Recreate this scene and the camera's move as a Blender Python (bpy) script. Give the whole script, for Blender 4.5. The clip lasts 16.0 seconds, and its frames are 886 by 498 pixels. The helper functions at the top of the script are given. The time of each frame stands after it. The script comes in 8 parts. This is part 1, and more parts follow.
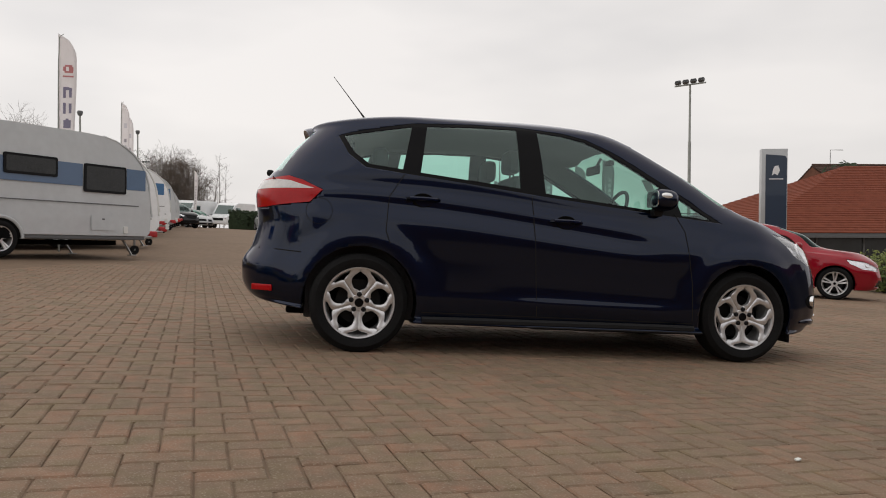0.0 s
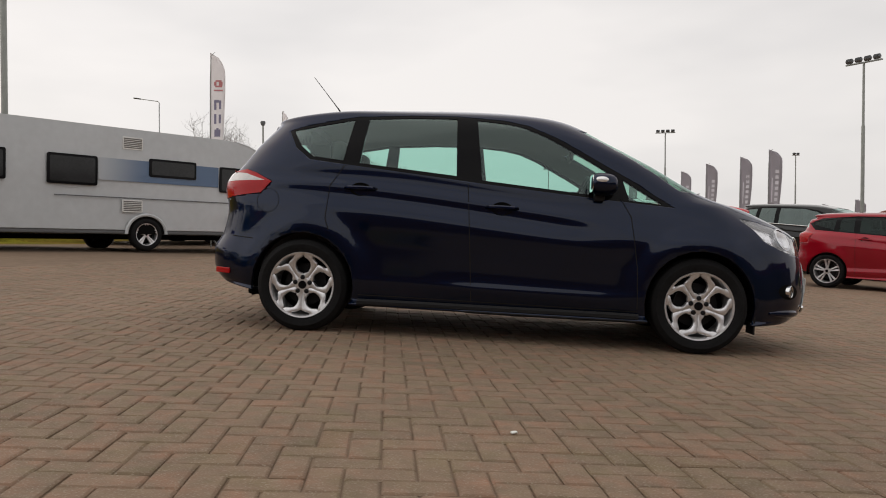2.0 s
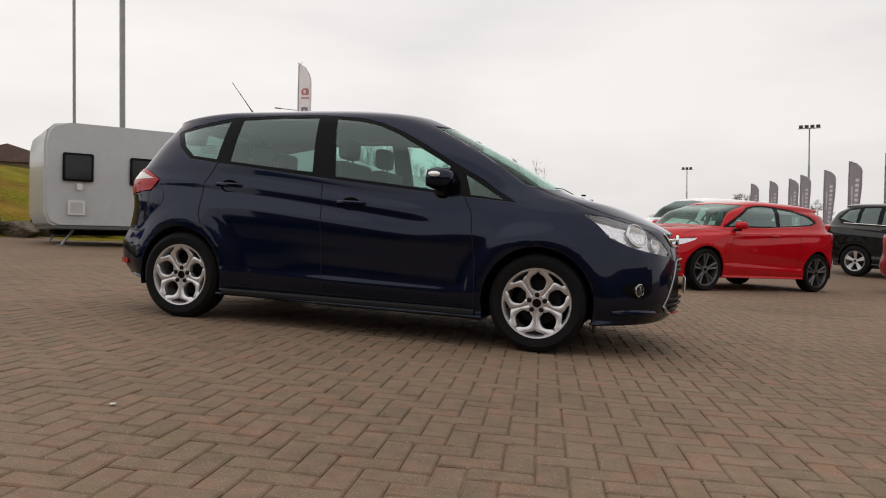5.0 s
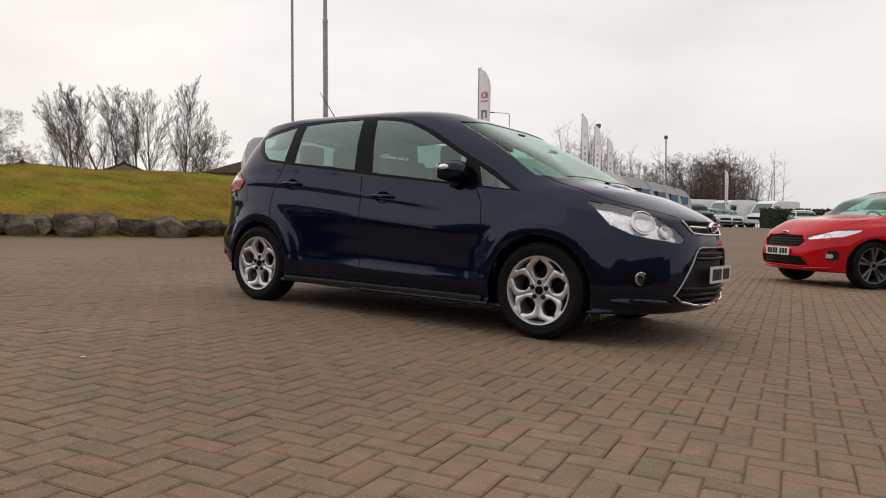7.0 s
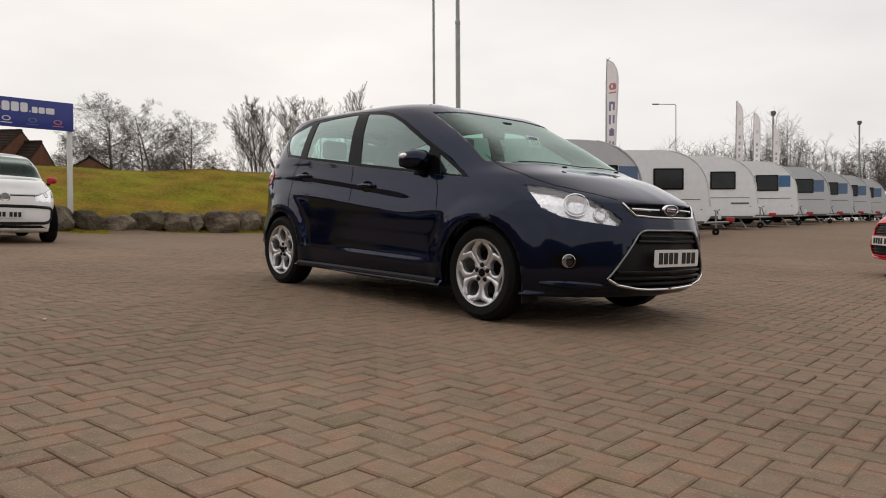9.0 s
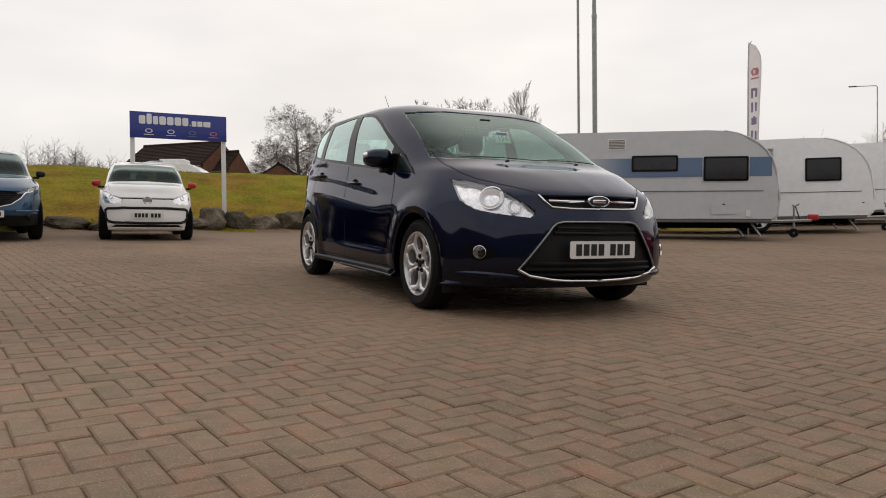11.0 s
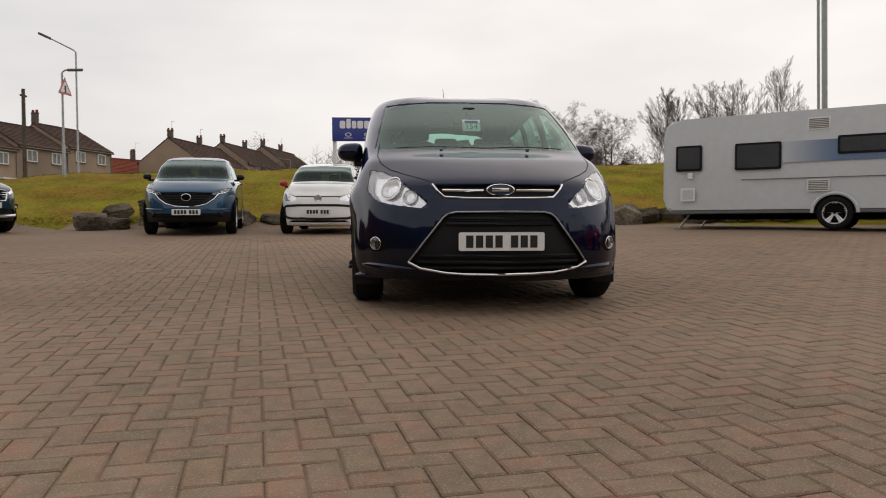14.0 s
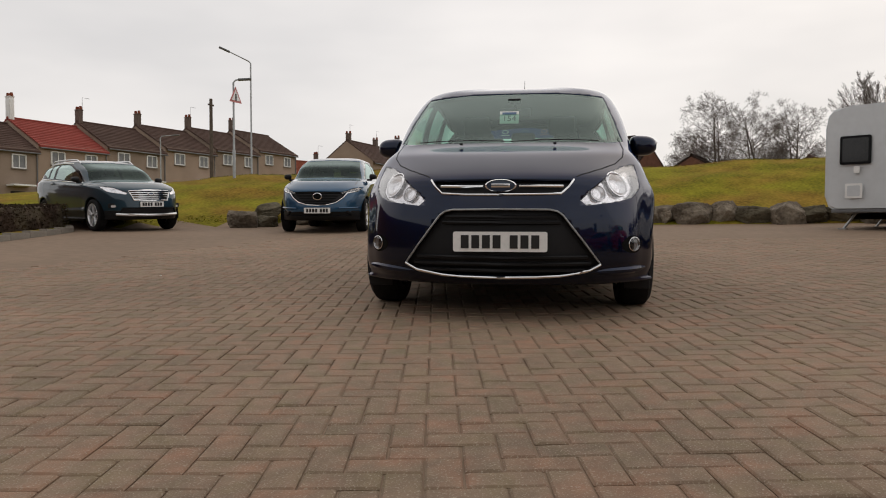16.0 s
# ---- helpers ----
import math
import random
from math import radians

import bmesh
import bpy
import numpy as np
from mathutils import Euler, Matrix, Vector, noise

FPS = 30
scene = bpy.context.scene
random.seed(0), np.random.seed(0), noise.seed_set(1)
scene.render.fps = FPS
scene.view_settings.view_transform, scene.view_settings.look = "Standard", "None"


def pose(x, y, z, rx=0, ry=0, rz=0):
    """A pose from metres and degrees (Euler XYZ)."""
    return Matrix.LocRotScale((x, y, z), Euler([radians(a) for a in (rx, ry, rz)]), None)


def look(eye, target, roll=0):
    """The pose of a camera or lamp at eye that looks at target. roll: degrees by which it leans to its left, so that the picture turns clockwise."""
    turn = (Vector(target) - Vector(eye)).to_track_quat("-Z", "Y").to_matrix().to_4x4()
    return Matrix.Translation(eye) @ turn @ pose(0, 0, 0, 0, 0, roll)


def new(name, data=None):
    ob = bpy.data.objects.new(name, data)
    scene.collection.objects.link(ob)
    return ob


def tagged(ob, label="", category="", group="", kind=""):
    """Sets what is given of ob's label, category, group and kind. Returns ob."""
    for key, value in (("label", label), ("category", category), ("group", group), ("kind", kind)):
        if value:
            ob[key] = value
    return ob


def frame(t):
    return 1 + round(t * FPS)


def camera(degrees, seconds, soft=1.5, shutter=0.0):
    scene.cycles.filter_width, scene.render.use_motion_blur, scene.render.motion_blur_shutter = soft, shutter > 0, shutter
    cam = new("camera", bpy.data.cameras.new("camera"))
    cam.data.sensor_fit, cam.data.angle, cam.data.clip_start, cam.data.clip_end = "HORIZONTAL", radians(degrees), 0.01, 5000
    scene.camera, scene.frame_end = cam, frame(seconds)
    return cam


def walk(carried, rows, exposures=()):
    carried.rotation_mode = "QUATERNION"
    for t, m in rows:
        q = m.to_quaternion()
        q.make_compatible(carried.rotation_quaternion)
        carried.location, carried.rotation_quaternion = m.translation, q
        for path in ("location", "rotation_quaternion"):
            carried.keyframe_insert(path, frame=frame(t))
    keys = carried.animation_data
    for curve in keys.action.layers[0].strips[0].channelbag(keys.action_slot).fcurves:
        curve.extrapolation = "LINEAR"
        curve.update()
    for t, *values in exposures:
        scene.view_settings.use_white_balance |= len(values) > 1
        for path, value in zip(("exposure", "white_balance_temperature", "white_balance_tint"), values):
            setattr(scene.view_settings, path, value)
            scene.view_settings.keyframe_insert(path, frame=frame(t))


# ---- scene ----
cam = camera(62.1, 16.0, soft=1.0, shutter=0.2)
METRES, EYE, TILT, LEAN, TURN = 12.04, 0.72, 0.0, 0.0, 0.0
ROWS = [
    (0.0, 0.0, 0.0, 0.0, 0.01, -1.06, -0.29),
    (0.5, 0.0307, -0.0044, -0.0032, 2.85, -1.07, -0.33),
    (1.0, 0.0669, -0.0066, -0.0034, 6.52, -1.07, -0.18),
    (1.5, 0.0997, -0.0048, -0.004, 10.75, -1.09, -0.09),
    (2.0, 0.1368, 0.0008, -0.0067, 14.34, -1.17, 0.01),
    (2.5, 0.171, 0.0085, -0.0063, 15.76, -1.14, -0.01),
    (3.0, 0.2035, 0.0188, -0.008, 17.22, -1.18, -0.18),
    (5.5, 0.3252, 0.0603, -0.0119, 30.24, -0.95, -0.27),
    (6.0, 0.3534, 0.0714, -0.0132, 35.09, -0.95, -0.12),
    (6.5, 0.3817, 0.0855, -0.014, 39.99, -0.93, 0.04),
    (7.0, 0.4108, 0.1037, -0.0173, 44.19, -0.94, 0.12),
    (7.5, 0.4367, 0.1236, -0.0195, 47.01, -0.98, 0.14),
    (8.0, 0.4611, 0.1449, -0.0216, 50.87, -0.98, 0.13),
    (8.5, 0.4829, 0.1646, -0.0248, 54.2, -0.99, 0.18),
    (9.0, 0.5069, 0.1909, -0.0259, 58.28, -0.99, 0.32),
    (11.5, 0.5987, 0.3458, -0.0312, 76.19, -0.98, 0.59),
    (12.0, 0.6064, 0.3812, -0.0318, 79.1, -1.01, 0.58),
    (12.5, 0.6109, 0.4109, -0.0342, 82.17, -1.03, 0.49),
    (13.0, 0.6119, 0.4427, -0.0343, 85.94, -1.08, 0.59),
    (13.5, 0.6085, 0.4731, -0.0339, 89.53, -1.1, 0.65),
    (14.0, 0.6026, 0.5063, -0.0347, 94.39, -1.12, 0.72),
    (14.5, 0.5961, 0.5385, -0.0328, 98.21, -1.1, 0.75),
    (15.0, 0.5873, 0.5661, -0.034, 101.54, -1.06, 0.53),
    (15.5, 0.5768, 0.578, -0.0358, 104.99, -1.06, 0.3),
    (16.0, 0.5634, 0.5875, -0.0352, 108.12, -1.1, 0.29),
]
walk(cam, [(t, pose(0, 0, EYE, TILT, LEAN, TURN) @ pose(METRES * x, METRES * y, METRES * z, 90 + pitch, roll, yaw)) for t, x, y, z, yaw, pitch, roll in ROWS],
     exposures=((0.0, 0.05), (7.0, 0.06), (11.5, 0.02), (16.0, 0.02)))

# ---- world and light: an overcast sky, brighter towards the low veiled sun ----
SUN_EL, SUN_AZ = 38.0, 285.0
world = bpy.data.worlds.new("overcast")
scene.world = world
world.use_nodes = True
wn, wl = world.node_tree.nodes, world.node_tree.links
wn.clear()
w_out = wn.new("ShaderNodeOutputWorld")
w_bg = wn.new("ShaderNodeBackground")
w_sky = wn.new("ShaderNodeTexSky")
w_sky.sky_type, w_sky.sun_disc = "NISHITA", False
w_sky.sun_elevation, w_sky.sun_rotation = radians(SUN_EL), radians(SUN_AZ)
w_sky.air_density, w_sky.dust_density, w_sky.ozone_density = 1.0, 4.0, 0.6
w_geo = wn.new("ShaderNodeTexCoord")
w_map = wn.new("ShaderNodeMapping")
w_map.inputs["Scale"].default_value = (1.0, 1.0, 3.2)
w_noise = wn.new("ShaderNodeTexNoise")
w_noise.inputs["Scale"].default_value, w_noise.inputs["Detail"].default_value = 1.7, 4.0
w_noise.inputs["Roughness"].default_value = 0.5
w_ramp = wn.new("ShaderNodeValToRGB")
w_ramp.color_ramp.elements[0].position, w_ramp.color_ramp.elements[0].color = 0.34, (6.2, 6.03, 5.98, 1)
w_ramp.color_ramp.elements[1].position, w_ramp.color_ramp.elements[1].color = 0.66, (8.2, 7.84, 7.60, 1)
w_mix = wn.new("ShaderNodeMix")
w_mix.data_type = "RGBA"
w_mix.inputs["Factor"].default_value = 0.93
wl.new(w_geo.outputs["Generated"], w_map.inputs["Vector"])
wl.new(w_map.outputs["Vector"], w_noise.inputs["Vector"])
wl.new(w_noise.outputs["Fac"], w_ramp.inputs["Fac"])
wl.new(w_sky.outputs["Color"], w_mix.inputs["A"])
wl.new(w_ramp.outputs["Color"], w_mix.inputs["B"])
# the cloud glows more on the side of the veiled sun
w_dot = wn.new("ShaderNodeVectorMath")
w_dot.operation = "DOT_PRODUCT"
w_dot.inputs[1].default_value = (math.sin(radians(SUN_AZ)), math.cos(radians(SUN_AZ)), 0.25)
w_gain = wn.new("ShaderNodeMapRange")
w_gain.inputs["From Min"].default_value, w_gain.inputs["From Max"].default_value = -1.0, 1.0
w_gain.inputs["To Min"].default_value, w_gain.inputs["To Max"].default_value = 0.97, 1.12
wl.new(w_geo.outputs["Generated"], w_dot.inputs[0])
wl.new(w_dot.outputs["Value"], w_gain.inputs["Value"])
w_scale = wn.new("ShaderNodeVectorMath")
w_scale.operation = "SCALE"
wl.new(w_mix.outputs["Result"], w_scale.inputs[0])
wl.new(w_gain.outputs["Result"], w_scale.inputs["Scale"])
wl.new(w_scale.outputs["Vector"], w_bg.inputs["Color"])
w_bg.inputs["Strength"].default_value = 0.103
wl.new(w_bg.outputs["Background"], w_out.inputs["Surface"])

sun_data = bpy.data.lights.new("sun", "SUN")
sun_data.energy, sun_data.angle, sun_data.color = 0.6, radians(150), (1.0, 0.95, 0.88)
sun = new("sun", sun_data)
az = radians(SUN_AZ)
sun_dir = Vector((math.sin(az) * math.cos(radians(SUN_EL)), math.cos(az) * math.cos(radians(SUN_EL)), math.sin(radians(SUN_EL))))
sun.matrix_world = look(sun_dir * 60, (0, 0, 0))

# ---- materials ----
def shade(name, color, rough=0.6, metal=0.0, coat=0.0, var=0.12, scale=4.0, fine=60.0, bump=0.0, bump_scale=40.0,
          spec=0.5, tint=None, rand=0.0, emit=None, tint_pos=(0.45, 0.62)):
    """A principled material with variation at two scales, an optional second colour in patches and an optional bump."""
    m = bpy.data.materials.new(name)
    m.use_nodes = True
    n, l = m.node_tree.nodes, m.node_tree.links
    b = n["Principled BSDF"]
    b.inputs["Roughness"].default_value, b.inputs["Metallic"].default_value = rough, metal
    b.inputs["Coat Weight"].default_value, b.inputs["Coat Roughness"].default_value = coat, 0.03
    b.inputs["Specular IOR Level"].default_value = spec
    base = (*color, 1)
    tc = n.new("ShaderNodeTexCoord")
    if var > 0:
        big, small = n.new("ShaderNodeTexNoise"), n.new("ShaderNodeTexNoise")
        big.inputs["Scale"].default_value, small.inputs["Scale"].default_value = scale, fine
        big.inputs["Detail"].default_value = 5
        for t in (big, small):
            l.new(tc.outputs["Object"], t.inputs["Vector"])
        mul = n.new("ShaderNodeMath")
        mul.operation = "ADD"
        l.new(big.outputs["Fac"], mul.inputs[0])
        l.new(small.outputs["Fac"], mul.inputs[1])
        fit = n.new("ShaderNodeMapRange")
        fit.inputs["From Min"].default_value, fit.inputs["From Max"].default_value = 0.7, 1.3
        fit.inputs["To Min"].default_value, fit.inputs["To Max"].default_value = 1 - var, 1 + var
        l.new(mul.outputs[0], fit.inputs["Value"])
        hsv = n.new("ShaderNodeHueSaturation")
        hsv.inputs["Color"].default_value = base
        l.new(fit.outputs["Result"], hsv.inputs["Value"])
        if tint:
            ramp = n.new("ShaderNodeValToRGB")
            ramp.color_ramp.elements[0].position, ramp.color_ramp.elements[0].color = tint_pos[0], base
            ramp.color_ramp.elements[1].position, ramp.color_ramp.elements[1].color = tint_pos[1], (*tint, 1)
            patch = n.new("ShaderNodeTexNoise")
            patch.inputs["Scale"].default_value, patch.inputs["Detail"].default_value = scale * 0.6, 6
            l.new(tc.outputs["Object"], patch.inputs["Vector"])
            l.new(patch.outputs["Fac"], ramp.inputs["Fac"])
            l.new(ramp.outputs["Color"], hsv.inputs["Color"])
        last = hsv
        if rand > 0:
            info = n.new("ShaderNodeObjectInfo")
            rmap = n.new("ShaderNodeMapRange")
            rmap.inputs["To Min"].default_value, rmap.inputs["To Max"].default_value = 1 - rand, 1 + rand
            l.new(info.outputs["Random"], rmap.inputs["Value"])
            hs2 = n.new("ShaderNodeHueSaturation")
            l.new(rmap.outputs["Result"], hs2.inputs["Value"])
            l.new(hsv.outputs["Color"], hs2.inputs["Color"])
            last = hs2
        l.new(last.outputs["Color"], b.inputs["Base Color"])
    else:
        b.inputs["Base Color"].default_value = base
    if bump > 0:
        bn, bt = n.new("ShaderNodeBump"), n.new("ShaderNodeTexNoise")
        bt.inputs["Scale"].default_value, bt.inputs["Detail"].default_value = bump_scale, 6
        bn.inputs["Strength"].default_value, bn.inputs["Distance"].default_value = bump, 0.01
        l.new(tc.outputs["Object"], bt.inputs["Vector"])
        l.new(bt.outputs["Fac"], bn.inputs["Height"])
        l.new(bn.outputs["Normal"], b.inputs["Normal"])
    if emit:
        b.inputs["Emission Color"].default_value, b.inputs["Emission Strength"].default_value = (*emit[:3], 1), emit[3]
    return m


def car_paint(name, color, flake, rough=0.32, coat=1.0, coat_ior=1.5, edge=(1.0, 1.0, 1.0)):
    """Clear-coated metallic paint: dark base, flakes that catch light, a film of road dust low in contrast."""
    m = shade(name, color, rough=rough, metal=flake, coat=coat, var=0.06, scale=3.0, fine=900.0, spec=0.0)
    m.node_tree.nodes["Principled BSDF"].inputs["Coat IOR"].default_value = coat_ior
    m.node_tree.nodes["Principled BSDF"].inputs["Specular Tint"].default_value = (*edge, 1)
    m.node_tree.nodes["Principled BSDF"].inputs["Coat Roughness"].default_value = 0.05
    return m


def glazing(name, tint, rough=0.0, gloss_ior=1.5, power=3.0, gloss=(0.80, 0.97, 0.94)):
    """Thin tinted pane: see-through, with a mirror layer that grows at grazing angles."""
    m = bpy.data.materials.new(name)
    m.use_nodes = True
    n, l = m.node_tree.nodes, m.node_tree.links
    n.remove(n["Principled BSDF"])
    out = n["Material Output"]
    tr, gl, mx, fr = n.new("ShaderNodeBsdfTransparent"), n.new("ShaderNodeBsdfGlossy"), n.new("ShaderNodeMixShader"), n.new("ShaderNodeLayerWeight")
    pw, ma = n.new("ShaderNodeMath"), n.new("ShaderNodeMath")
    tr.inputs["Color"].default_value = (*tint, 1)
    gl.inputs["Roughness"].default_value = rough
    gl.inputs["Color"].default_value = (*gloss, 1)
    fr.inputs["Blend"].default_value = 0.5
    pw.operation, ma.operation = "POWER", "MULTIPLY_ADD"
    pw.inputs[1].default_value = power
    base_gloss = ((gloss_ior - 1) / (gloss_ior + 1)) ** 2 * 3.0
    ma.inputs[1].default_value, ma.inputs[2].default_value = 1 - base_gloss, base_gloss
    l.new(fr.outputs["Facing"], pw.inputs[0])
    l.new(pw.outputs[0], ma.inputs[0])
    l.new(ma.outputs[0], mx.inputs["Fac"])
    l.new(tr.outputs["BSDF"], mx.inputs[1])
    l.new(gl.outputs["BSDF"], mx.inputs[2])
    l.new(mx.outputs["Shader"], out.inputs["Surface"])
    return m


M_NAVY = car_paint("navy_paint", (0.0018, 0.0076, 0.027), 0.80, 0.30, 0.90, 1.45, (0.10, 0.21, 0.44))
M_RED = car_paint("red_paint", (0.56, 0.005, 0.013), 0.1, 0.32, 0.75)
M_CRIMSON = car_paint("crimson_paint", (0.30, 0.006, 0.018), 0.3)
M_WHITE_CAR = car_paint("white_paint", (0.86, 0.86, 0.86), 0.0)
M_BLUE_CAR = car_paint("blue_paint", (0.022, 0.070, 0.135), 0.4)
M_SLATE_CAR = car_paint("slate_blue_paint", (0.020, 0.044, 0.062), 0.4)
M_BLACK_CAR = car_paint("black_paint", (0.006, 0.007, 0.008), 0.1)
M_SILVER_CAR = car_paint("silver_paint", (0.45, 0.46, 0.47), 0.5)
M_TRIM = shade("black_plastic", (0.010, 0.010, 0.011), rough=0.5, spec=0.22, var=0.15, scale=12, bump=0.05, bump_scale=300)
M_GLOSSBLACK = shade("gloss_black_trim", (0.005, 0.005, 0.006), rough=0.12, spec=0.12, coat=0.0, var=0.05)
M_DARK = shade("underbody_dark", (0.004, 0.004, 0.004), rough=0.9, spec=0.1, var=0.2, scale=8)
M_GAP = shade("shut_line_shadow_gap", (0.003, 0.003, 0.004), rough=0.9, var=0.0)
M_CABIN = shade("cabin_trim", (0.055, 0.055, 0.058), rough=0.8, var=0.1, scale=10)
M_HEADLINING = shade("headlining", (0.20, 0.198, 0.19), rough=0.95, var=0.05)
M_SEAT = shade("seat_cloth", (0.075, 0.075, 0.08), rough=0.95, var=0.15, scale=20, fine=200)
M_GLASS = glazing("car_glass", (0.62, 0.86, 0.79), gloss_ior=1.40, power=2.0)
M_SMOKE = glazing("grey_green_car_glass", (0.13, 0.18, 0.16), gloss_ior=1.22, power=5.5)
M_SCREEN = glazing("windscreen_glass", (0.46, 0.66, 0.57), gloss_ior=1.25, power=4.6, gloss=(0.70, 0.84, 0.80))
M_DARKGLASS = glazing("privacy_glass", (0.10, 0.12, 0.12))
M_LENS = glazing("clear_lens", (0.98, 0.98, 0.99), gloss_ior=1.4, gloss=(0.96, 0.96, 0.97))
M_PANE = glazing("acrylic_pane", (0.08, 0.085, 0.09), rough=0.02)
M_CHROME = shade("chrome", (0.78, 0.79, 0.80), rough=0.09, metal=1.0, var=0.03)
M_REFLECTOR = shade("lamp_reflector", (0.90, 0.91, 0.92), rough=0.22, metal=0.6, var=0.05, scale=25)
M_ALLOY = shade("silver_alloy", (0.68, 0.68, 0.69), rough=0.32, metal=0.75, coat=0.3, var=0.08, scale=9)
M_LAMPBOWL = shade("headlight_bowl", (0.90, 0.90, 0.92), rough=0.20, metal=0.9, var=0.10, scale=30, bump=0.5, bump_scale=16)
M_ALLOY_DARK = shade("dark_alloy", (0.17, 0.17, 0.175), rough=0.35, metal=0.7, coat=0.3, var=0.08)
M_TYRE = shade("tyre_rubber", (0.0075, 0.0075, 0.008), rough=0.78, spec=0.2, var=0.25, scale=12, bump=0.15, bump_scale=120)
M_TAIL_RED = shade("red_lamp_lens", (0.40, 0.005, 0.008), rough=0.12, spec=0.25, coat=0.15, var=0.08, scale=40)
M_TAIL_CLEAR = shade("clear_lamp_lens", (0.55, 0.53, 0.53), rough=0.1, coat=1.0, var=0.1, scale=40)
M_PLATE = shade("white_number_plate", (0.78, 0.78, 0.76), rough=0.35, var=0.05)
M_INK = shade("plate_black", (0.01, 0.01, 0.01), rough=0.5, var=0.0)
M_CARAVAN = shade("silver_grey_caravan_skin", (0.55, 0.575, 0.590), rough=0.34, metal=0.1, coat=0.3, var=0.05, scale=1.2, fine=7)
M_CARAVAN_W = shade("white_caravan_skin", (0.89, 0.905, 0.915), rough=0.35, coat=0.3, var=0.05, scale=1.3, fine=7)
M_DECAL = shade("blue_caravan_decal", (0.105, 0.175, 0.29), rough=0.35, var=0.08, scale=3)


def fading_print(name, x0, x1, c0, c1):
    """A printed band that fades from one colour to another along its length."""
    m = shade(name, c1, rough=0.34, coat=0.3, var=0.0)
    n, l = m.node_tree.nodes, m.node_tree.links
    tc, sep, mr, mx = n.new("ShaderNodeTexCoord"), n.new("ShaderNodeSeparateXYZ"), n.new("ShaderNodeMapRange"), n.new("ShaderNodeMix")
    mr.interpolation_type = "SMOOTHSTEP"
    mr.inputs["From Min"].default_value, mr.inputs["From Max"].default_value = x0, x1
    mx.data_type = "RGBA"
    mx.inputs["A"].default_value, mx.inputs["B"].default_value = (*c0, 1), (*c1, 1)
    l.new(tc.outputs["Object"], sep.inputs["Vector"])
    l.new(sep.outputs["X"], mr.inputs["Value"])
    l.new(mr.outputs["Result"], mx.inputs["Factor"])
    l.new(mx.outputs["Result"], n["Principled BSDF"].inputs["Base Color"])
    return m


def flag_cloth(name, color):
    """Thin woven cloth that lets half of the light through."""
    m = shade(name, color, rough=0.9, var=0.08, scale=3)
    n, l = m.node_tree.nodes, m.node_tree.links
    tr, mx = n.new("ShaderNodeBsdfTranslucent"), n.new("ShaderNodeMixShader")
    tr.inputs["Color"].default_value = (*color, 1)
    mx.inputs["Fac"].default_value = 0.5
    l.new(n["Principled BSDF"].outputs["BSDF"], mx.inputs[1])
    l.new(tr.outputs["BSDF"], mx.inputs[2])
    l.new(mx.outputs["Shader"], n["Material Output"].inputs["Surface"])
    return m


M_DECAL_FADE = fading_print("fading_blue_caravan_decal", -1.25, 0.15, (0.53, 0.56, 0.58), (0.095, 0.16, 0.275))
M_DECAL_BRIGHT = shade("bright_blue_caravan_decal", (0.05, 0.16, 0.34), rough=0.35, var=0.08, scale=3)
M_GREYLINE = shade("grey_pinstripe", (0.12, 0.125, 0.13), rough=0.5, var=0.05)
M_WHITE = shade("white_moulding", (0.74, 0.74, 0.72), rough=0.45, var=0.06, scale=6)
M_GALV = shade("galvanised_steel", (0.33, 0.34, 0.34), rough=0.45, metal=0.7, var=0.2, scale=9, fine=80)
M_POLE = shade("grey_painted_pole", (0.27, 0.28, 0.26), rough=0.5, metal=0.3, var=0.15, scale=5)
M_REDPART = shade("red_plastic", (0.42, 0.012, 0.015), rough=0.4, var=0.08)
M_FLAG = flag_cloth("white_flag_cloth", (0.93, 0.90, 0.90))
M_FLAG_GREY = flag_cloth("grey_flag_cloth", (0.50, 0.475, 0.51))
M_FLAG_PURPLE = shade("purple_flag_print", (0.25, 0.23, 0.32), rough=0.9, var=0.08)
M_FLAG_RED = shade("red_flag_print", (0.55, 0.22, 0.22), rough=0.9, var=0.08)
M_FLAG_PALE = shade("pale_flag_print", (0.72, 0.70, 0.74), rough=0.9, var=0.08)
M_SIGN_BLUE = shade("blue_sign_face", (0.020, 0.035, 0.24), rough=0.4, coat=0.2, var=0.06, scale=2)
M_SIGN_WHITE = shade("white_sign_print", (0.78, 0.78, 0.79), rough=0.5, var=0.04)
M_TOTEM = shade("dark_blue_totem_face", (0.012, 0.028, 0.06), rough=0.35, coat=0.3, var=0.06)
M_TOTEM_EDGE = shade("brushed_silver_totem", (0.45, 0.46, 0.47), rough=0.4, metal=0.5, var=0.08)
M_ROOF_RED = shade("red_clay_tiles", (0.20, 0.060, 0.036), rough=0.85, spec=0.08, var=0.22, scale=2.5, fine=20, bump=0.4, bump_scale=30, rand=0.12)
M_ROOF_BRIGHT = shade("bright_red_tiles", (0.25, 0.058, 0.046), rough=0.8, spec=0.08, var=0.15, scale=2, fine=14, bump=0.3, bump_scale=20)
M_ROOF_BROWN = shade("brown_concrete_tiles", (0.085, 0.055, 0.045), rough=0.9, spec=0.08, var=0.25, scale=1.5, fine=14, bump=0.4, bump_scale=20)
M_ROOF_DARK = shade("dark_brown_tiles", (0.040, 0.029, 0.025), rough=0.9, spec=0.08, var=0.25, scale=1.5, fine=14, bump=0.4, bump_scale=20)
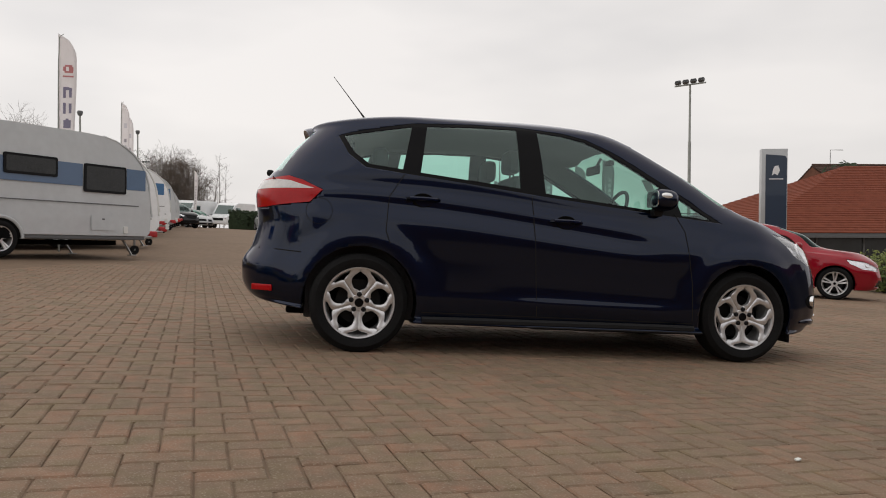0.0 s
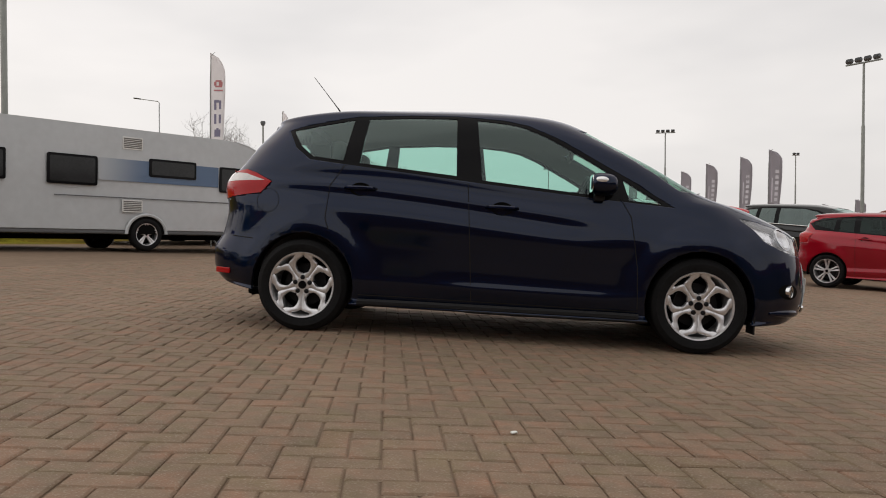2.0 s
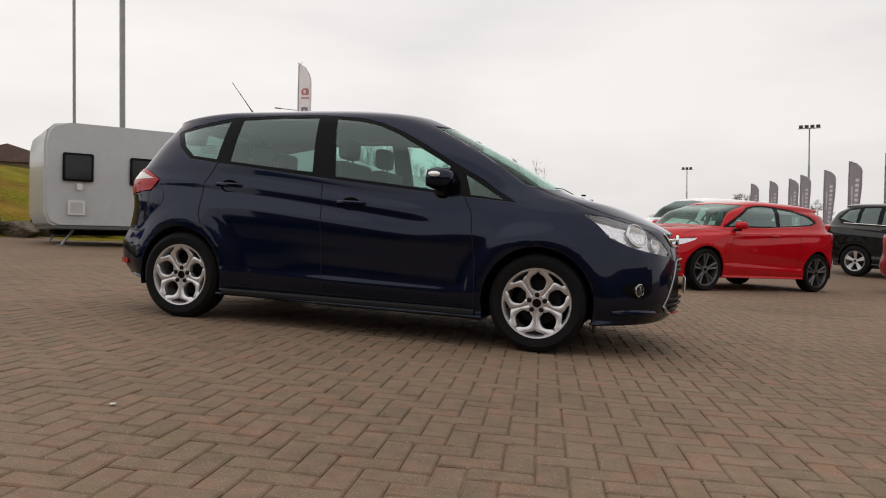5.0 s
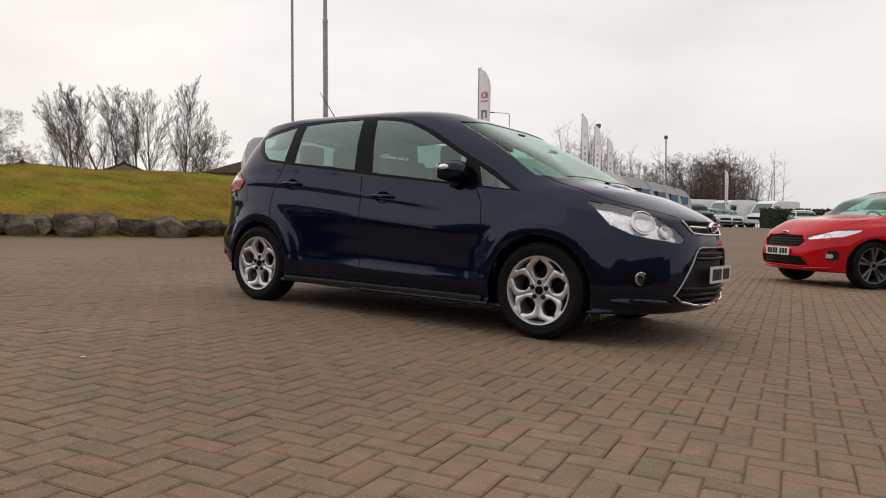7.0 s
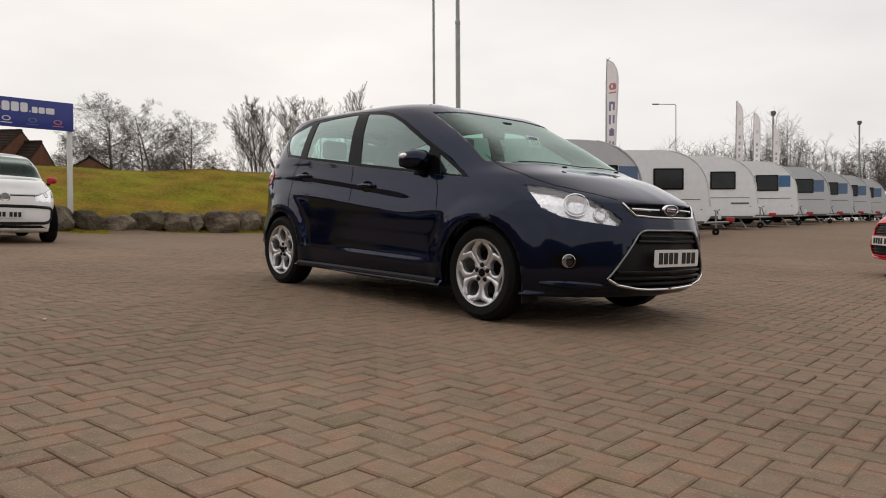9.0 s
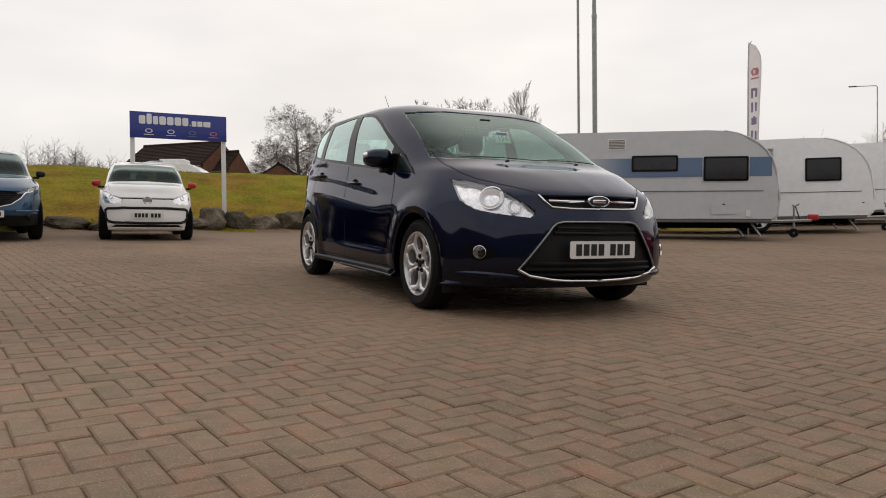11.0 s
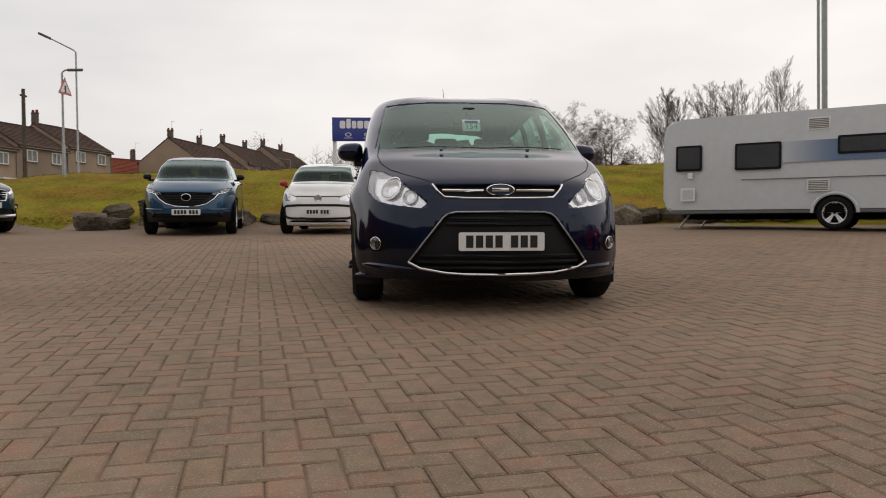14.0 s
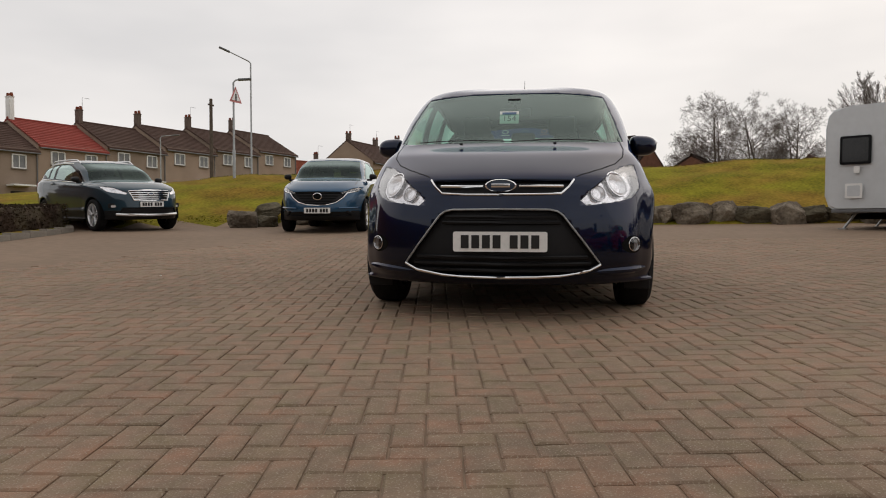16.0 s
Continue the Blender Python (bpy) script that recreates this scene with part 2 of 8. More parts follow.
M_HARL = shade("buff_roughcast", (0.34, 0.258, 0.20), rough=0.95, spec=0.08, var=0.14, scale=0.8, fine=30, bump=0.4, bump_scale=60)
M_HARL_DARK = shade("brown_roughcast", (0.27, 0.21, 0.165), rough=0.95, spec=0.08, var=0.14, scale=0.8, fine=30, bump=0.4, bump_scale=60)
M_BRICK_RED = shade("red_brickwork", (0.15, 0.075, 0.052), rough=0.9, spec=0.08, var=0.2, scale=3, fine=26, bump=0.3, bump_scale=30)
M_SHOPDARK = shade("dark_shopfront", (0.02, 0.022, 0.022), rough=0.25, var=0.2, scale=2)
M_WINDOWPANE = shade("dark_window_pane", (0.030, 0.032, 0.034), rough=0.08, spec=0.25, var=0.3, scale=1.5)
M_CURTAINED = shade("curtained_window_pane", (0.19, 0.195, 0.20), rough=0.15, spec=0.25, var=0.35, scale=1.2)
M_UPVC = shade("white_window_frame", (0.72, 0.72, 0.70), rough=0.4, var=0.05)
M_BARK = shade("grey_brown_bark", (0.105, 0.085, 0.070), rough=0.95, spec=0.08, var=0.3, scale=6, fine=40, bump=0.4, bump_scale=50)
M_TWIG = shade("twigs", (0.135, 0.110, 0.094), rough=0.95, spec=0.08, var=0.25, scale=3)
M_HEDGE = shade("dark_evergreen", (0.028, 0.045, 0.02), rough=0.9, var=0.4, scale=6, fine=40)
M_BROWNHEDGE = shade("brown_twiggy_hedge", (0.066, 0.046, 0.036), rough=0.95, spec=0.05, var=0.45, scale=3, fine=30, bump=0.8, bump_scale=24, tint=(0.105, 0.085, 0.060))
M_SHRUB = shade("yellow_green_shrub_leaves", (0.15, 0.17, 0.03), rough=0.7, var=0.4, scale=5, fine=40, tint=(0.07, 0.11, 0.025))
M_ROCK = shade("grey_brown_boulder", (0.098, 0.078, 0.058), rough=0.9, spec=0.15, var=0.38, scale=2.2, fine=18, bump=0.9, bump_scale=9,
               tint=(0.17, 0.142, 0.108), rand=0.25)
M_ROCK_DARK = shade("mossy_dark_boulder", (0.068, 0.056, 0.037), rough=0.92, spec=0.15, var=0.35, scale=2.2, fine=18, bump=0.9, bump_scale=9,
                    tint=(0.105, 0.090, 0.062), rand=0.25)
M_KERB = shade("concrete_kerb", (0.20, 0.175, 0.145), rough=0.9, var=0.18, scale=3, fine=40, bump=0.3, bump_scale=60)
M_GRASS = shade("rough_winter_grass", (0.175, 0.158, 0.014), rough=0.95, spec=0.04, var=0.42, scale=1.0, fine=12.0, bump=0.8, bump_scale=14,
                tint=(0.200, 0.126, 0.020), tint_pos=(0.41, 0.62))
M_BLADE = shade("grass_blades", (0.16, 0.155, 0.012), rough=0.8, spec=0.05, var=0.4, scale=0.6, fine=6, tint=(0.19, 0.115, 0.022), tint_pos=(0.42, 0.6))
# grey of the added out-of-view walls, set by their reflection in car paint
M_UNSEEN_WALL = shade("dark_grey_unseen_wall", (0.115, 0.112, 0.108), rough=0.8, spec=0.1, var=0.15, scale=1.2, fine=9)
M_PAPER = shade("white_paper", (0.75, 0.77, 0.73), rough=0.8, var=0.03)


def paver_material(name, per_island):
    """Brown-red block paving: each block its own tone, pale grit, darker blotches of dirt."""
    m = bpy.data.materials.new(name)
    m.use_nodes = True
    n, l = m.node_tree.nodes, m.node_tree.links
    b = n["Principled BSDF"]
    b.inputs["Roughness"].default_value = 0.88
    b.inputs["Specular IOR Level"].default_value = 0.32
    if per_island:
        src = n.new("ShaderNodeNewGeometry").outputs["Random Per Island"]
    else:
        src = n.new("ShaderNodeObjectInfo").outputs["Random"]
    ramp = n.new("ShaderNodeValToRGB")
    els = ramp.color_ramp.elements
    els[0].position, els[0].color = 0.0, (0.160, 0.114, 0.080, 1)
    els[1].position, els[1].color = 1.0, (0.272, 0.152, 0.098, 1)
    for p, c in ((0.25, (0.212, 0.146, 0.100, 1)), (0.55, (0.226, 0.154, 0.105, 1)), (0.86, (0.242, 0.160, 0.108, 1)), (0.95, (0.244, 0.150, 0.100, 1))):
        e = els.new(p)
        e.color = c
    l.new(src, ramp.inputs["Fac"])
    geo = n.new("ShaderNodeNewGeometry")
    big, grit, mid = n.new("ShaderNodeTexNoise"), n.new("ShaderNodeTexNoise"), n.new("ShaderNodeTexNoise")
    big.inputs["Scale"].default_value, big.inputs["Detail"].default_value = 0.5, 5
    mid.inputs["Scale"].default_value, mid.inputs["Detail"].default_value = 14, 5
    grit.inputs["Scale"].default_value, grit.inputs["Detail"].default_value = 170, 3
    for t in (big, grit, mid):
        l.new(geo.outputs["Position"], t.inputs["Vector"])
    add = n.new("ShaderNodeMath")
    add.operation = "MULTIPLY_ADD"
    add.inputs[1].default_value = 0.8
    l.new(mid.outputs["Fac"], add.inputs[0])
    l.new(big.outputs["Fac"], add.inputs[2])
    fit = n.new("ShaderNodeMapRange")
    fit.inputs["From Min"].default_value, fit.inputs["From Max"].default_value = 0.6, 1.2
    fit.inputs["To Min"].default_value, fit.inputs["To Max"].default_value = 0.76, 1.24
    l.new(add.outputs[0], fit.inputs["Value"])
    hsv = n.new("ShaderNodeHueSaturation")
    l.new(fit.outputs["Result"], hsv.inputs["Value"])
    # reddish and mossy mottling within and across the blocks
    mott, mramp, mmix = n.new("ShaderNodeTexNoise"), n.new("ShaderNodeValToRGB"), n.new("ShaderNodeMix")
    mott.inputs["Scale"].default_value, mott.inputs["Detail"].default_value = 7.5, 6
    l.new(geo.outputs["Position"], mott.inputs["Vector"])
    me_ = mramp.color_ramp.elements
    me_[0].position, me_[0].color = 0.30, (0.176, 0.142, 0.076, 1)
    me_[1].position, me_[1].color = 0.70, (0.285, 0.146, 0.090, 1)
    mid_ = me_.new(0.5)
    mid_.color = (0.212, 0.150, 0.102, 1)
    l.new(mott.outputs["Fac"], mramp.inputs["Fac"])
    mmix.data_type = "RGBA"
    mmix.inputs["Factor"].default_value = 0.55
    l.new(ramp.outputs["Color"], mmix.inputs["A"])
    l.new(mramp.outputs["Color"], mmix.inputs["B"])
    l.new(mmix.outputs["Result"], hsv.inputs["Color"])
    spot = n.new("ShaderNodeValToRGB")
    spot.color_ramp.elements[0].position, spot.color_ramp.elements[1].position = 0.55, 0.70
    l.new(grit.outputs["Fac"], spot.inputs["Fac"])
    mx = n.new("ShaderNodeMix")
    mx.data_type = "RGBA"
    half = n.new("ShaderNodeMath")
    half.operation = "MULTIPLY"
    half.inputs[1].default_value = 0.75
    l.new(spot.outputs["Color"], half.inputs[0])
    l.new(half.outputs[0], mx.inputs["Factor"])
    l.new(hsv.outputs["Color"], mx.inputs["A"])
    mx.inputs["B"].default_value = (0.345, 0.290, 0.220, 1)
    l.new(mx.outputs["Result"], b.inputs["Base Color"])
    bn = n.new("ShaderNodeBump")
    bn.inputs["Strength"].default_value, bn.inputs["Distance"].default_value = 0.5, 0.004
    l.new(grit.outputs["Fac"], bn.inputs["Height"])
    l.new(bn.outputs["Normal"], b.inputs["Normal"])
    return m


M_PAVER = paver_material("block_paver", False)
M_PAVER_ALL = paver_material("block_paver_field", True)
M_FARPAVE = shade("brown_block_paving", (0.212, 0.150, 0.104), rough=0.9, spec=0.2, var=0.14, scale=0.35, fine=7.0, bump=0.4, bump_scale=8)

# ---- building helpers ----
def thing(name, label, category, m=None, group="", kind=""):
    """An empty at a thing's base that carries its parts."""
    ob = new(name)
    ob.empty_display_size = 0.2
    if m is not None:
        ob.matrix_basis = m
    return tagged(ob, label, category, group, kind)


def mesh_of(name, bm, mats, smooth=35, recalc=True):
    """Turns a bmesh into mesh data; edges sharper than smooth degrees stay sharp (None: flat)."""
    if recalc:
        bmesh.ops.recalc_face_normals(bm, faces=bm.faces)
    if smooth is not None:
        lim = radians(smooth)
        for f in bm.faces:
            f.smooth = True
        for e in bm.edges:
            if len(e.link_faces) == 2 and e.calc_face_angle(0) > lim:
                e.smooth = False
    me = bpy.data.meshes.new(name)
    bm.to_mesh(me)
    bm.free()
    for mat in (mats if isinstance(mats, (list, tuple)) else [mats]):
        me.materials.append(mat)
    return me


def part(name, bm, material, parent, label="", smooth=35, m=None, recalc=True):
    ob = new(name, mesh_of(name, bm, material, smooth, recalc))
    ob.parent = parent
    if m is not None:
        ob.matrix_basis = m
    return tagged(ob, label)


def solo(name, bm, material, label, category, m=None, group="", kind="", smooth=35):
    ob = new(name, mesh_of(name, bm, material, smooth))
    if m is not None:
        ob.matrix_basis = m
    return tagged(ob, label, category, group, kind)


def box(size, at=(0, 0, 0), bevel=0.0, seg=2, bm=None, rot=None):
    """A box with rounded edges, centred on at, added to bm."""
    b = bmesh.new()
    bmesh.ops.create_cube(b, size=1)
    bmesh.ops.scale(b, vec=size, verts=b.verts)
    if bevel:
        bmesh.ops.bevel(b, geom=b.edges[:], offset=min(bevel, 0.49 * min(size)), segments=seg, affect="EDGES", profile=0.6)
    if rot is not None:
        bmesh.ops.transform(b, matrix=Euler([radians(a) for a in rot]).to_matrix().to_4x4(), verts=b.verts)
    bmesh.ops.translate(b, vec=at, verts=b.verts)
    return join(bm, b)


def join(bm, b, m=None):
    """Adds bmesh b to bm (or returns b alone)."""
    if m is not None:
        bmesh.ops.transform(b, matrix=m, verts=b.verts)
    if bm is None:
        return b
    me = bpy.data.meshes.new("join")
    b.to_mesh(me)
    b.free()
    bm.from_mesh(me)
    bpy.data.meshes.remove(me)
    return bm


def tube(points, radii, sides=8, bm=None, caps=True):
    """A tube along points with a radius at each (or one for all)."""
    b = bm or bmesh.new()
    pts = [Vector(p) for p in points]
    if not isinstance(radii, (list, tuple)):
        radii = [radii] * len(pts)
    rings = []
    ref = Vector((0.123, 0.931, 0.347)).normalized()
    for i, p in enumerate(pts):
        d = (pts[min(i + 1, len(pts) - 1)] - pts[max(i - 1, 0)]).normalized()
        u = d.cross(ref)
        if u.length < 1e-3:
            u = d.orthogonal()
        u.normalize()
        v = d.cross(u)
        rings.append([b.verts.new(p + (u * math.cos(k * 2 * math.pi / sides) + v * math.sin(k * 2 * math.pi / sides)) * radii[i]) for k in range(sides)])
    for a, c in zip(rings, rings[1:]):
        for k in range(sides):
            b.faces.new((a[k], a[(k + 1) % sides], c[(k + 1) % sides], c[k]))
    if caps and sides > 2:
        b.faces.new(rings[0][::-1])
        b.faces.new(rings[-1])
    return b


def revolve(profile, n=40, axis="Y", bm=None, closed=False):
    """Turns (radius, height) pairs round an axis."""
    b = bmesh.new()
    rings = []
    for r, h in profile:
        ring = []
        for k in range(n):
            a = 2 * math.pi * k / n
            c, s = r * math.cos(a), r * math.sin(a)
            ring.append(b.verts.new({"Y": (c, h, s), "Z": (c, s, h), "X": (h, c, s)}[axis]))
        rings.append(ring)
    pairs = list(zip(rings, rings[1:])) + ([(rings[-1], rings[0])] if closed else [])
    for a, c in pairs:
        for k in range(n):
            b.faces.new((a[k], a[(k + 1) % n], c[(k + 1) % n], c[k]))
    return join(bm, b)


def slab(poly, depth, plane="XZ", at=0.0, bm=None, bevel=0.0):
    """A flat plate with the outline poly in a plane, depth thick from at towards plus."""
    b = bmesh.new()
    put = {"XZ": lambda a, c, d: (a, d, c), "YZ": lambda a, c, d: (d, a, c), "XY": lambda a, c, d: (a, c, d)}[plane]
    low = [b.verts.new(put(a, c, at)) for a, c in poly]
    top = [b.verts.new(put(a, c, at + depth)) for a, c in poly]
    b.faces.new(low)
    b.faces.new(top[::-1])
    k = len(poly)
    for i in range(k):
        b.faces.new((low[i], low[(i + 1) % k], top[(i + 1) % k], top[i]))
    if bevel:
        bmesh.ops.bevel(b, geom=b.edges[:], offset=bevel, segments=2, affect="EDGES")
    return join(bm, b)


def rounded(w, h, r, n=5, cx=0.0, cy=0.0):
    """The outline of a rounded rectangle."""
    out = []
    for sx, sy, a0 in ((1, 1, 0), (-1, 1, 90), (-1, -1, 180), (1, -1, 270)):
        for k in range(n + 1):
            a = radians(a0 + 90 * k / n)
            out.append((cx + sx * (w / 2 - r) + r * math.cos(a), cy + sy * (h / 2 - r) + r * math.sin(a)))
    return out


def curve(keys, x):
    """Smooth interpolation through (x, value) keys, held flat past the ends; no overshoot."""
    xs, ys = [k[0] for k in keys], [k[1] for k in keys]
    if x <= xs[0]:
        return ys[0]
    if x >= xs[-1]:
        return ys[-1]
    i = max(j for j in range(len(xs) - 1) if xs[j] <= x)
    sl = [(ys[j + 1] - ys[j]) / (xs[j + 1] - xs[j]) for j in range(len(xs) - 1)]

    def tang(j):
        if j == 0:
            return sl[0]
        if j == len(xs) - 1:
            return sl[-1]
        a, c = sl[j - 1], sl[j]
        return 0.0 if a * c <= 0 else 2 * a * c / (a + c)
    h = xs[i + 1] - xs[i]
    t = (x - xs[i]) / h
    return ((2 * t**3 - 3 * t**2 + 1) * ys[i] + (t**3 - 2 * t**2 + t) * h * tang(i)
            + (3 * t**2 - 2 * t**3) * ys[i + 1] + (t**3 - t**2) * h * tang(i + 1))


def smooth_step(a, b, x):
    t = min(1.0, max(0.0, (x - a) / (b - a)))
    return t * t * (3 - 2 * t)


def lettering(text, size, mat, name, parent, m, depth=0.002):
    """Words in the built-in font, turned into a mesh part."""
    cu = bpy.data.curves.new(name, "FONT")
    cu.body, cu.size, cu.extrude = text, size, depth
    cu.align_x, cu.align_y = "CENTER", "CENTER"
    tmp = bpy.data.objects.new(name + "_tmp", cu)
    scene.collection.objects.link(tmp)
    me = bpy.data.meshes.new_from_object(tmp.evaluated_get(bpy.context.evaluated_depsgraph_get()))
    bpy.data.objects.remove(tmp)
    me.materials.clear()
    me.materials.append(mat)
    ob = new(name, me)
    ob.parent = parent
    ob.matrix_basis = m
    return ob

# ---- the ground: one sloping paved lot, a grass bank behind a line of boulders ----
BANK = [(18.0, -34.0), (6.0, -22.0), (-1.5, -14.5), (-5.5, -9.0), (-8.2, -4.9), (-9.3, -3.2), (-10.8, 0.0), (-11.6, 3.2),
        (-12.3, 6.2), (-12.3, 9.2), (-12.3, 12.5), (-12.9, 16.8), (-17.0, 27.0), (-27.0, 44.0), (-40.0, 75.0)]


def lot_z(x, y):
    xe = 60 * math.tanh(x / 60)
    ye = 80 * math.tanh(y / 80)
    z = 0.04 - 0.0475 * xe - 0.018 * ye
    z += 0.017 * max(0.0, min(y, 12.0) - 6.5) if y < 12 else 0.0935
    if y > 12:
        z += 0.034 * 40 * math.tanh((y - 12) / 40) * smooth_step(12, 24, y)
    return z


def bank_distance(x, y):
    """How far a place lies behind the boulder line (negative: on the lot), and the place along it."""
    best, sign, along = 1e9, 1, 0.0
    for i, ((ax, ay), (bx, by)) in enumerate(zip(BANK, BANK[1:])):
        dx, dy = bx - ax, by - ay
        t = max(0.0, min(1.0, ((x - ax) * dx + (y - ay) * dy) / (dx * dx + dy * dy)))
        px, py = ax + t * dx, ay + t * dy
        d = math.hypot(x - px, y - py)
        if d < best:
            best, along = d, i + t
            sign = 1 if dx * (y - ay) - dy * (x - ax) > 0 else -1
    return best * sign, along


def ground_z(x, y):
    z = lot_z(x, y)
    if -70 < x < 30 and -60 < y < 80:
        d, along = bank_distance(x, y)
        if d > -0.3:
            top = curve([(2, 1.1), (3, 1.78), (4, 2.22), (5, 2.5), (6, 2.69), (7, 2.72), (8, 2.70), (9, 2.78), (10, 2.86), (11, 2.95), (12, 3.05), (13.5, 2.4)], along)
            foot = 0.10 * smooth_step(-0.3, 0.3, d)
            rise = smooth_step(-0.3, 9.0, d)
            rise = 0.35 * rise + 0.65 * min(1.0, max(0.0, d / 8.0)) if d < 8 else 1.0
            z = z + foot + (max(top, z) - z - foot) * rise
            back = smooth_step(13, 26, d)
            z = z * (1 - back) + 1.2 * back
            if 0 < d < 14:
                z += 0.10 * noise.noise(Vector((x * 0.5, y * 0.5, 3.0))) * min(1, d)
    return z


def grid_lines(lo, hi, near_lo, near_hi, step, growth=1.25):
    out = [near_lo + i * step for i in range(int(round((near_hi - near_lo) / step)) + 1)]
    s = step
    while out[-1] < hi:
        s *= growth
        out.append(out[-1] + s)
    s = step
    while out[0] > lo:
        s *= growth
        out.insert(0, out[0] - s)
    return out


def build_ground():
    xs = grid_lines(-1800, 1800, -32.0, 16.0, 0.6)
    ys = grid_lines(-1800, 1800, -14.0, 30.0, 0.6)
    verts = [(x, y, ground_z(x, y) - (0.0085 * smooth_step(-7.5, -6.3, x) * smooth_step(10.5, 9.3, x) * smooth_step(-0.6, 0.5, y) * smooth_step(16.2, 15.1, y))) for y in ys for x in xs]
    w = len(xs)
    faces = [(j * w + i, j * w + i + 1, (j + 1) * w + i + 1, (j + 1) * w + i) for j in range(len(ys) - 1) for i in range(w - 1)]
    me = bpy.data.meshes.new("ground")
    me.from_pydata(verts, [], faces)
    me.materials.append(M_FARPAVE)
    me.materials.append(M_GRASS)
    for p in me.polygons:
        p.use_smooth = True
        c = p.center
        d, along = bank_distance(c.x, c.y) if -80 < c.x < 40 and -60 < c.y < 85 else (50 if c.x < 0 and math.hypot(c.x, c.y) > 85 else -5, 5)
        if d > 0.0 or (d > -1.5 and 9.8 < along < 11.9):
            p.material_index = 1
    ob = new("ground", me)
    return tagged(ob, "sloping brown block-paved lot rising into a rough grass bank", "ground", kind="structure")

# ---- cars ----
def loft_half(levels, cols=84, sub=4, bow=0.0):
    """The right half of a shell from level lines. Each level: (x rear, x front, half width, squareness rear, squareness front,
    z rear, z at -1.0, z at 0.6, z front). Returns a bmesh with y <= 0."""
    keys = [np.array(l, float) for l in levels]
    rows = []
    for i in range(len(keys) - 1):
        p0, p1, p2, p3 = keys[max(i - 1, 0)], keys[i], keys[i + 1], keys[min(i + 2, len(keys) - 1)]
        for k in range(sub):
            t = k / sub
            m1, m2 = (p2 - p0) * 0.42, (p3 - p1) * 0.42
            rows.append((2 * t**3 - 3 * t**2 + 1) * p1 + (t**3 - 2 * t**2 + t) * m1 + (3 * t**2 - 2 * t**3) * p2 + (t**3 - t**2) * m2)
    rows.append(keys[-1])
    bm = bmesh.new()
    grid = []
    for xr, xf, w, nr, nf, zr, z1, z2, zf in rows:
        xc = 0.5 * (xr + xf)
        pts = []
        for k in range(301):
            a = math.pi * (1 - k / 300)
            c, s = math.cos(a), math.sin(a)
            n = nf if c > 0 else nr
            x = xc + math.copysign(abs(c) ** (2 / n), c) * (xf - xr) / 2
            y = -max(w, 0.0) * max(s, 0.0) ** (2 / n)
            x -= bow * y * y * smooth_step(1.3, 2.1, x)
            pts.append((x, y))
        pts = np.array(pts)
        pts[0, 1] = pts[-1, 1] = 0
        seg = np.hypot(*np.diff(pts, axis=0).T)
        cum = np.concatenate([[0], np.cumsum(seg)])
        u = np.linspace(0, cum[-1], cols)
        px, py = np.interp(u, cum, pts[:, 0]), np.interp(u, cum, pts[:, 1])
        zk = [(xr, zr), (min(max(-1.0, xr + 0.05), xf - 0.1), z1), (max(min(0.6, xf - 0.05), xr + 0.1), z2), (xf, zf)]
        if zk[1][0] >= zk[2][0]:
            zk = [zk[0], zk[3]]
        grid.append([bm.verts.new((x, y, curve(zk, x))) for x, y in zip(px, py)])
    for a, b in zip(grid, grid[1:]):
        for k in range(cols - 1):
            try:
                bm.faces.new((a[k], a[k + 1], b[k + 1], b[k]))
            except ValueError:
                pass
    bmesh.ops.remove_doubles(bm, verts=bm.verts, dist=0.0005)
    bmesh.ops.dissolve_degenerate(bm, edges=bm.edges, dist=0.0005)
    bm.normal_update()
    bmesh.ops.recalc_face_normals(bm, faces=bm.faces)
    bm.normal_update()
    mid = max(bm.faces, key=lambda f: -f.calc_center_median().y)
    if mid.normal.y > 0:
        bmesh.ops.reverse_faces(bm, faces=bm.faces)
        bm.normal_update()
    return bm


def cut(bm, poly, a_dir, b_dir, choose):
    """Cuts the convex outline poly, given along a_dir and b_dir, into the faces that choose() picks. Returns the faces inside."""
    a_dir, b_dir = Vector(a_dir), Vector(b_dir)
    area = sum(p[0] * q[1] - q[0] * p[1] for p, q in zip(poly, poly[1:] + poly[:1]))
    pts = poly if area > 0 else poly[::-1]
    lo_a, hi_a = min(p[0] for p in pts) - 0.05, max(p[0] for p in pts) + 0.05
    lo_b, hi_b = min(p[1] for p in pts) - 0.05, max(p[1] for p in pts) + 0.05
    inside = []
    for f in bm.faces:
        if not choose(f):
            continue
        aa, bb = [v.co.dot(a_dir) for v in f.verts], [v.co.dot(b_dir) for v in f.verts]
        if max(aa) > lo_a and min(aa) < hi_a and max(bb) > lo_b and min(bb) < hi_b:
            inside.append(f)
    for (pa, pb), (qa, qb) in zip(pts, pts[1:] + pts[:1]):
        no = a_dir * (qb - pb) - b_dir * (qa - pa)
        if no.length < 1e-6:
            continue
        no.normalize()
        co = a_dir * (pa / a_dir.length_squared) + b_dir * (pb / b_dir.length_squared)
        geom = set(inside)
        for f in inside:
            geom.update(f.edges)
            geom.update(f.verts)
        res = bmesh.ops.bisect_plane(bm, geom=list(geom), dist=1e-5, plane_co=co, plane_no=no)
        cand = {g for g in res["geom"] if isinstance(g, bmesh.types.BMFace) and g.is_valid}
        cand.update(f for f in inside if f.is_valid)
        inside = [f for f in cand if (f.calc_center_median() - co).dot(no) < 0]
    return inside


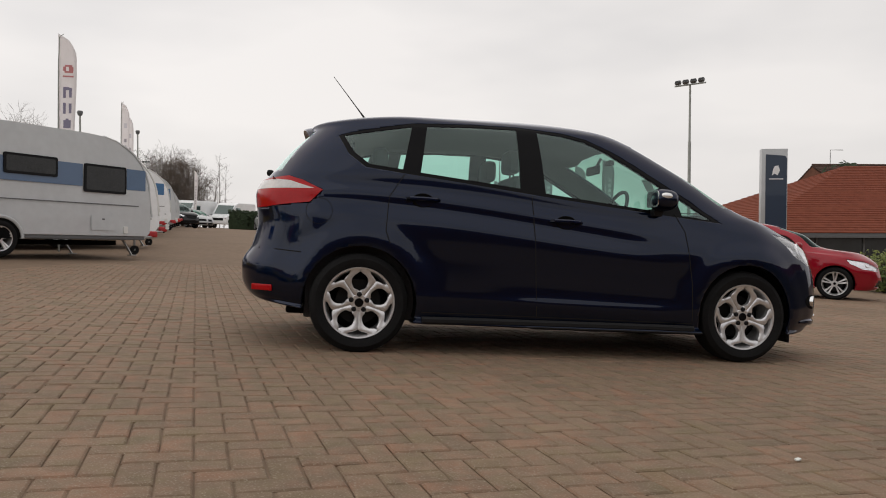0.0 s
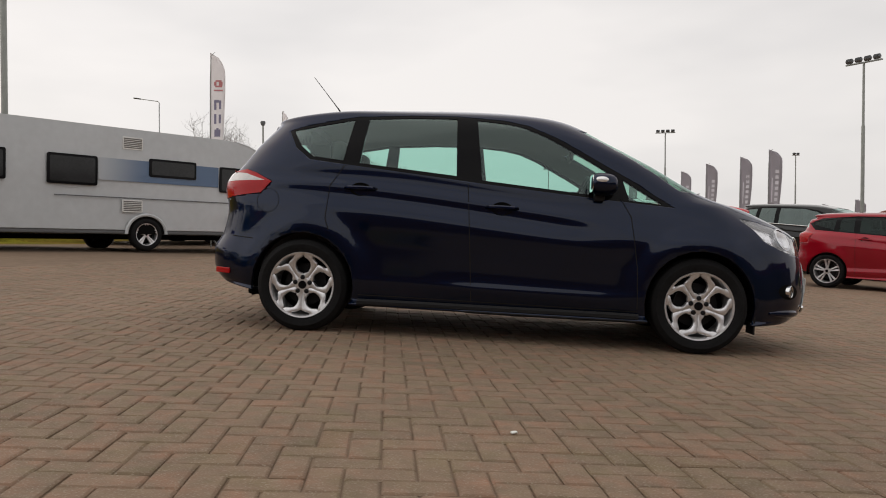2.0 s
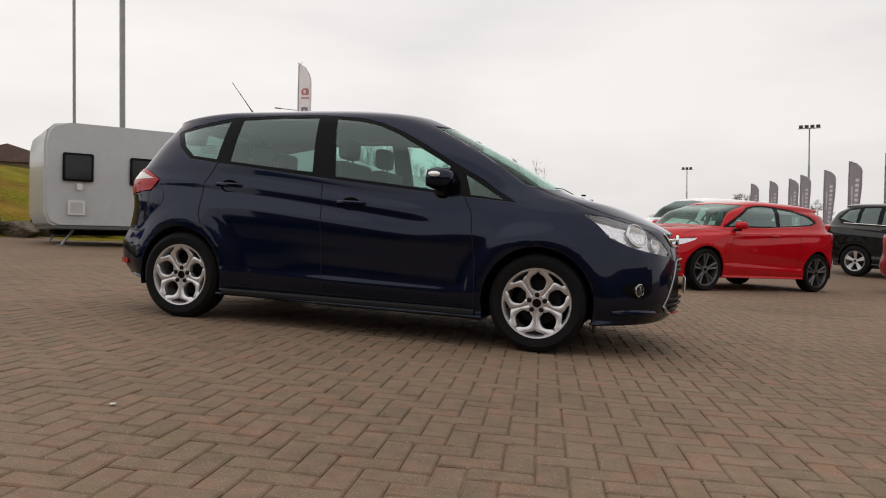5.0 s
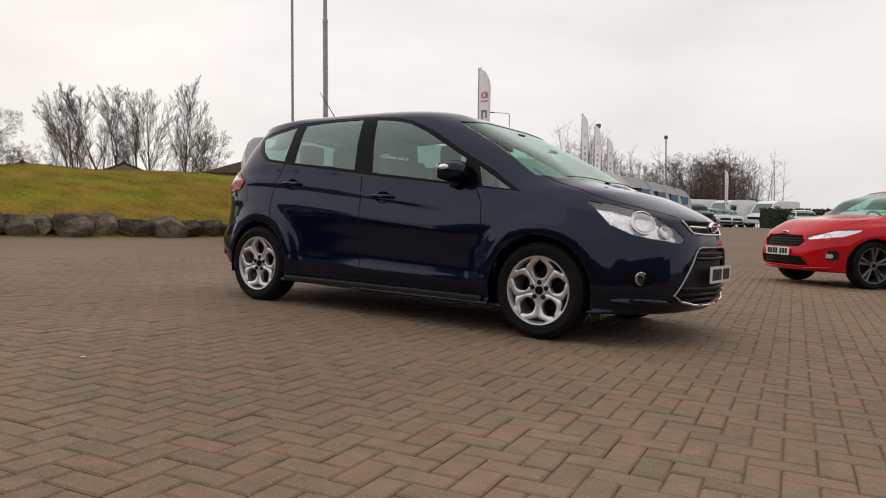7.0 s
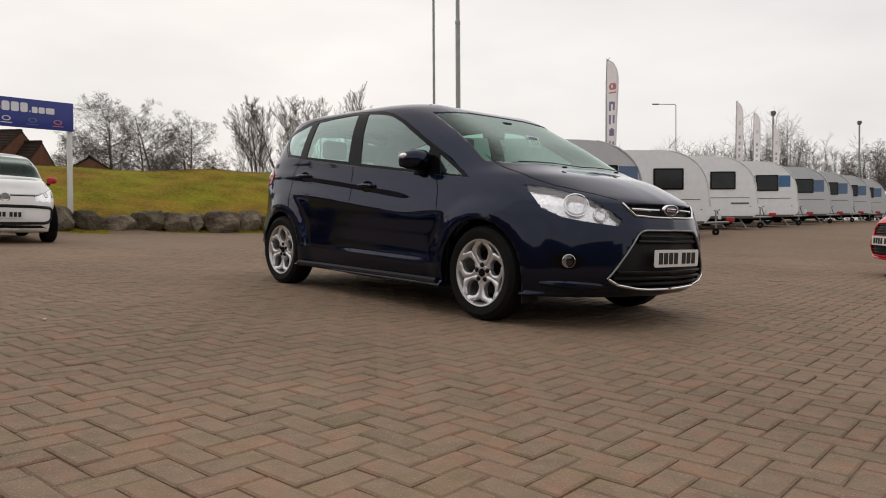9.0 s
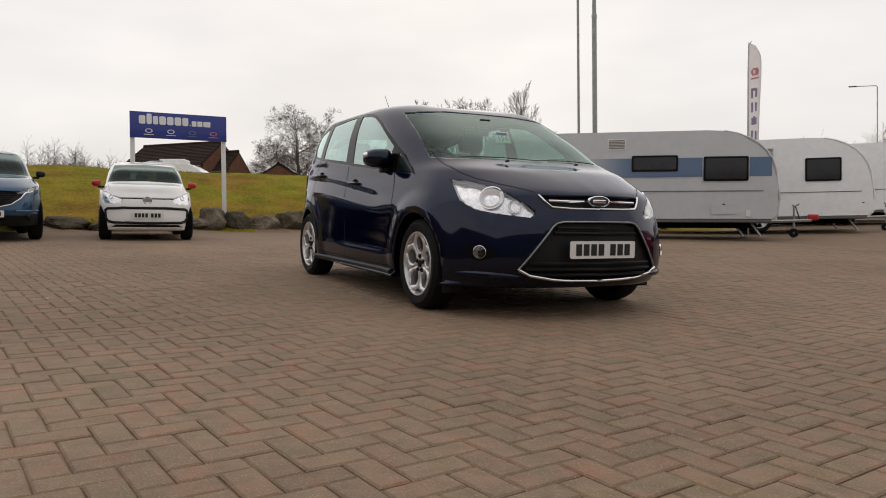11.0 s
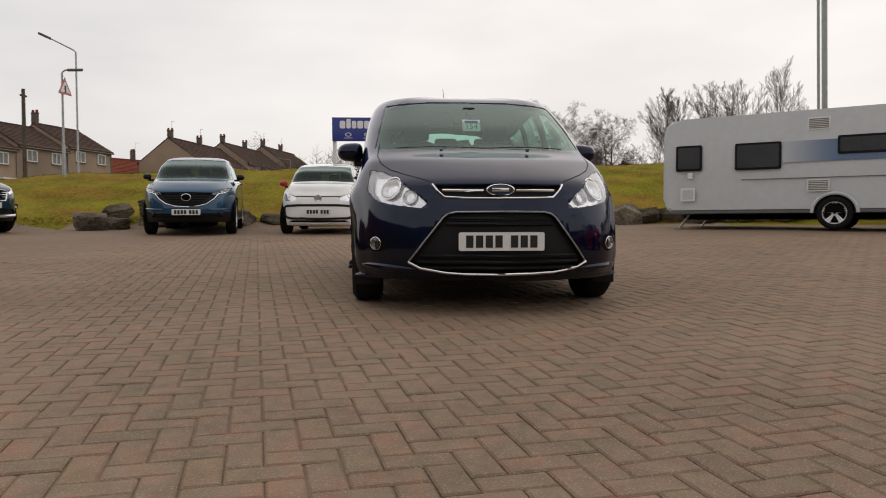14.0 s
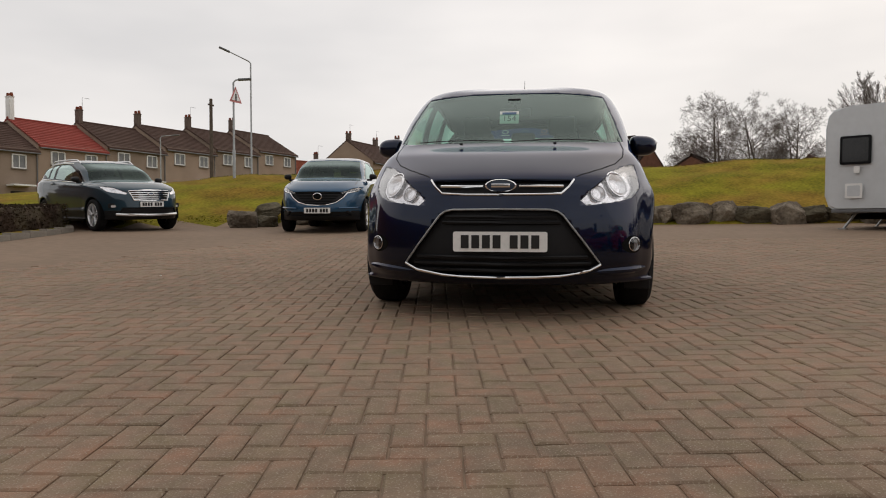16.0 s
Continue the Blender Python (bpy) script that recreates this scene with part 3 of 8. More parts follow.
def take(bm, faces, keep=False):
    """Copies faces into a bmesh of their own and (unless kept) removes them from bm."""
    b = bmesh.new()
    seen = {}
    for f in faces:
        vs = []
        for v in f.verts:
            if v not in seen:
                seen[v] = b.verts.new(v.co)
            vs.append(seen[v])
        try:
            b.faces.new(vs)
        except ValueError:
            pass
    if not keep:
        bmesh.ops.delete(bm, geom=list(faces), context="FACES")
    b.normal_update()
    return b


def flipped(bm):
    """A mirror copy across the middle plane."""
    b = bm.copy()
    for v in b.verts:
        v.co.y = -v.co.y
    bmesh.ops.reverse_faces(b, faces=b.faces)
    return b


def both(bm):
    """The half and its mirror copy, welded in the middle."""
    b = join(bm, flipped(bm))
    bmesh.ops.remove_doubles(b, verts=[v for v in b.verts if abs(v.co.y) < 0.002], dist=0.002)
    return b


def shifted(bm, d):
    """Moves a surface along its normals by d."""
    bm.normal_update()
    move = [(v, v.normal.copy()) for v in bm.verts]
    for v, n in move:
        v.co += n * d
    return bm


def rim_wall(bm, d):
    """Gives an open patch a border that runs d inwards."""
    bm.normal_update()
    edges = [e for e in bm.edges if len(e.link_faces) == 1]
    normals = {v: v.normal.copy() for e in edges for v in e.verts}
    res = bmesh.ops.extrude_edge_only(bm, edges=edges)
    near = {v.co.copy().freeze(): n for v, n in normals.items()}
    for v in [g for g in res["geom"] if isinstance(g, bmesh.types.BMVert)]:
        n = near.get(v.co.copy().freeze())
        if n is not None:
            v.co -= n * d
    return bm


def ribbon(tree, path, width, lift=0.0015):
    """A narrow strip laid on the body along path, a list of (origin, direction) rays."""
    hits = []
    for o, d in path:
        loc, nor, _, _ = tree.ray_cast(Vector(o), Vector(d))
        if loc is not None:
            hits.append((loc, nor if nor.dot(Vector(d)) < 0 else -nor))
    b = bmesh.new()
    last = None
    for i, (p, n) in enumerate(hits):
        t = hits[min(i + 1, len(hits) - 1)][0] - hits[max(i - 1, 0)][0]
        s = t.cross(n).normalized() * width / 2
        pair = (b.verts.new(p + n * lift + s), b.verts.new(p + n * lift - s))
        if last:
            b.faces.new((last[0], last[1], pair[1], pair[0]))
        last = pair
    return b


def along(points, n=10):
    """Points spread along a polyline."""
    out = []
    for (a, b), (c, d) in zip(points, points[1:]):
        out += [(a + (c - a) * k / n, b + (d - b) * k / n) for k in range(n)]
    return out + [points[-1]]


def spoke(r0, r1, half, inner, depth, front, dish, n=9):
    """One branch of a spoke between two angle curves (half: outer, inner: inner) in the wheel's plane, rounded across."""
    b = bmesh.new()
    rows = []
    for i in range(n):
        r = r0 + (r1 - r0) * i / (n - 1)
        a1, a0 = half(r), inner(r)
        y = front + dish * (1 - (r / r1) ** 2)
        row = []
        for k, (u, dy) in enumerate(((0, depth), (0.0, 0.004), (0.12, 0), (0.5, -0.003), (0.88, 0), (1.0, 0.004), (1.0, depth))):
            a = a0 + (a1 - a0) * u
            row.append(b.verts.new((r * math.sin(a), y + dy, r * math.cos(a))))
        rows.append(row)
    for p, q in zip(rows, rows[1:]):
        for k in range(6):
            b.faces.new((p[k], p[k + 1], q[k + 1], q[k]))
    return b


def make_wheel(parent, x, y, r, rim, style, tyre_w=0.21, alloy=None, name="wheel"):
    """A wheel on the right side (its face towards -y): tyre, rim, spokes, nuts, brake disc."""
    alloy = alloy or M_ALLOY
    w = new(name)
    w.parent = parent
    w.matrix_basis = pose(x, y, r) if y < 0 else pose(x, y, r, 0, 0, 180)
    h = tyre_w / 2
    tyre = revolve([(rim - 0.012, -h + 0.022), (rim + 0.006, -h + 0.012), (rim + 0.03, -h + 0.003), (rim + 0.055, -h), (r - 0.028, -h + 0.010),
                    (r - 0.010, -h + 0.024), (r - 0.002, -h + 0.05), (r, -0.02), (r, 0.02), (r - 0.002, h - 0.05), (r - 0.010, h - 0.024),
                    (r - 0.028, h - 0.010), (rim + 0.03, h - 0.003), (rim - 0.012, h - 0.022)], n=56)
    part("tyre", tyre, M_TYRE, w)
    f = -h + 0.010
    barrel = revolve([(rim + 0.004, f + 0.004), (rim + 0.001, f - 0.002), (rim - 0.008, f), (rim - 0.014, f + 0.012), (rim - 0.020, f + 0.05), (rim - 0.03, 0.06), (rim - 0.03, h)], n=56)
    part("rim", barrel, alloy, w)
    sp = bmesh.new()
    if style == "star":
        cnt, hub = 5, 0.066
        for k in range(cnt):
            t = 2 * math.pi * k / cnt + math.pi
            for side in (1, -1):
                half = lambda r, s=side: s * curve([(0.045, 0.63), (0.076, 0.63), (0.083, 0.44), (0.093, 0.27), (0.110, 0.225), (0.133, 0.235), (0.155, 0.29), (0.177, 0.43), (0.191, 0.58), (0.206, 0.63)], r)
                inner = lambda r, s=side: s * curve([(0.170, 0.0), (0.180, 0.08), (0.188, 0.19), (0.197, 0.29), (0.214, 0.32)], r)
                sp = join(sp, spoke(0.045, rim - 0.008, half, inner, 0.035, f + 0.006, 0.024, 20), pose(0, 0, 0, 0, math.degrees(t)))
        sp = join(sp, revolve([(0.0, f + 0.026), (0.05, f + 0.026), (0.058, f + 0.032), (0.06, f + 0.06)], n=30))
    elif style == "ten":
        for k in range(5):
            for off in (-0.17, 0.17):
                t = 2 * math.pi * k / 5 + off
                for s in (1, -1):
                    sp = join(sp, spoke(0.03, rim - 0.006, lambda r, s=s: s * (0.008 / max(r, 0.03) + 0.045), lambda r: 0.0, 0.03, f + 0.006, 0.018), pose(0, 0, 0, 0, math.degrees(t)))
        sp = join(sp, revolve([(0.0, f + 0.018), (0.055, f + 0.02), (0.06, f + 0.05)], n=24))
    else:
        for k in range(style):
            t = 2 * math.pi * k / style
            for s in (1, -1):
                sp = join(sp, spoke(0.03, rim - 0.006, lambda r, s=s: s * (0.014 / max(r, 0.03) + 0.17), lambda r: 0.0, 0.03, f + 0.006, 0.018), pose(0, 0, 0, 0, math.degrees(t)))
        sp = join(sp, revolve([(0.0, f + 0.018), (0.055, f + 0.02), (0.06, f + 0.05)], n=24))
    spokes = part("spokes", sp, alloy, w)
    if style == "star":
        cap = revolve([(0.0, f + 0.016), (0.024, f + 0.017), (0.028, f + 0.022), (0.028, f + 0.03)], n=24)
        part("centre_cap", cap, M_GLOSSBLACK, w, "dark centre cap")
        for k in range(5):
            a = 2 * math.pi * (k + 0.5) / 5 + math.pi
            nut = revolve([(0.0, f + 0.012), (0.008, f + 0.012), (0.010, f + 0.018), (0.0155, f + 0.02), (0.017, f + 0.034)], n=12)
            bmesh.ops.translate(nut, vec=(0.052 * math.sin(a), 0, 0.052 * math.cos(a)), verts=nut.verts)
            part("wheel_nut", nut, M_TRIM, w)
    else:
        part("centre_cap", revolve([(0.0, f + 0.010), (0.024, f + 0.012), (0.028, f + 0.03)], n=20), M_GLOSSBLACK, w)
    disc = revolve([(0.04, 0.02), (0.145, 0.02), (0.145, 0.045), (0.04, 0.045)], n=36)
    part("brake_disc", disc, M_TRIM, w)
    back = revolve([(0.0, 0.07), (rim - 0.02, 0.07)], n=24)
    part("backplate", back, M_DARK, w)
    return w


def seat(parent, x, y, z, width=0.5, bench=False, tall=0.62):
    b = box((0.50, width, 0.16), (x, y, z), 0.05, 3)
    b = box((0.14, width, tall), (x - 0.27, y, z + tall / 2 + 0.02), 0.05, 3, b, None)
    s = part("seat", b, M_SEAT, parent, "dark cloth seat")
    n = 3 if bench else 1
    for k in range(n):
        yy = y + (k - (n - 1) / 2) * width / 3
        hb = box((0.10, 0.24, 0.17), (x - 0.30, yy, z + tall + 0.13), 0.045, 3)
        hb = tube([(x - 0.29, yy - 0.05, z + tall - 0.03), (x - 0.29, yy - 0.05, z + tall + 0.08)], 0.007, 6, hb)
        hb = tube([(x - 0.29, yy + 0.05, z + tall - 0.03), (x - 0.29, yy + 0.05, z + tall + 0.08)], 0.007, 6, hb)
        part("headrest", hb, M_SEAT, parent)
    return s


def plate_bars(parent, m, w=0.52, h=0.111, groups=(4, 3)):
    """A number plate whose characters are plain dark bars."""
    p = part("number_plate", slab(rounded(w, h, 0.012), 0.006, "YZ", 0.0, None), M_PLATE, parent, "white number plate with black characters", m=m)
    n = sum(groups)
    cw = w * 0.86 / (n + 0.6)
    y = -w * 0.43
    for g in groups:
        for k in range(g):
            part("character_bar", box((0.003, cw * 0.74, h * 0.66), (0.0075, y + cw / 2, 0)), M_INK, p)
            y += cw
        y += cw * 0.6
    return p


def make_car(name, label, m, spec, paint):
    """A car from a spec: lofted shell, cut openings, glazing, lamps, wheels, cabin."""
    car = thing(name, label, "car", m, spec.get("group", ""))
    bm = loft_half(spec["low"] + spec["high"], spec.get("cols", 84), spec.get("sub", 4), spec.get("bow", 0.12))
    ar, r = spec["arch"], spec["wheel_r"]
    # the wings swell over the wheels
    f0, f1 = spec.get("swell", (0.02, 0.17))
    for v in bm.verts:
        if v.co.y > -0.5:
            continue
        if "sculpt" in spec:
            v.co.y -= spec["sculpt"](v.co.x, v.co.z)
        for ax in spec["axles"]:
            d = math.hypot(v.co.x - ax, v.co.z - r)
            if d < ar + 0.25:
                v.co.y -= spec.get("flare", 0.012) * (1 - smooth_step(ar + f0, ar + f1, d))
    bm.normal_update()
    whole = bmesh.new()
    whole = join(whole, both(bm.copy()))
    from_tree = bvh(whole)
    whole.free()
    side = lambda f: f.normal.y < -0.25
    for ax in spec["axles"]:
        poly = [(ax + ar * math.cos(2 * math.pi * k / 28), r + ar * math.sin(2 * math.pi * k / 28)) for k in range(28)]
        faces = cut(bm, poly, (1, 0, 0), (0, 0, 1), lambda f: f.calc_center_median().y < -0.35 and f.calc_center_median().z < 1.0)
        take(bm, faces).free()
    out = {}
    # glazed band with its dark surround, then the panes in it
    for nm, poly in [("window_surround", spec["dlo"])]:
        faces = cut(bm, poly, (1, 0, 0), (0, 0, 1), side)
        band = take(bm, faces)
    panes = []
    for poly in spec["panes"]:
        faces = cut(band, poly, (1, 0, 0), (0, 0, 1), lambda f: True)
        panes.append(take(band, faces))
    front = lambda f: f.normal.x > 0.15 and f.calc_center_median().z > spec["screen_above"] and f.calc_center_median().x > 0
    screen = take(bm, cut(bm, spec["screen"], (0, 1, 0), (0, 0, 1), front))
    rear = lambda f: f.normal.x < -0.15 and f.calc_center_median().x < -0.9
    rglass = take(bm, cut(bm, spec["rear_glass"], (0, 1, 0), (0, 0, 1), rear))
    fl = lambda f: f.normal.x > 0.02 and f.calc_center_median().x > 0.9 and f.calc_center_median().z < 1.1
    lamp = take(bm, cut(bm, spec["head"], (0.70711, 0.70711, 0), (0, 0, 1), fl))
    tail = take(bm, cut(bm, spec["tail"], (0.70711, -0.70711, 0), (0, 0, 1), lambda f: f.normal.x < 0.35 and f.calc_center_median().x < -0.9))
    nose = lambda f: f.normal.x > 0.2 and f.calc_center_median().x > 1.2
    grilles = [take(bm, cut(bm, poly, (0, 1, 0), (0, 0, 1), nose)) for poly in spec["grilles"]]
    lower = None
    if spec.get("cladding"):
        # dark sill and bumper cladding below a height
        faces = [f for f in bm.faces if f.calc_center_median().z < spec["cladding"]]
        lower = take(bm, faces)
    body = part("body", both(bm), [paint, M_HEADLINING], car, "", 28, recalc=False)
    md = body.modifiers.new("thickness", "SOLIDIFY")
    md.thickness, md.offset, md.material_offset = 0.022, -1, 1
    if lower is not None:
        part("lower_cladding", both(lower), M_TRIM, car, "black plastic cladding", recalc=False)
    for sgn, nm in ((1, ""), (-1, "")):
        bb = band.copy() if sgn == 1 else flipped(band)
        part("window_surround", rim_wall(shifted(bb, -0.002), 0.02), M_GLOSSBLACK, car, recalc=False)
        for pn in panes:
            pb = pn.copy() if sgn == 1 else flipped(pn)
            part("side_window", shifted(pb, -0.006), spec.get("side_glass", M_GLASS), car, recalc=False)
        lb = lamp.copy() if sgn == 1 else flipped(lamp)
        head = part("headlight", shifted(lb.copy(), -0.001), M_LENS, car, "clear headlight", recalc=False)
        head.visible_shadow = False
        deep = spec.get("lamp_depth", 0.014)
        inner = rim_wall(shifted(lb.copy(), -0.004), deep + 0.018)
        edge = [e for e in inner.edges if len(e.link_faces) == 1]
        part("bezel", strip_border(lb, 0.004), M_TRIM, head, recalc=False)
        bowl = shifted(lb, -deep)
        part("reflector", bowl, spec.get("lamp_inner", M_LAMPBOWL), head, recalc=False)
        part("housing", keep_border(inner), M_GREYLINE, head, recalc=False)
        for px, py, pz, rr in spec["bulbs"]:
            bulb = revolve([(rr, 0.012), (rr * 0.98, 0.0), (rr * 0.86, -0.006), (rr * 0.82, 0.002), (rr * 0.6, 0.018), (rr * 0.3, 0.03), (0.0, 0.034)], n=28, axis="X")
            bmesh.ops.rotate(bulb, cent=(0, 0, 0), matrix=Matrix.Rotation(math.pi, 3, "Z"), verts=bulb.verts)
            loc, nor, _, _ = from_tree.ray_cast(Vector((px + 1.5, py * sgn, pz)), Vector((-1, 0, 0)))
            if loc is None:
                continue
            seat_m = Matrix.Translation(loc - nor * (deep * 0.6)) @ nor.to_track_quat("X", "Z").to_matrix().to_4x4()
            part("projector", bulb, M_REFLECTOR, head, m=seat_m)
            if spec.get("facets"):
                rib = revolve([(rr * 1.10, -0.004), (rr * 1.10, 0.006), (rr * 1.02, 0.007), (rr * 1.0, -0.004)], n=32, axis="X", closed=True)
                part("lamp_ring", rib, M_LAMPBOWL, head, m=seat_m)
        tb = tail.copy() if sgn == 1 else flipped(tail)
        white = take(tb, cut(tb, spec["tail_clear"], (0.70711, -0.70711 * sgn, 0), (0, 0, 1), lambda f: True)) if "tail_clear" in spec else None
        tl = part("tail_light", rim_wall(shifted(tb, 0.006), 0.03), M_TAIL_RED, car, "red and clear tail light" if white else "red tail light", recalc=False)
        if white:
            part("clear_lens", rim_wall(shifted(white, 0.007), 0.03), M_TAIL_CLEAR, tl, recalc=False)
    band.free()
    tail.free()
    lamp.free()
    for pn in panes:
        pn.free()
    part("windscreen", shifted(both(screen), -0.004), spec.get("screen_glass", M_SCREEN), car, recalc=False)
    part("rear_window", shifted(both(rglass), -0.004), M_GLASS, car, recalc=False)
    for g, mat in zip(grilles, spec["grille_mats"]):
        part("grille", rim_wall(shifted(both(g), -0.03), -0.03), mat, car, "", 28, recalc=False)
    # wheels and wells
    for ax in spec["axles"]:
        for s in (-1, 1):
            well = bmesh.new()
            n = 24
            yo, yi = s * (spec["well_y"]), s * (spec["well_y"] - 0.34)
            ring = []
            for k in range(n + 1):
                a = math.pi * (-0.08 + 1.16 * k / n)
                c, d = math.cos(a) * (ar + 0.004), math.sin(a) * (ar + 0.004)
                ring.append((well.verts.new((ax + c, yo, r + d)), well.verts.new((ax + c, yi, r + d))))
            for p, q in zip(ring, ring[1:]):
                well.faces.new((p[0], p[1], q[1], q[0]))
            well.faces.new([p[1] for p in ring])
            part("wheel_arch_liner", well, M_DARK, car)
            make_wheel(car, ax, s * spec["track"], r, spec["rim"], spec["spokes"], spec.get("tyre_w", 0.21), spec.get("alloy"))
    xr, xf = spec["low"][1][0], spec["low"][1][1]
    belly = box((xf - xr - 0.35, 1.30, 0.05), ((xf + xr) / 2, 0, spec.get("belly", 0.24)), 0.02)
    part("underbody", belly, M_DARK, car)
    # cabin
    fx = spec["seat_x"]
    cz = spec.get("seat_z", 0.55)
    back_x = max(fx - 1.85, spec["low"][3][0] + 0.42)
    floor = box((fx + 0.65 - back_x, 1.40, 0.06), ((fx + 0.65 + back_x) / 2, 0, cz - 0.2), 0.02)
    floor = box((0.35, 1.40, 0.30), (fx + 0.75, 0, cz + 0.22), 0.06, 3, floor)
    floor = box((0.30, 1.30, 0.10), (fx + 0.92, 0, cz + 0.36), 0.04, 3, floor)
    for s in (-1, 1):
        floor = box((fx + 0.75 - back_x, 0.05, cz - 0.08 + 0.30), ((fx + 0.75 + back_x) / 2, s * (spec["well_y"] - 0.16), (cz + 0.26) / 2 + 0.18), 0.02, 2, floor)
    part("cabin", floor, M_CABIN, car, "dark grey cabin and dashboard")
    for s in (-1, 1):
        seat(car, fx, s * 0.37, cz)
    seat(car, fx - 0.95, 0, cz, 1.25, True, 0.56)
    wheel = revolve([(0.185 + 0.014 * math.cos(2 * math.pi * k / 8), 0.014 * math.sin(2 * math.pi * k / 8)) for k in range(8)], n=28, axis="X", closed=True)
    wheel = box((0.02, 0.34, 0.05), (0.01, 0, 0), 0.008, 2, wheel)
    wheel = box((0.05, 0.12, 0.11), (0.02, 0, -0.01), 0.02, 2, wheel)
    part("steering_wheel", wheel, M_TRIM, car, m=pose(fx + 0.50, -0.37, cz + 0.42, 0, 22, 0))
    mir = box((0.03, 0.24, 0.07), (0, 0, 0), 0.02, 3)
    mir = tube([(0.02, 0, 0.02), (0.06, 0, 0.10)], 0.012, 6, mir)
    part("rear_view_mirror", mir, M_TRIM, car, m=pose(*spec["inner_mirror"]))
    # door mirrors
    mx, my, mz = spec["mirror"]
    for s in (-1, 1):
        hb = mirror_shell(s)
        h = part("door_mirror", hb, spec.get("mirror_mat", paint), car, "", 40, pose(mx, s * my, mz) @ Matrix.Scale(spec.get("mirror_size", 1.0), 4))
        part("mirror_arm", box((0.07, 0.14, 0.05), (0.0, -s * 0.10, -0.085), 0.015), M_TRIM, h)
        part("mirror_glass", slab(rounded(0.17, 0.11, 0.03), 0.004, "YZ", -0.062), M_CHROME, h)
    # shut lines
    for path in spec["shuts"]:
        for s in (-1, 1):
            b = ribbon(from_tree, [((x, s * 2.0, z), (0, -s, 0)) for x, z in along(path, 8)], 0.006)
            part("door_gap", b, M_GAP, car)
    for poly in spec.get("bonnet_lines", []):
        for s in (-1, 1):
            b = ribbon(from_tree, [((x, s * y, 2.2), (0, 0, -1)) for x, y in along(poly, 10)], 0.006)
            part("bonnet_gap", b, M_GAP, car)
    for hx, hz in spec["handles"]:
        for s in (-1, 1):
            loc, nor, _, _ = from_tree.ray_cast(Vector((hx, s * 2, hz)), Vector((0, -s, 0)))
            if loc is None:
                continue
            cup = revolve([(0.001, 0.004), (0.03, 0.002), (0.044, -0.001), (0.047, 0.004)], n=24)
            for v in cup.verts:
                v.co.x *= 1.55
            part("handle_recess", cup, M_DARK, car, m=pose(hx, loc.y, hz) if s < 0 else pose(hx, loc.y, hz, 0, 0, 180))
            grip = tube([(-0.105, 0.004, 0), (-0.085, -0.022, 0.002), (0, -0.034, 0.003), (0.085, -0.022, 0.002), (0.105, 0.004, 0)], [0.012, 0.014, 0.0145, 0.014, 0.012], 8)
            part("door_handle", grip, spec.get("handle_mat", paint), car, m=pose(hx, loc.y, hz + 0.006) if s < 0 else pose(hx, loc.y, hz + 0.006, 0, 0, 180))
    return car, from_tree


def mirror_shell(s):
    """A door mirror's rounded shell, tapered towards its outer end; s is the side it stands on."""
    b = bmesh.new()
    bmesh.ops.create_uvsphere(b, u_segments=20, v_segments=12, radius=1.0)
    for v in b.verts:
        x, y, z = v.co
        q = lambda c, e: math.copysign(abs(c) ** e, c)
        v.co = (q(x, 0.75) * (0.112 if x > 0 else 0.066), q(y, 0.66) * 0.100, q(z, 0.70) * 0.073)
        v.co.z *= 1.0 - 0.18 * (s * y)
        v.co.x -= 0.02 * s * y
    return b


def strip_border(bm, width):
    """A thin raised band along the border of a patch."""
    b = bmesh.new()
    bm.normal_update()
    loops = [e for e in bm.edges if len(e.link_faces) == 1]
    for e in loops:
        f = e.link_faces[0]
        c = f.calc_center_median()
        p, q = e.verts[0], e.verts[1]
        d = (q.co - p.co).normalized().cross(f.normal)
        if d.dot(c - p.co) < 0:
            d = -d
        n1, n2 = p.normal * 0.003, q.normal * 0.003
        b.faces.new([b.verts.new(p.co + n1), b.verts.new(q.co + n2), b.verts.new(q.co + n2 + d * width), b.verts.new(p.co + n1 + d * width)])
    bmesh.ops.remove_doubles(b, verts=b.verts, dist=0.004)
    return b


def keep_border(bm):
    """Only the wall that rim_wall() added."""
    keep = [f for f in bm.faces if any(len(e.link_faces) == 1 for e in f.edges)]
    return take(bm, keep, True)


def bvh(bm):
    from mathutils.bvhtree import BVHTree
    return BVHTree.FromBMesh(bm)

def stand(x, y, heading):
    """The pose of something on the lot at x, y that faces heading (degrees from +x), leaning with the slope."""
    e = 0.6
    n = Vector((-(lot_z(x + e, y) - lot_z(x - e, y)) / (2 * e), -(lot_z(x, y + e) - lot_z(x, y - e)) / (2 * e), 1)).normalized()
    f = Vector((math.cos(radians(heading)), math.sin(radians(heading)), 0))
    left = n.cross(f).normalized()
    f = left.cross(n)
    return Matrix.Translation((x, y, lot_z(x, y))) @ Matrix((f, left, n)).transposed().to_4x4()


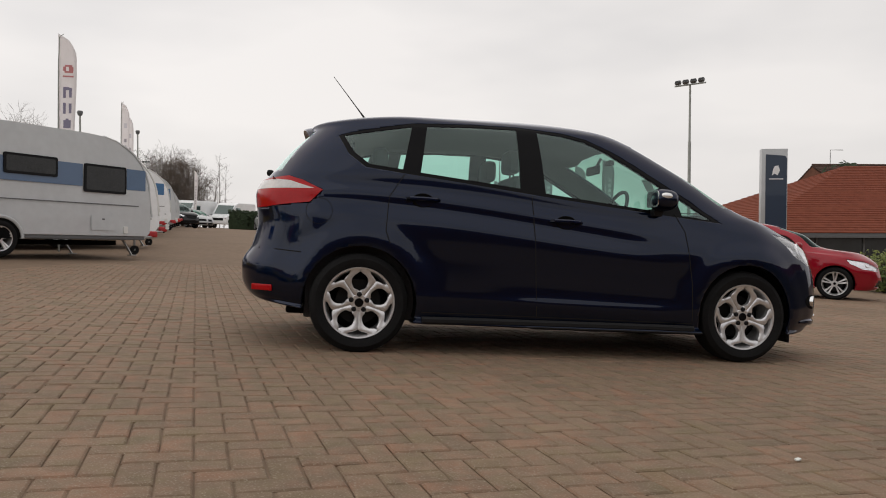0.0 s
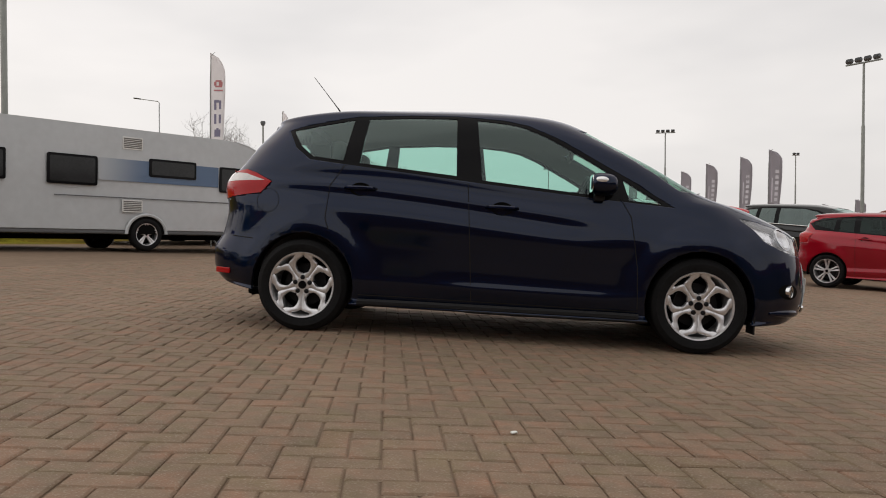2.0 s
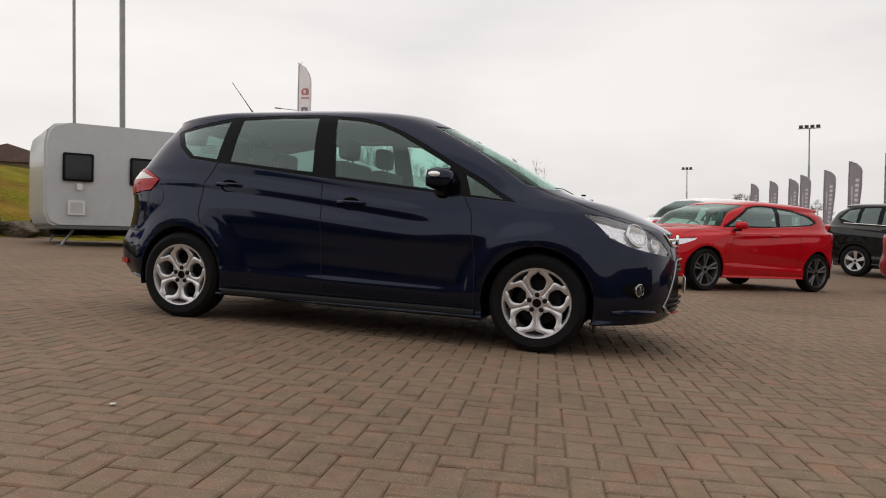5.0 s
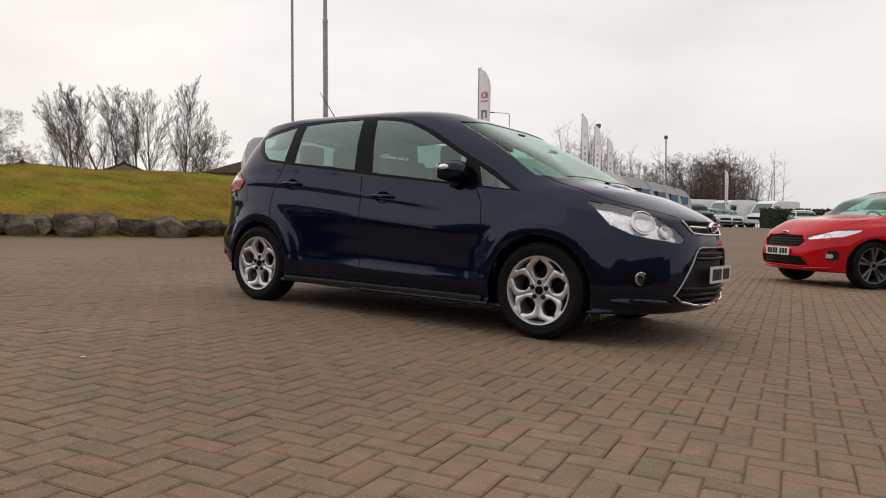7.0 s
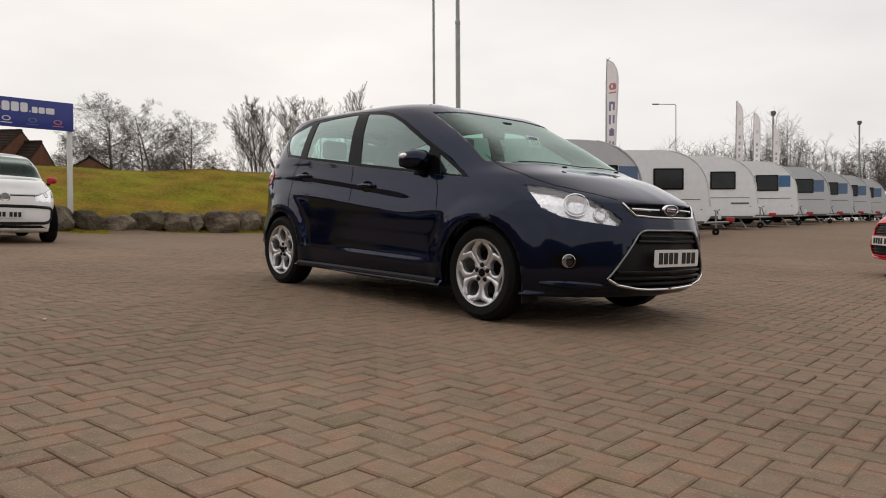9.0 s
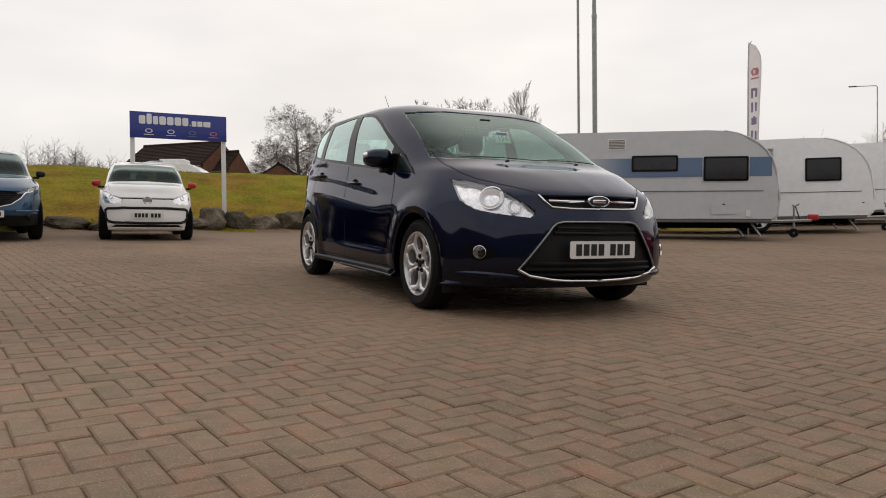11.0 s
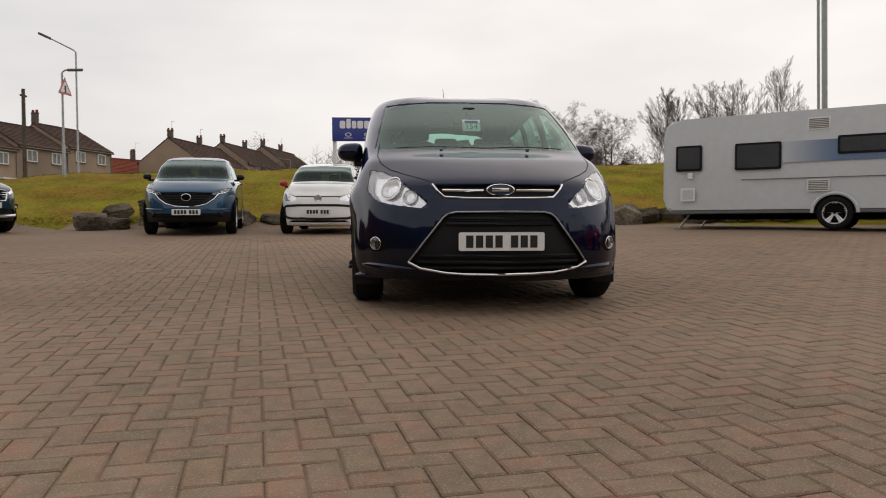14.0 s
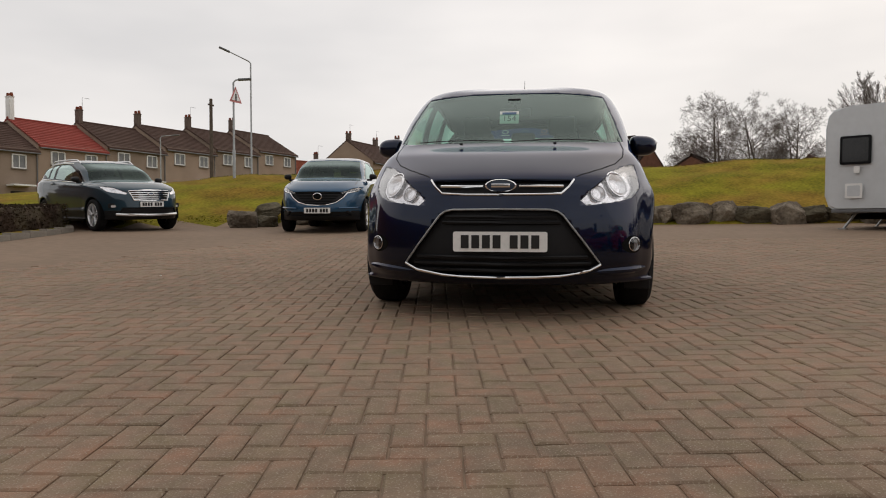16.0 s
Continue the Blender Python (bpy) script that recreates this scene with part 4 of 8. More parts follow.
# ---- the blue people carrier ----
def mpv_creases(x, z):
    """How far the people carrier's flank stands out: a shoulder lip over a hollow through the handles, a flared door foot."""
    q = z - curve([(-1.9, 1.0), (-1.5, 1.003), (-0.95, 0.978), (0.0, 0.888), (0.8, 0.795)], x)
    out = curve([(-0.14, 0.0), (-0.045, -0.008), (0.026, 0.004), (0.09, 0.0)], q) * smooth_step(-2.0, -1.7, x) * (1 - smooth_step(0.30, 0.90, x))
    foot = z - (0.405 - 0.035 * x)
    out += curve([(-0.15, 0.0), (-0.065, 0.006), (0.0, 0.0), (0.05, -0.002), (0.16, 0.0)], foot) * smooth_step(-0.60, -0.05, x) * (1 - smooth_step(0.66, 0.95, x))
    return out


MPV = dict(
    low=[(-1.80, 1.85, 0.0, 4, 4, 0.24, 0.22, 0.22, 0.215),
         (-1.96, 2.09, 0.878, 5, 8, 0.29, 0.20, 0.19, 0.205),
         (-2.04, 2.17, 0.900, 5.5, 8.5, 0.33, 0.25, 0.24, 0.245),
         (-2.09, 2.225, 0.9135, 5.5, 8.5, 0.41, 0.365, 0.345, 0.33),
         (-2.098, 2.23, 0.912, 5.5, 8.5, 0.545, 0.425, 0.405, 0.44),
         (-2.042, 2.215, 0.912, 5.5, 8.0, 0.645, 0.62, 0.56, 0.59),
         (-2.008, 2.175, 0.916, 5.5, 7.0, 0.80, 0.82, 0.72, 0.735),
         (-2.03, 2.11, 0.894, 5.5, 6.0, 0.975, 0.955, 0.845, 0.835)],
    high=[(-2.01, 1.80, 0.872, 5, 5.2, 1.06, 1.055, 0.95, 0.97),
          (-1.95, 1.43, 0.864, 4.8, 5.6, 1.12, 1.165, 1.02, 1.060),
          (-1.83, 1.045, 0.825, 4.6, 5.4, 1.28, 1.33, 1.275, 1.265),
          (-1.69, 0.655, 0.765, 4.6, 5.2, 1.43, 1.485, 1.462, 1.452),
          (-1.68, 0.450, 0.700, 4.6, 4.6, 1.475, 1.543, 1.55, 1.538),
          (-1.58, 0.16, 0.49, 3.8, 3.8, 1.525, 1.582, 1.606, 1.592),
          (-1.1, -0.10, 0.2, 3, 3, 1.59, 1.61, 1.625, 1.618),
          (-0.9, -0.3, 0.0, 3, 3, 1.605, 1.615, 1.628, 1.625)],
    bow=0.42, cladding=0.205, sculpt=mpv_creases, flare=0.021, swell=(0.035, 0.185),
    tail_clear=[(-0.575, 1.024), (-0.74, 1.070), (-0.86, 1.078), (-1.05, 1.066), (-1.05, 1.012), (-0.89, 1.014)],
    cols=150, sub=9,
    axles=(1.324, -1.324), arch=0.36, wheel_r=0.318, rim=0.222, track=0.803, tyre_w=0.215, spokes="star", well_y=0.868,
    dlo=[(-1.50, 1.385), (-1.42, 1.41), (-1.03, 1.492), (-0.65, 1.517), (-0.325, 1.526), (0.0, 1.505), (0.16, 1.475), (0.36, 1.395), (0.56, 1.288), (0.82, 1.150),
         (1.14, 0.955), (0.64, 0.992), (-0.13, 1.060), (-1.1, 1.156), (-1.32, 1.180), (-1.43, 1.262)],
    panes=[[(-1.465, 1.385), (-1.03, 1.470), (-1.085, 1.180), (-1.30, 1.203), (-1.395, 1.275)],
           [(-0.93, 1.480), (-0.62, 1.50), (-0.325, 1.506), (-0.305, 1.105), (-0.97, 1.166)],
           [(-0.185, 1.500), (0.0, 1.485), (0.14, 1.458), (0.335, 1.380), (0.535, 1.268), (0.69, 1.185), (0.655, 1.012), (-0.13, 1.083)],
           [(0.80, 1.130), (1.07, 0.972), (0.845, 0.993)]],
    screen=[(0.0, 1.066), (-0.64, 1.062), (-0.752, 1.075), (-0.664, 1.462), (-0.34, 1.498), (0.0, 1.505)], screen_above=1.03,
    rear_glass=[(0.0, 1.13), (-0.62, 1.15), (-0.52, 1.43), (0.0, 1.45)],
    head=[(0.572, 0.905), (0.70, 0.893), (0.85, 0.862), (0.98, 0.818), (1.10, 0.752), (1.18, 0.690), (1.15, 0.660), (0.95, 0.680), (0.80, 0.705), (0.673, 0.760)],
    tail=[(-0.53, 1.018), (-0.66, 1.076), (-0.762, 1.102), (-0.86, 1.092), (-1.03, 1.075), (-1.03, 0.895), (-0.88, 0.899), (-0.59, 0.938)],
    grilles=[[(-0.56, 0.325), (-0.335, 0.612), (-0.29, 0.632), (0.0, 0.636), (0.0, 0.262), (-0.32, 0.266), (-0.50, 0.295)],
             [(-0.40, 0.802), (-0.34, 0.726), (0.0, 0.722), (0.0, 0.808)]],
    grille_mats=[M_TRIM, M_TRIM],
    bulbs=[(1.80, -0.665, 0.79, 0.075), (1.985, -0.55, 0.735, 0.045)],
    seat_x=0.05, seat_z=0.58, inner_mirror=(0.52, 0.0, 1.36), mirror=(0.645, 0.945, 1.085),
    shuts=[[(-0.225, 1.06), (-0.20, 0.75), (-0.167, 0.27)],
           [(-1.07, 1.15), (-1.165, 1.0), (-1.18, 0.78), (-1.15, 0.70)],
           [(0.79, 1.0), (0.86, 0.88), (0.91, 0.55), (0.92, 0.28)],
           [(-0.93, 0.275), (0.92, 0.262)]],
    bonnet_lines=[[(1.16, 0.72), (1.40, 0.735), (1.58, 0.715), (1.74, 0.655), (1.88, 0.57), (1.98, 0.49), (2.05, 0.42)]],
    handles=[(-0.95, 0.985), (0.01, 0.895)], mirror_mat=M_NAVY, facets=True, lamp_depth=0.034)

mpv, mpv_tree = make_car("people_carrier", "dark navy blue five-door people carrier with silver alloy wheels", pose(0.610, 5.722, -0.097, -0.553, 2.767, 9.78), MPV, M_NAVY)
plate_bars(mpv, pose(2.232, 0, 0.462))


def on_nose(y, z, lift=0.0):
    loc, nor, _, _ = mpv_tree.ray_cast(Vector((3.2, y + 0.0007, z)), Vector((-1, 0, 0)))
    return Vector((loc.x + lift, y, z))


def on_side(x, z, s, lift=0.0):
    loc, nor, _, _ = mpv_tree.ray_cast(Vector((x, s * 2, z)), Vector((0, -s, 0)))
    return Vector((x, loc.y + s * lift, z))


def mirror_path(pts):
    return [(-y, z) for y, z in pts[::-1]][:-1] + pts if pts[0][0] == 0 else pts


def mpv_details():
    car = mpv
    # chrome frame of the lower opening: bright below, thin above
    low = along([(0.0, 0.258), (0.20, 0.260), (0.33, 0.268), (0.48, 0.292), (0.555, 0.330)], 5)
    pts = [on_nose(y, z, 0.014) for y, z in mirror_path(low)]
    part("grille_trim", tube(pts, 0.0085, 8), M_CHROME, car, "bright chrome trim")
    for s in (-1, 1):
        edge = along([(0.555, 0.330), (0.47, 0.445), (0.345, 0.606), (0.315, 0.628), (0.27, 0.638), (0.0, 0.641)], 5)
        part("grille_trim", tube([on_nose(s * y, z, 0.004) for y, z in edge], 0.006, 6), M_GALV, car)
    # slats behind the opening
    for z, half in ((0.298, 0.47), (0.335, 0.50), (0.372, 0.48), (0.566, 0.33), (0.598, 0.31)):
        ys = np.linspace(-half, half, 13)
        part("grille_slat", tube([on_nose(float(y), z, -0.016) for y in ys], 0.011, 6), M_TRIM, car)
    part("grille_opening", tube([on_nose(float(y), 0.583, -0.024) for y in np.linspace(-0.31, 0.31, 9)], 0.012, 6), M_GAP, car)
    # upper grille: two bars, lower trim with upturned ends, oval badge
    for s in (-1, 1):
        part("grille_bar", tube([on_nose(s * y, 0.768, -0.006) for y in np.linspace(0.10, 0.345, 7)], 0.0085, 6), M_CHROME, car, "chrome grille bar")
    up_ = along([(0.0, 0.722), (0.20, 0.723), (0.335, 0.728), (0.372, 0.762), (0.405, 0.806)], 5)
    part("grille_trim", tube([on_nose(y, z, 0.004) for y, z in mirror_path(up_)], 0.007, 8), M_CHROME, car, "bright chrome trim")
    b0 = on_nose(0, 0.772, 0.004)
    ring = revolve([(1.0, -0.004), (1.0, 0.012), (0.9, 0.016), (0.86, 0.010)], n=36, axis="X")
    for v in ring.verts:
        v.co.y *= 0.088
        v.co.z *= 0.036
    bd = part("badge", ring, M_CHROME, car, "oval chrome-rimmed badge", m=pose(b0.x, 0, b0.z))
    disc = revolve([(0.88, 0.008), (0.0, 0.014)], n=36, axis="X")
    for v in disc.verts:
        v.co.y *= 0.088
        v.co.z *= 0.036
    part("badge_face", disc, M_TOTEM, bd)
    part("badge_mark", box((0.004, 0.105, 0.022), (0.014, 0, 0), 0.006), M_CHROME, bd)
    # fog lamps in dark recesses
    for s in (-1, 1):
        loc, nor, _, _ = mpv_tree.ray_cast(Vector((3.2, s * 0.745, 0.437)), Vector((-1, 0, 0)))
        turn = math.degrees(math.atan2(nor.y, nor.x))
        rec = bmesh.new()
        hub = rec.verts.new(on_nose(s * 0.742, 0.435, 0.002))
        rings = []
        for q in (0.5, 1.0):
            rings.append([rec.verts.new(on_nose(s * (0.742 + 0.064 * q * math.cos(a)), 0.435 + (0.050 + 0.008 * math.cos(a)) * q * math.sin(a), 0.002)) for a in [2 * math.pi * k / 24 for k in range(24)]])
        for k in range(24):
            j = (k + 1) % 24
            rec.faces.new((hub, rings[0][k], rings[0][j]))
            rec.faces.new((rings[0][k], rings[1][k], rings[1][j], rings[0][j]))
        fog = part("fog_lamp", rec, M_DARK, car, "round fog lamp in a black recess")
        at = pose(loc.x - 0.008, loc.y, loc.z, 0, 0, turn * 0.75)
        part("ring", revolve([(0.042, -0.01), (0.042, 0.016), (0.039, 0.018), (0.036, 0.008)], n=28, axis="X"), M_CHROME, fog, m=at)
        part("lens", revolve([(0.037, 0.010), (0.025, 0.014), (0.0, 0.016)], n=24, axis="X"), M_LENS, fog, m=at)
        part("reflector", revolve([(0.037, 0.009), (0.024, 0.004), (0.0, 0.001)], n=24, axis="X"), M_GREYLINE, fog, m=at)
        # lower intake crease under the lamp
        lip_y = np.linspace(0.50, 0.83, 9)
        part("bumper_lip", tube([on_nose(s * float(y), 0.285 + 0.02 * (float(y) - 0.5), -0.006) for y in lip_y], [0.004, 0.014, 0.021, 0.025, 0.026, 0.026, 0.025, 0.021, 0.010], 10), M_NAVY, car, "painted lip under the fog lamp")
    # cowl, wipers
    for y0, y1, lift in ((-0.60, 0.02, 0.012), (0.02, 0.58, 0.012)):
        w = []
        for k in range(9):
            y = y0 + (y1 - y0) * k / 8
            z = 1.074 + 0.010 * math.sin(math.pi * k / 8)
            w.append(on_nose(y, z, lift))
        part("wiper", tube(w, 0.0034, 6), M_TRIM, car)
    for s in (-1, 1):
        part("washer_jet", box((0.03, 0.02, 0.012), (1.52, s * 0.30, 1.050), 0.004), M_TRIM, car)
    # aerial
    part("aerial", tube([(-1.27, 0, 1.595), (-1.31, 0, 1.645), (-1.36, 0, 1.705), (-1.54, 0, 1.92)], [0.014, 0.007, 0.004, 0.0022], 8), M_TRIM, car)
    # mirror indicator lenses
    for s in (-1, 1):
        e = bmesh.new()
        bmesh.ops.create_uvsphere(e, u_segments=16, v_segments=10, radius=1)
        bmesh.ops.scale(e, vec=(0.046, 0.022, 0.022), verts=e.verts)
        part("mirror_indicator", e, M_REFLECTOR, car, "clear indicator lens", m=pose(0.640, s * 1.028, 1.106))
    # fuel flap outline, black sill step, rear reflectors, spoiler lip
    circle = [(-1.60 + 0.082 * math.cos(2 * math.pi * k / 24), 0.885 + 0.082 * math.sin(2 * math.pi * k / 24)) for k in range(25)]
    part("fuel_flap_gap", ribbon(mpv_tree, [((x, -2, z), (0, 1, 0)) for x, z in circle], 0.003), M_GAP, car)
    for s in (-1, 1):
        part("sill", tube([on_side(x, 0.225, s, -0.004) for x in np.linspace(-0.93, 0.93, 9)], 0.026, 8), M_TRIM, car, "black sill")
        loc, nor, _, _ = mpv_tree.ray_cast(Vector((-2.7, s * 1.35, 0.385)), Vector((0.78, -s * 0.62, 0)).normalized())
        part("rear_reflector", box((0.012, 0.16, 0.040), (0, 0, 0), 0.005), M_TAIL_RED, car, m=pose(loc.x, loc.y, loc.z, 0, 0, math.degrees(math.atan2(nor.y, nor.x))))
        lip = [on_side(x, z, s, 0.001) for x, z in ((-1.70, 0.62), (-1.85, 0.63), (-1.97, 0.635))]
        part("bumper_gap", tube(lip, 0.004, 5), M_GAP, car)
    sp_rows = bmesh.new()
    prev = None
    for k in range(17):
        y = -0.56 + 1.12 * k / 16
        drop = 0.012 + 0.11 * (y / 0.6) ** 2 + 0.075 * smooth_step(0.36, 0.56, abs(y))
        fwd = 0.075 * (y / 0.6) ** 2 + 0.05 * smooth_step(0.40, 0.56, abs(y))
        row = [sp_rows.verts.new(p) for p in ((-1.50 + fwd, y, 1.556 - drop), (-1.64 + fwd, y, 1.535 - drop), (-1.735 + fwd, y, 1.511 - drop), (-1.74 + fwd, y, 1.500 - drop), (-1.62 + fwd, y, 1.490 - drop), (-1.50 + fwd, y, 1.49 - drop))]
        if prev:
            for j in range(6):
                sp_rows.faces.new((prev[j], prev[(j + 1) % 6], row[(j + 1) % 6], row[j]))
        else:
            sp_rows.faces.new(row)
        prev = row
    sp_rows.faces.new(prev[::-1])
    part("roof_spoiler", sp_rows, M_NAVY, car, "body-coloured roof spoiler")
    for s in (-1, 1):
        part("mud_flap", box((0.012, 0.15, 0.13), (1.685, s * 0.80, 0.215), 0.004), M_TRIM, car)
    part("rear_wiper_cap", box((0.05, 0.05, 0.045), (-1.965, 0.0, 1.175), 0.018), M_TRIM, car)
    # price sticker behind the windscreen
    st = part("sticker", box((0.004, 0.135, 0.105), (0, 0, 0), 0), M_PAPER, car, "white numbered sticker", m=pose(on_nose(-0.02, 1.275).x - 0.045, -0.02, 1.275, 0, -30, 0))
    lettering("154", 0.066, M_INK, "sticker_number", st, pose(0.003, 0, -0.012, 90, 0, 90), 0.0008)
    part("sticker_band", box((0.001, 0.10, 0.018), (0.003, 0, 0.034)), M_DECAL, st)
    part("mirror_mount", box((0.05, 0.10, 0.04), (on_nose(0, 1.43).x - 0.05, 0, 1.43), 0.012), M_TRIM, car)


mpv_details()

# ---- the other parked cars ----
def hatch(L, W, H, wb, fo, cowl_x, cowl_z, nose_z, belt_f, belt_r, top_x, tail_x, r, rim, zb=0.2, spokes=5, **more):
    """A spec for a small or tall car from its main sizes: length, width, height, wheelbase, front overhang, windscreen foot,
    bonnet nose, waistline front and rear, windscreen top, tail top."""
    xf = wb / 2 + fo
    xr = xf - L
    w = W / 2
    bz = (belt_f + belt_r) / 2
    lv = lambda k: zb + (bz - zb) * k
    low = [(xr + 0.35, xf - 0.4, 0.0, 4, 4, zb + 0.05, zb + 0.02, zb + 0.02, zb + 0.02),
           (xr + 0.13, xf - 0.16, w * 0.89, 5, 4.4, lv(0.10), zb, zb, zb),
           (xr + 0.05, xf - 0.05, w * 0.95, 5.5, 4.4, lv(0.15), lv(0.06), lv(0.06), lv(0.07)),
           (xr, xf, w * 0.960, 5.5, 4.3, lv(0.28), lv(0.22), lv(0.22), lv(0.22)),
           (xr, xf, w * 0.976, 5.5, 4.2, lv(0.42), lv(0.36), lv(0.35), lv(0.34)),
           (xr + 0.04, xf - 0.02, w * 0.992, 5.5, 4.2, lv(0.58), lv(0.56), lv(0.52), nose_z - 0.22),
           (xr + 0.05, xf - 0.06, w, 5.5, 4.0, lv(0.78), lv(0.76), lv(0.72), nose_z - 0.09),
           (xr + 0.04, xf - 0.13, w * 0.980, 5.5, 3.9, lv(0.98), lv(0.92), lv(0.86), nose_z)]
    top = H - 0.01
    high = [(xr + 0.07, (xf + cowl_x) / 2 + 0.12, w * 0.935, 5, 3.7, belt_r - 0.04, belt_r - 0.06, belt_f - 0.05, (nose_z + cowl_z) / 2 + 0.035),
            (xr + 0.12, cowl_x, w * 0.885, 4.8, 6.8, belt_r, belt_r, belt_f, cowl_z),
            ((xr + tail_x) / 2 + 0.06, cowl_x + (top_x - cowl_x) * 0.5, w * 0.80, 5.0, 7.8, (belt_r + top) / 2, (belt_r + top) / 2, (belt_f + top) / 2, (cowl_z + top) / 2),
            (tail_x + 0.03, top_x, w * 0.725, 5.0, 8.0, top - 0.14, top - 0.13, top - 0.13, top - 0.13),
            (tail_x, top_x - 0.2, w * 0.685, 4.8, 7.0, top - 0.085, top - 0.065, top - 0.065, top - 0.07),
            (tail_x + 0.2, top_x - 0.45, w * 0.53, 4.2, 5.0, top - 0.04, top - 0.025, top - 0.018, top - 0.025),
            (tail_x + 0.5, top_x - 0.7, w * 0.2, 3, 3, top - 0.015, top - 0.006, top, top - 0.004),
            (tail_x + 0.7, top_x - 0.9, 0.0, 3, 3, top - 0.006, top, top, top)]
    ax = top_x - 0.30
    cx = cowl_x - 0.33
    dr = tail_x + 0.12
    bf = lambda x: belt_f + (belt_r - belt_f) * (cx - x) / (cx - dr) + 0.012
    wt = top - 0.095
    dlo = [(dr - 0.12, bf(dr) + 0.12), (dr + 0.10, wt - 0.05), (dr + 0.7, wt), (ax - 0.45, wt), (ax - 0.1, wt - 0.05), ((ax + cx) / 2 + 0.02, (wt + bf(cx)) / 2 + 0.02), (cx, bf(cx)), (dr, bf(dr))]
    mid = (ax - 0.35 + dr) / 2 + 0.10
    cut_r = dr + 0.42
    panes = [[(cut_r, bf(cut_r) + 0.02), (cut_r + 0.03, wt - 0.035), (mid - 0.05, wt - 0.02), (mid - 0.05, bf(mid) + 0.02)],
             [(mid + 0.05, bf(mid) + 0.02), (mid + 0.05, wt - 0.02), (ax - 0.42, wt - 0.02), (ax - 0.14, wt - 0.075), ((ax + cx) / 2 - 0.05, (wt + bf(cx)) / 2 - 0.01), (cx - 0.12, bf(cx) + 0.02)],
             [(dr - 0.06, bf(dr) + 0.12), (dr + 0.12, wt - 0.085), (cut_r - 0.06, wt - 0.05), (cut_r - 0.08, bf(cut_r) + 0.03)]]

    def flank(x, z):
        """A shoulder hollow that rises to the rear and a flared door foot between the wheels."""
        q = z - (belt_f - 0.115 + (belt_r - belt_f + 0.05) * (cx - x) / (cx - dr))
        mid_ = smooth_step(-wb / 2 - 0.1, -wb / 2 + 0.3, x) * (1 - smooth_step(wb / 2 - 0.6, wb / 2 - 0.1, x))
        out = curve([(-0.14, 0.0), (-0.035, -0.011), (0.03, 0.004), (0.09, 0.0)], q) * (1 - smooth_step(cx - 0.3, cx + 0.3, x)) * smooth_step(xr + 0.1, xr + 0.5, x)
        return out + curve([(-0.15, 0.0), (-0.05, 0.014), (0.02, -0.006), (0.16, 0.0)], z - lv(0.26) - 0.03 * x) * mid_
    s0 = (xf - 0.62 - w * 0.93) * 0.70711
    s1 = (xf - 0.06 - w * 0.55) * 0.70711
    nz = nose_z
    spec = dict(low=low, high=high, cols=80, sub=5, sculpt=flank, axles=(wb / 2, -wb / 2), arch=r + 0.035, wheel_r=r, rim=rim, track=w - 0.125, spokes=spokes, well_y=w - 0.045,
                dlo=dlo, panes=panes, screen=[(0.0, cowl_z + 0.02), (-w * 0.800, cowl_z - 0.005), (-w * 0.665, top - 0.105), (0.0, top - 0.070)], screen_above=cowl_z - 0.06,
                rear_glass=[(0.0, belt_r + 0.05), (-w * 0.66, belt_r + 0.07), (-w * 0.55, top - 0.17), (0.0, top - 0.15)],
                head=[(s0, nz + 0.02), ((s0 + s1) / 2, nz - 0.01), (s1, nz - 0.12), (s1 - 0.02, nz - 0.19), (s0 + 0.25, nz - 0.15), (s0 + 0.05, nz - 0.06)],
                tail=[(-(w * 0.97 + xr * -1 - 0.35) * 0 + (xr + 0.30 + w * 0.96) * 0.70711, belt_r - 0.06), ((xr + 0.05 + w * 0.72) * 0.70711, belt_r - 0.02), ((xr + 0.05 + w * 0.62) * 0.70711, belt_r - 0.25), ((xr + 0.18 + w * 0.97) * 0.70711, belt_r - 0.22)],
                grilles=[[(-w * 0.42, nz - 0.10), (-w * 0.36, nz - 0.30), (0.0, nz - 0.31), (0.0, nz - 0.09)],
                         [(-w * 0.62, lv(0.10)), (-w * 0.56, lv(0.26)), (0.0, lv(0.27)), (0.0, lv(0.09))]],
                grille_mats=[M_TRIM, M_TRIM], bulbs=[(xf - 0.32, -w * 0.74, nz - 0.07, 0.05)], seat_x=(top_x - 0.65), seat_z=belt_f - 0.45,
                inner_mirror=(top_x - 0.12, 0, top - 0.22), mirror=(cx - 0.10, w + 0.035, bf(cx) + 0.06),
                shuts=[[(mid, bf(mid)), (mid + 0.02, lv(0.5)), (mid + 0.03, lv(0.1))], [(cx - 0.02, bf(cx) - 0.03), (cx + 0.06, lv(0.6)), (cx + 0.04, lv(0.1))]],
                bonnet_lines=[[(cowl_x - 0.1, w * 0.80), ((cowl_x + xf) / 2, w * 0.76)]], handles=[(mid + 0.16, bf(mid) - 0.11)], belly=zb + 0.04)
    spec["side_glass"], spec["screen_glass"], spec["mirror_size"] = M_SMOKE, M_SMOKE, 0.80
    spec.update(more)
    return spec


def slim_lamp(xf, w, nz, high=0.03, low=0.105):
    """The outline of a slim swept-back headlight."""
    s0, s1 = (xf - 0.66 - w * 0.93) * 0.70711, (xf - 0.05 - w * 0.58) * 0.70711
    return [(s0, nz + high), ((s0 + s1) / 2, nz + high * 0.2), (s1, nz - low * 0.72), (s1 - 0.02, nz - low), (s0 + 0.22, nz - low * 0.6), (s0 + 0.04, nz - 0.01)]


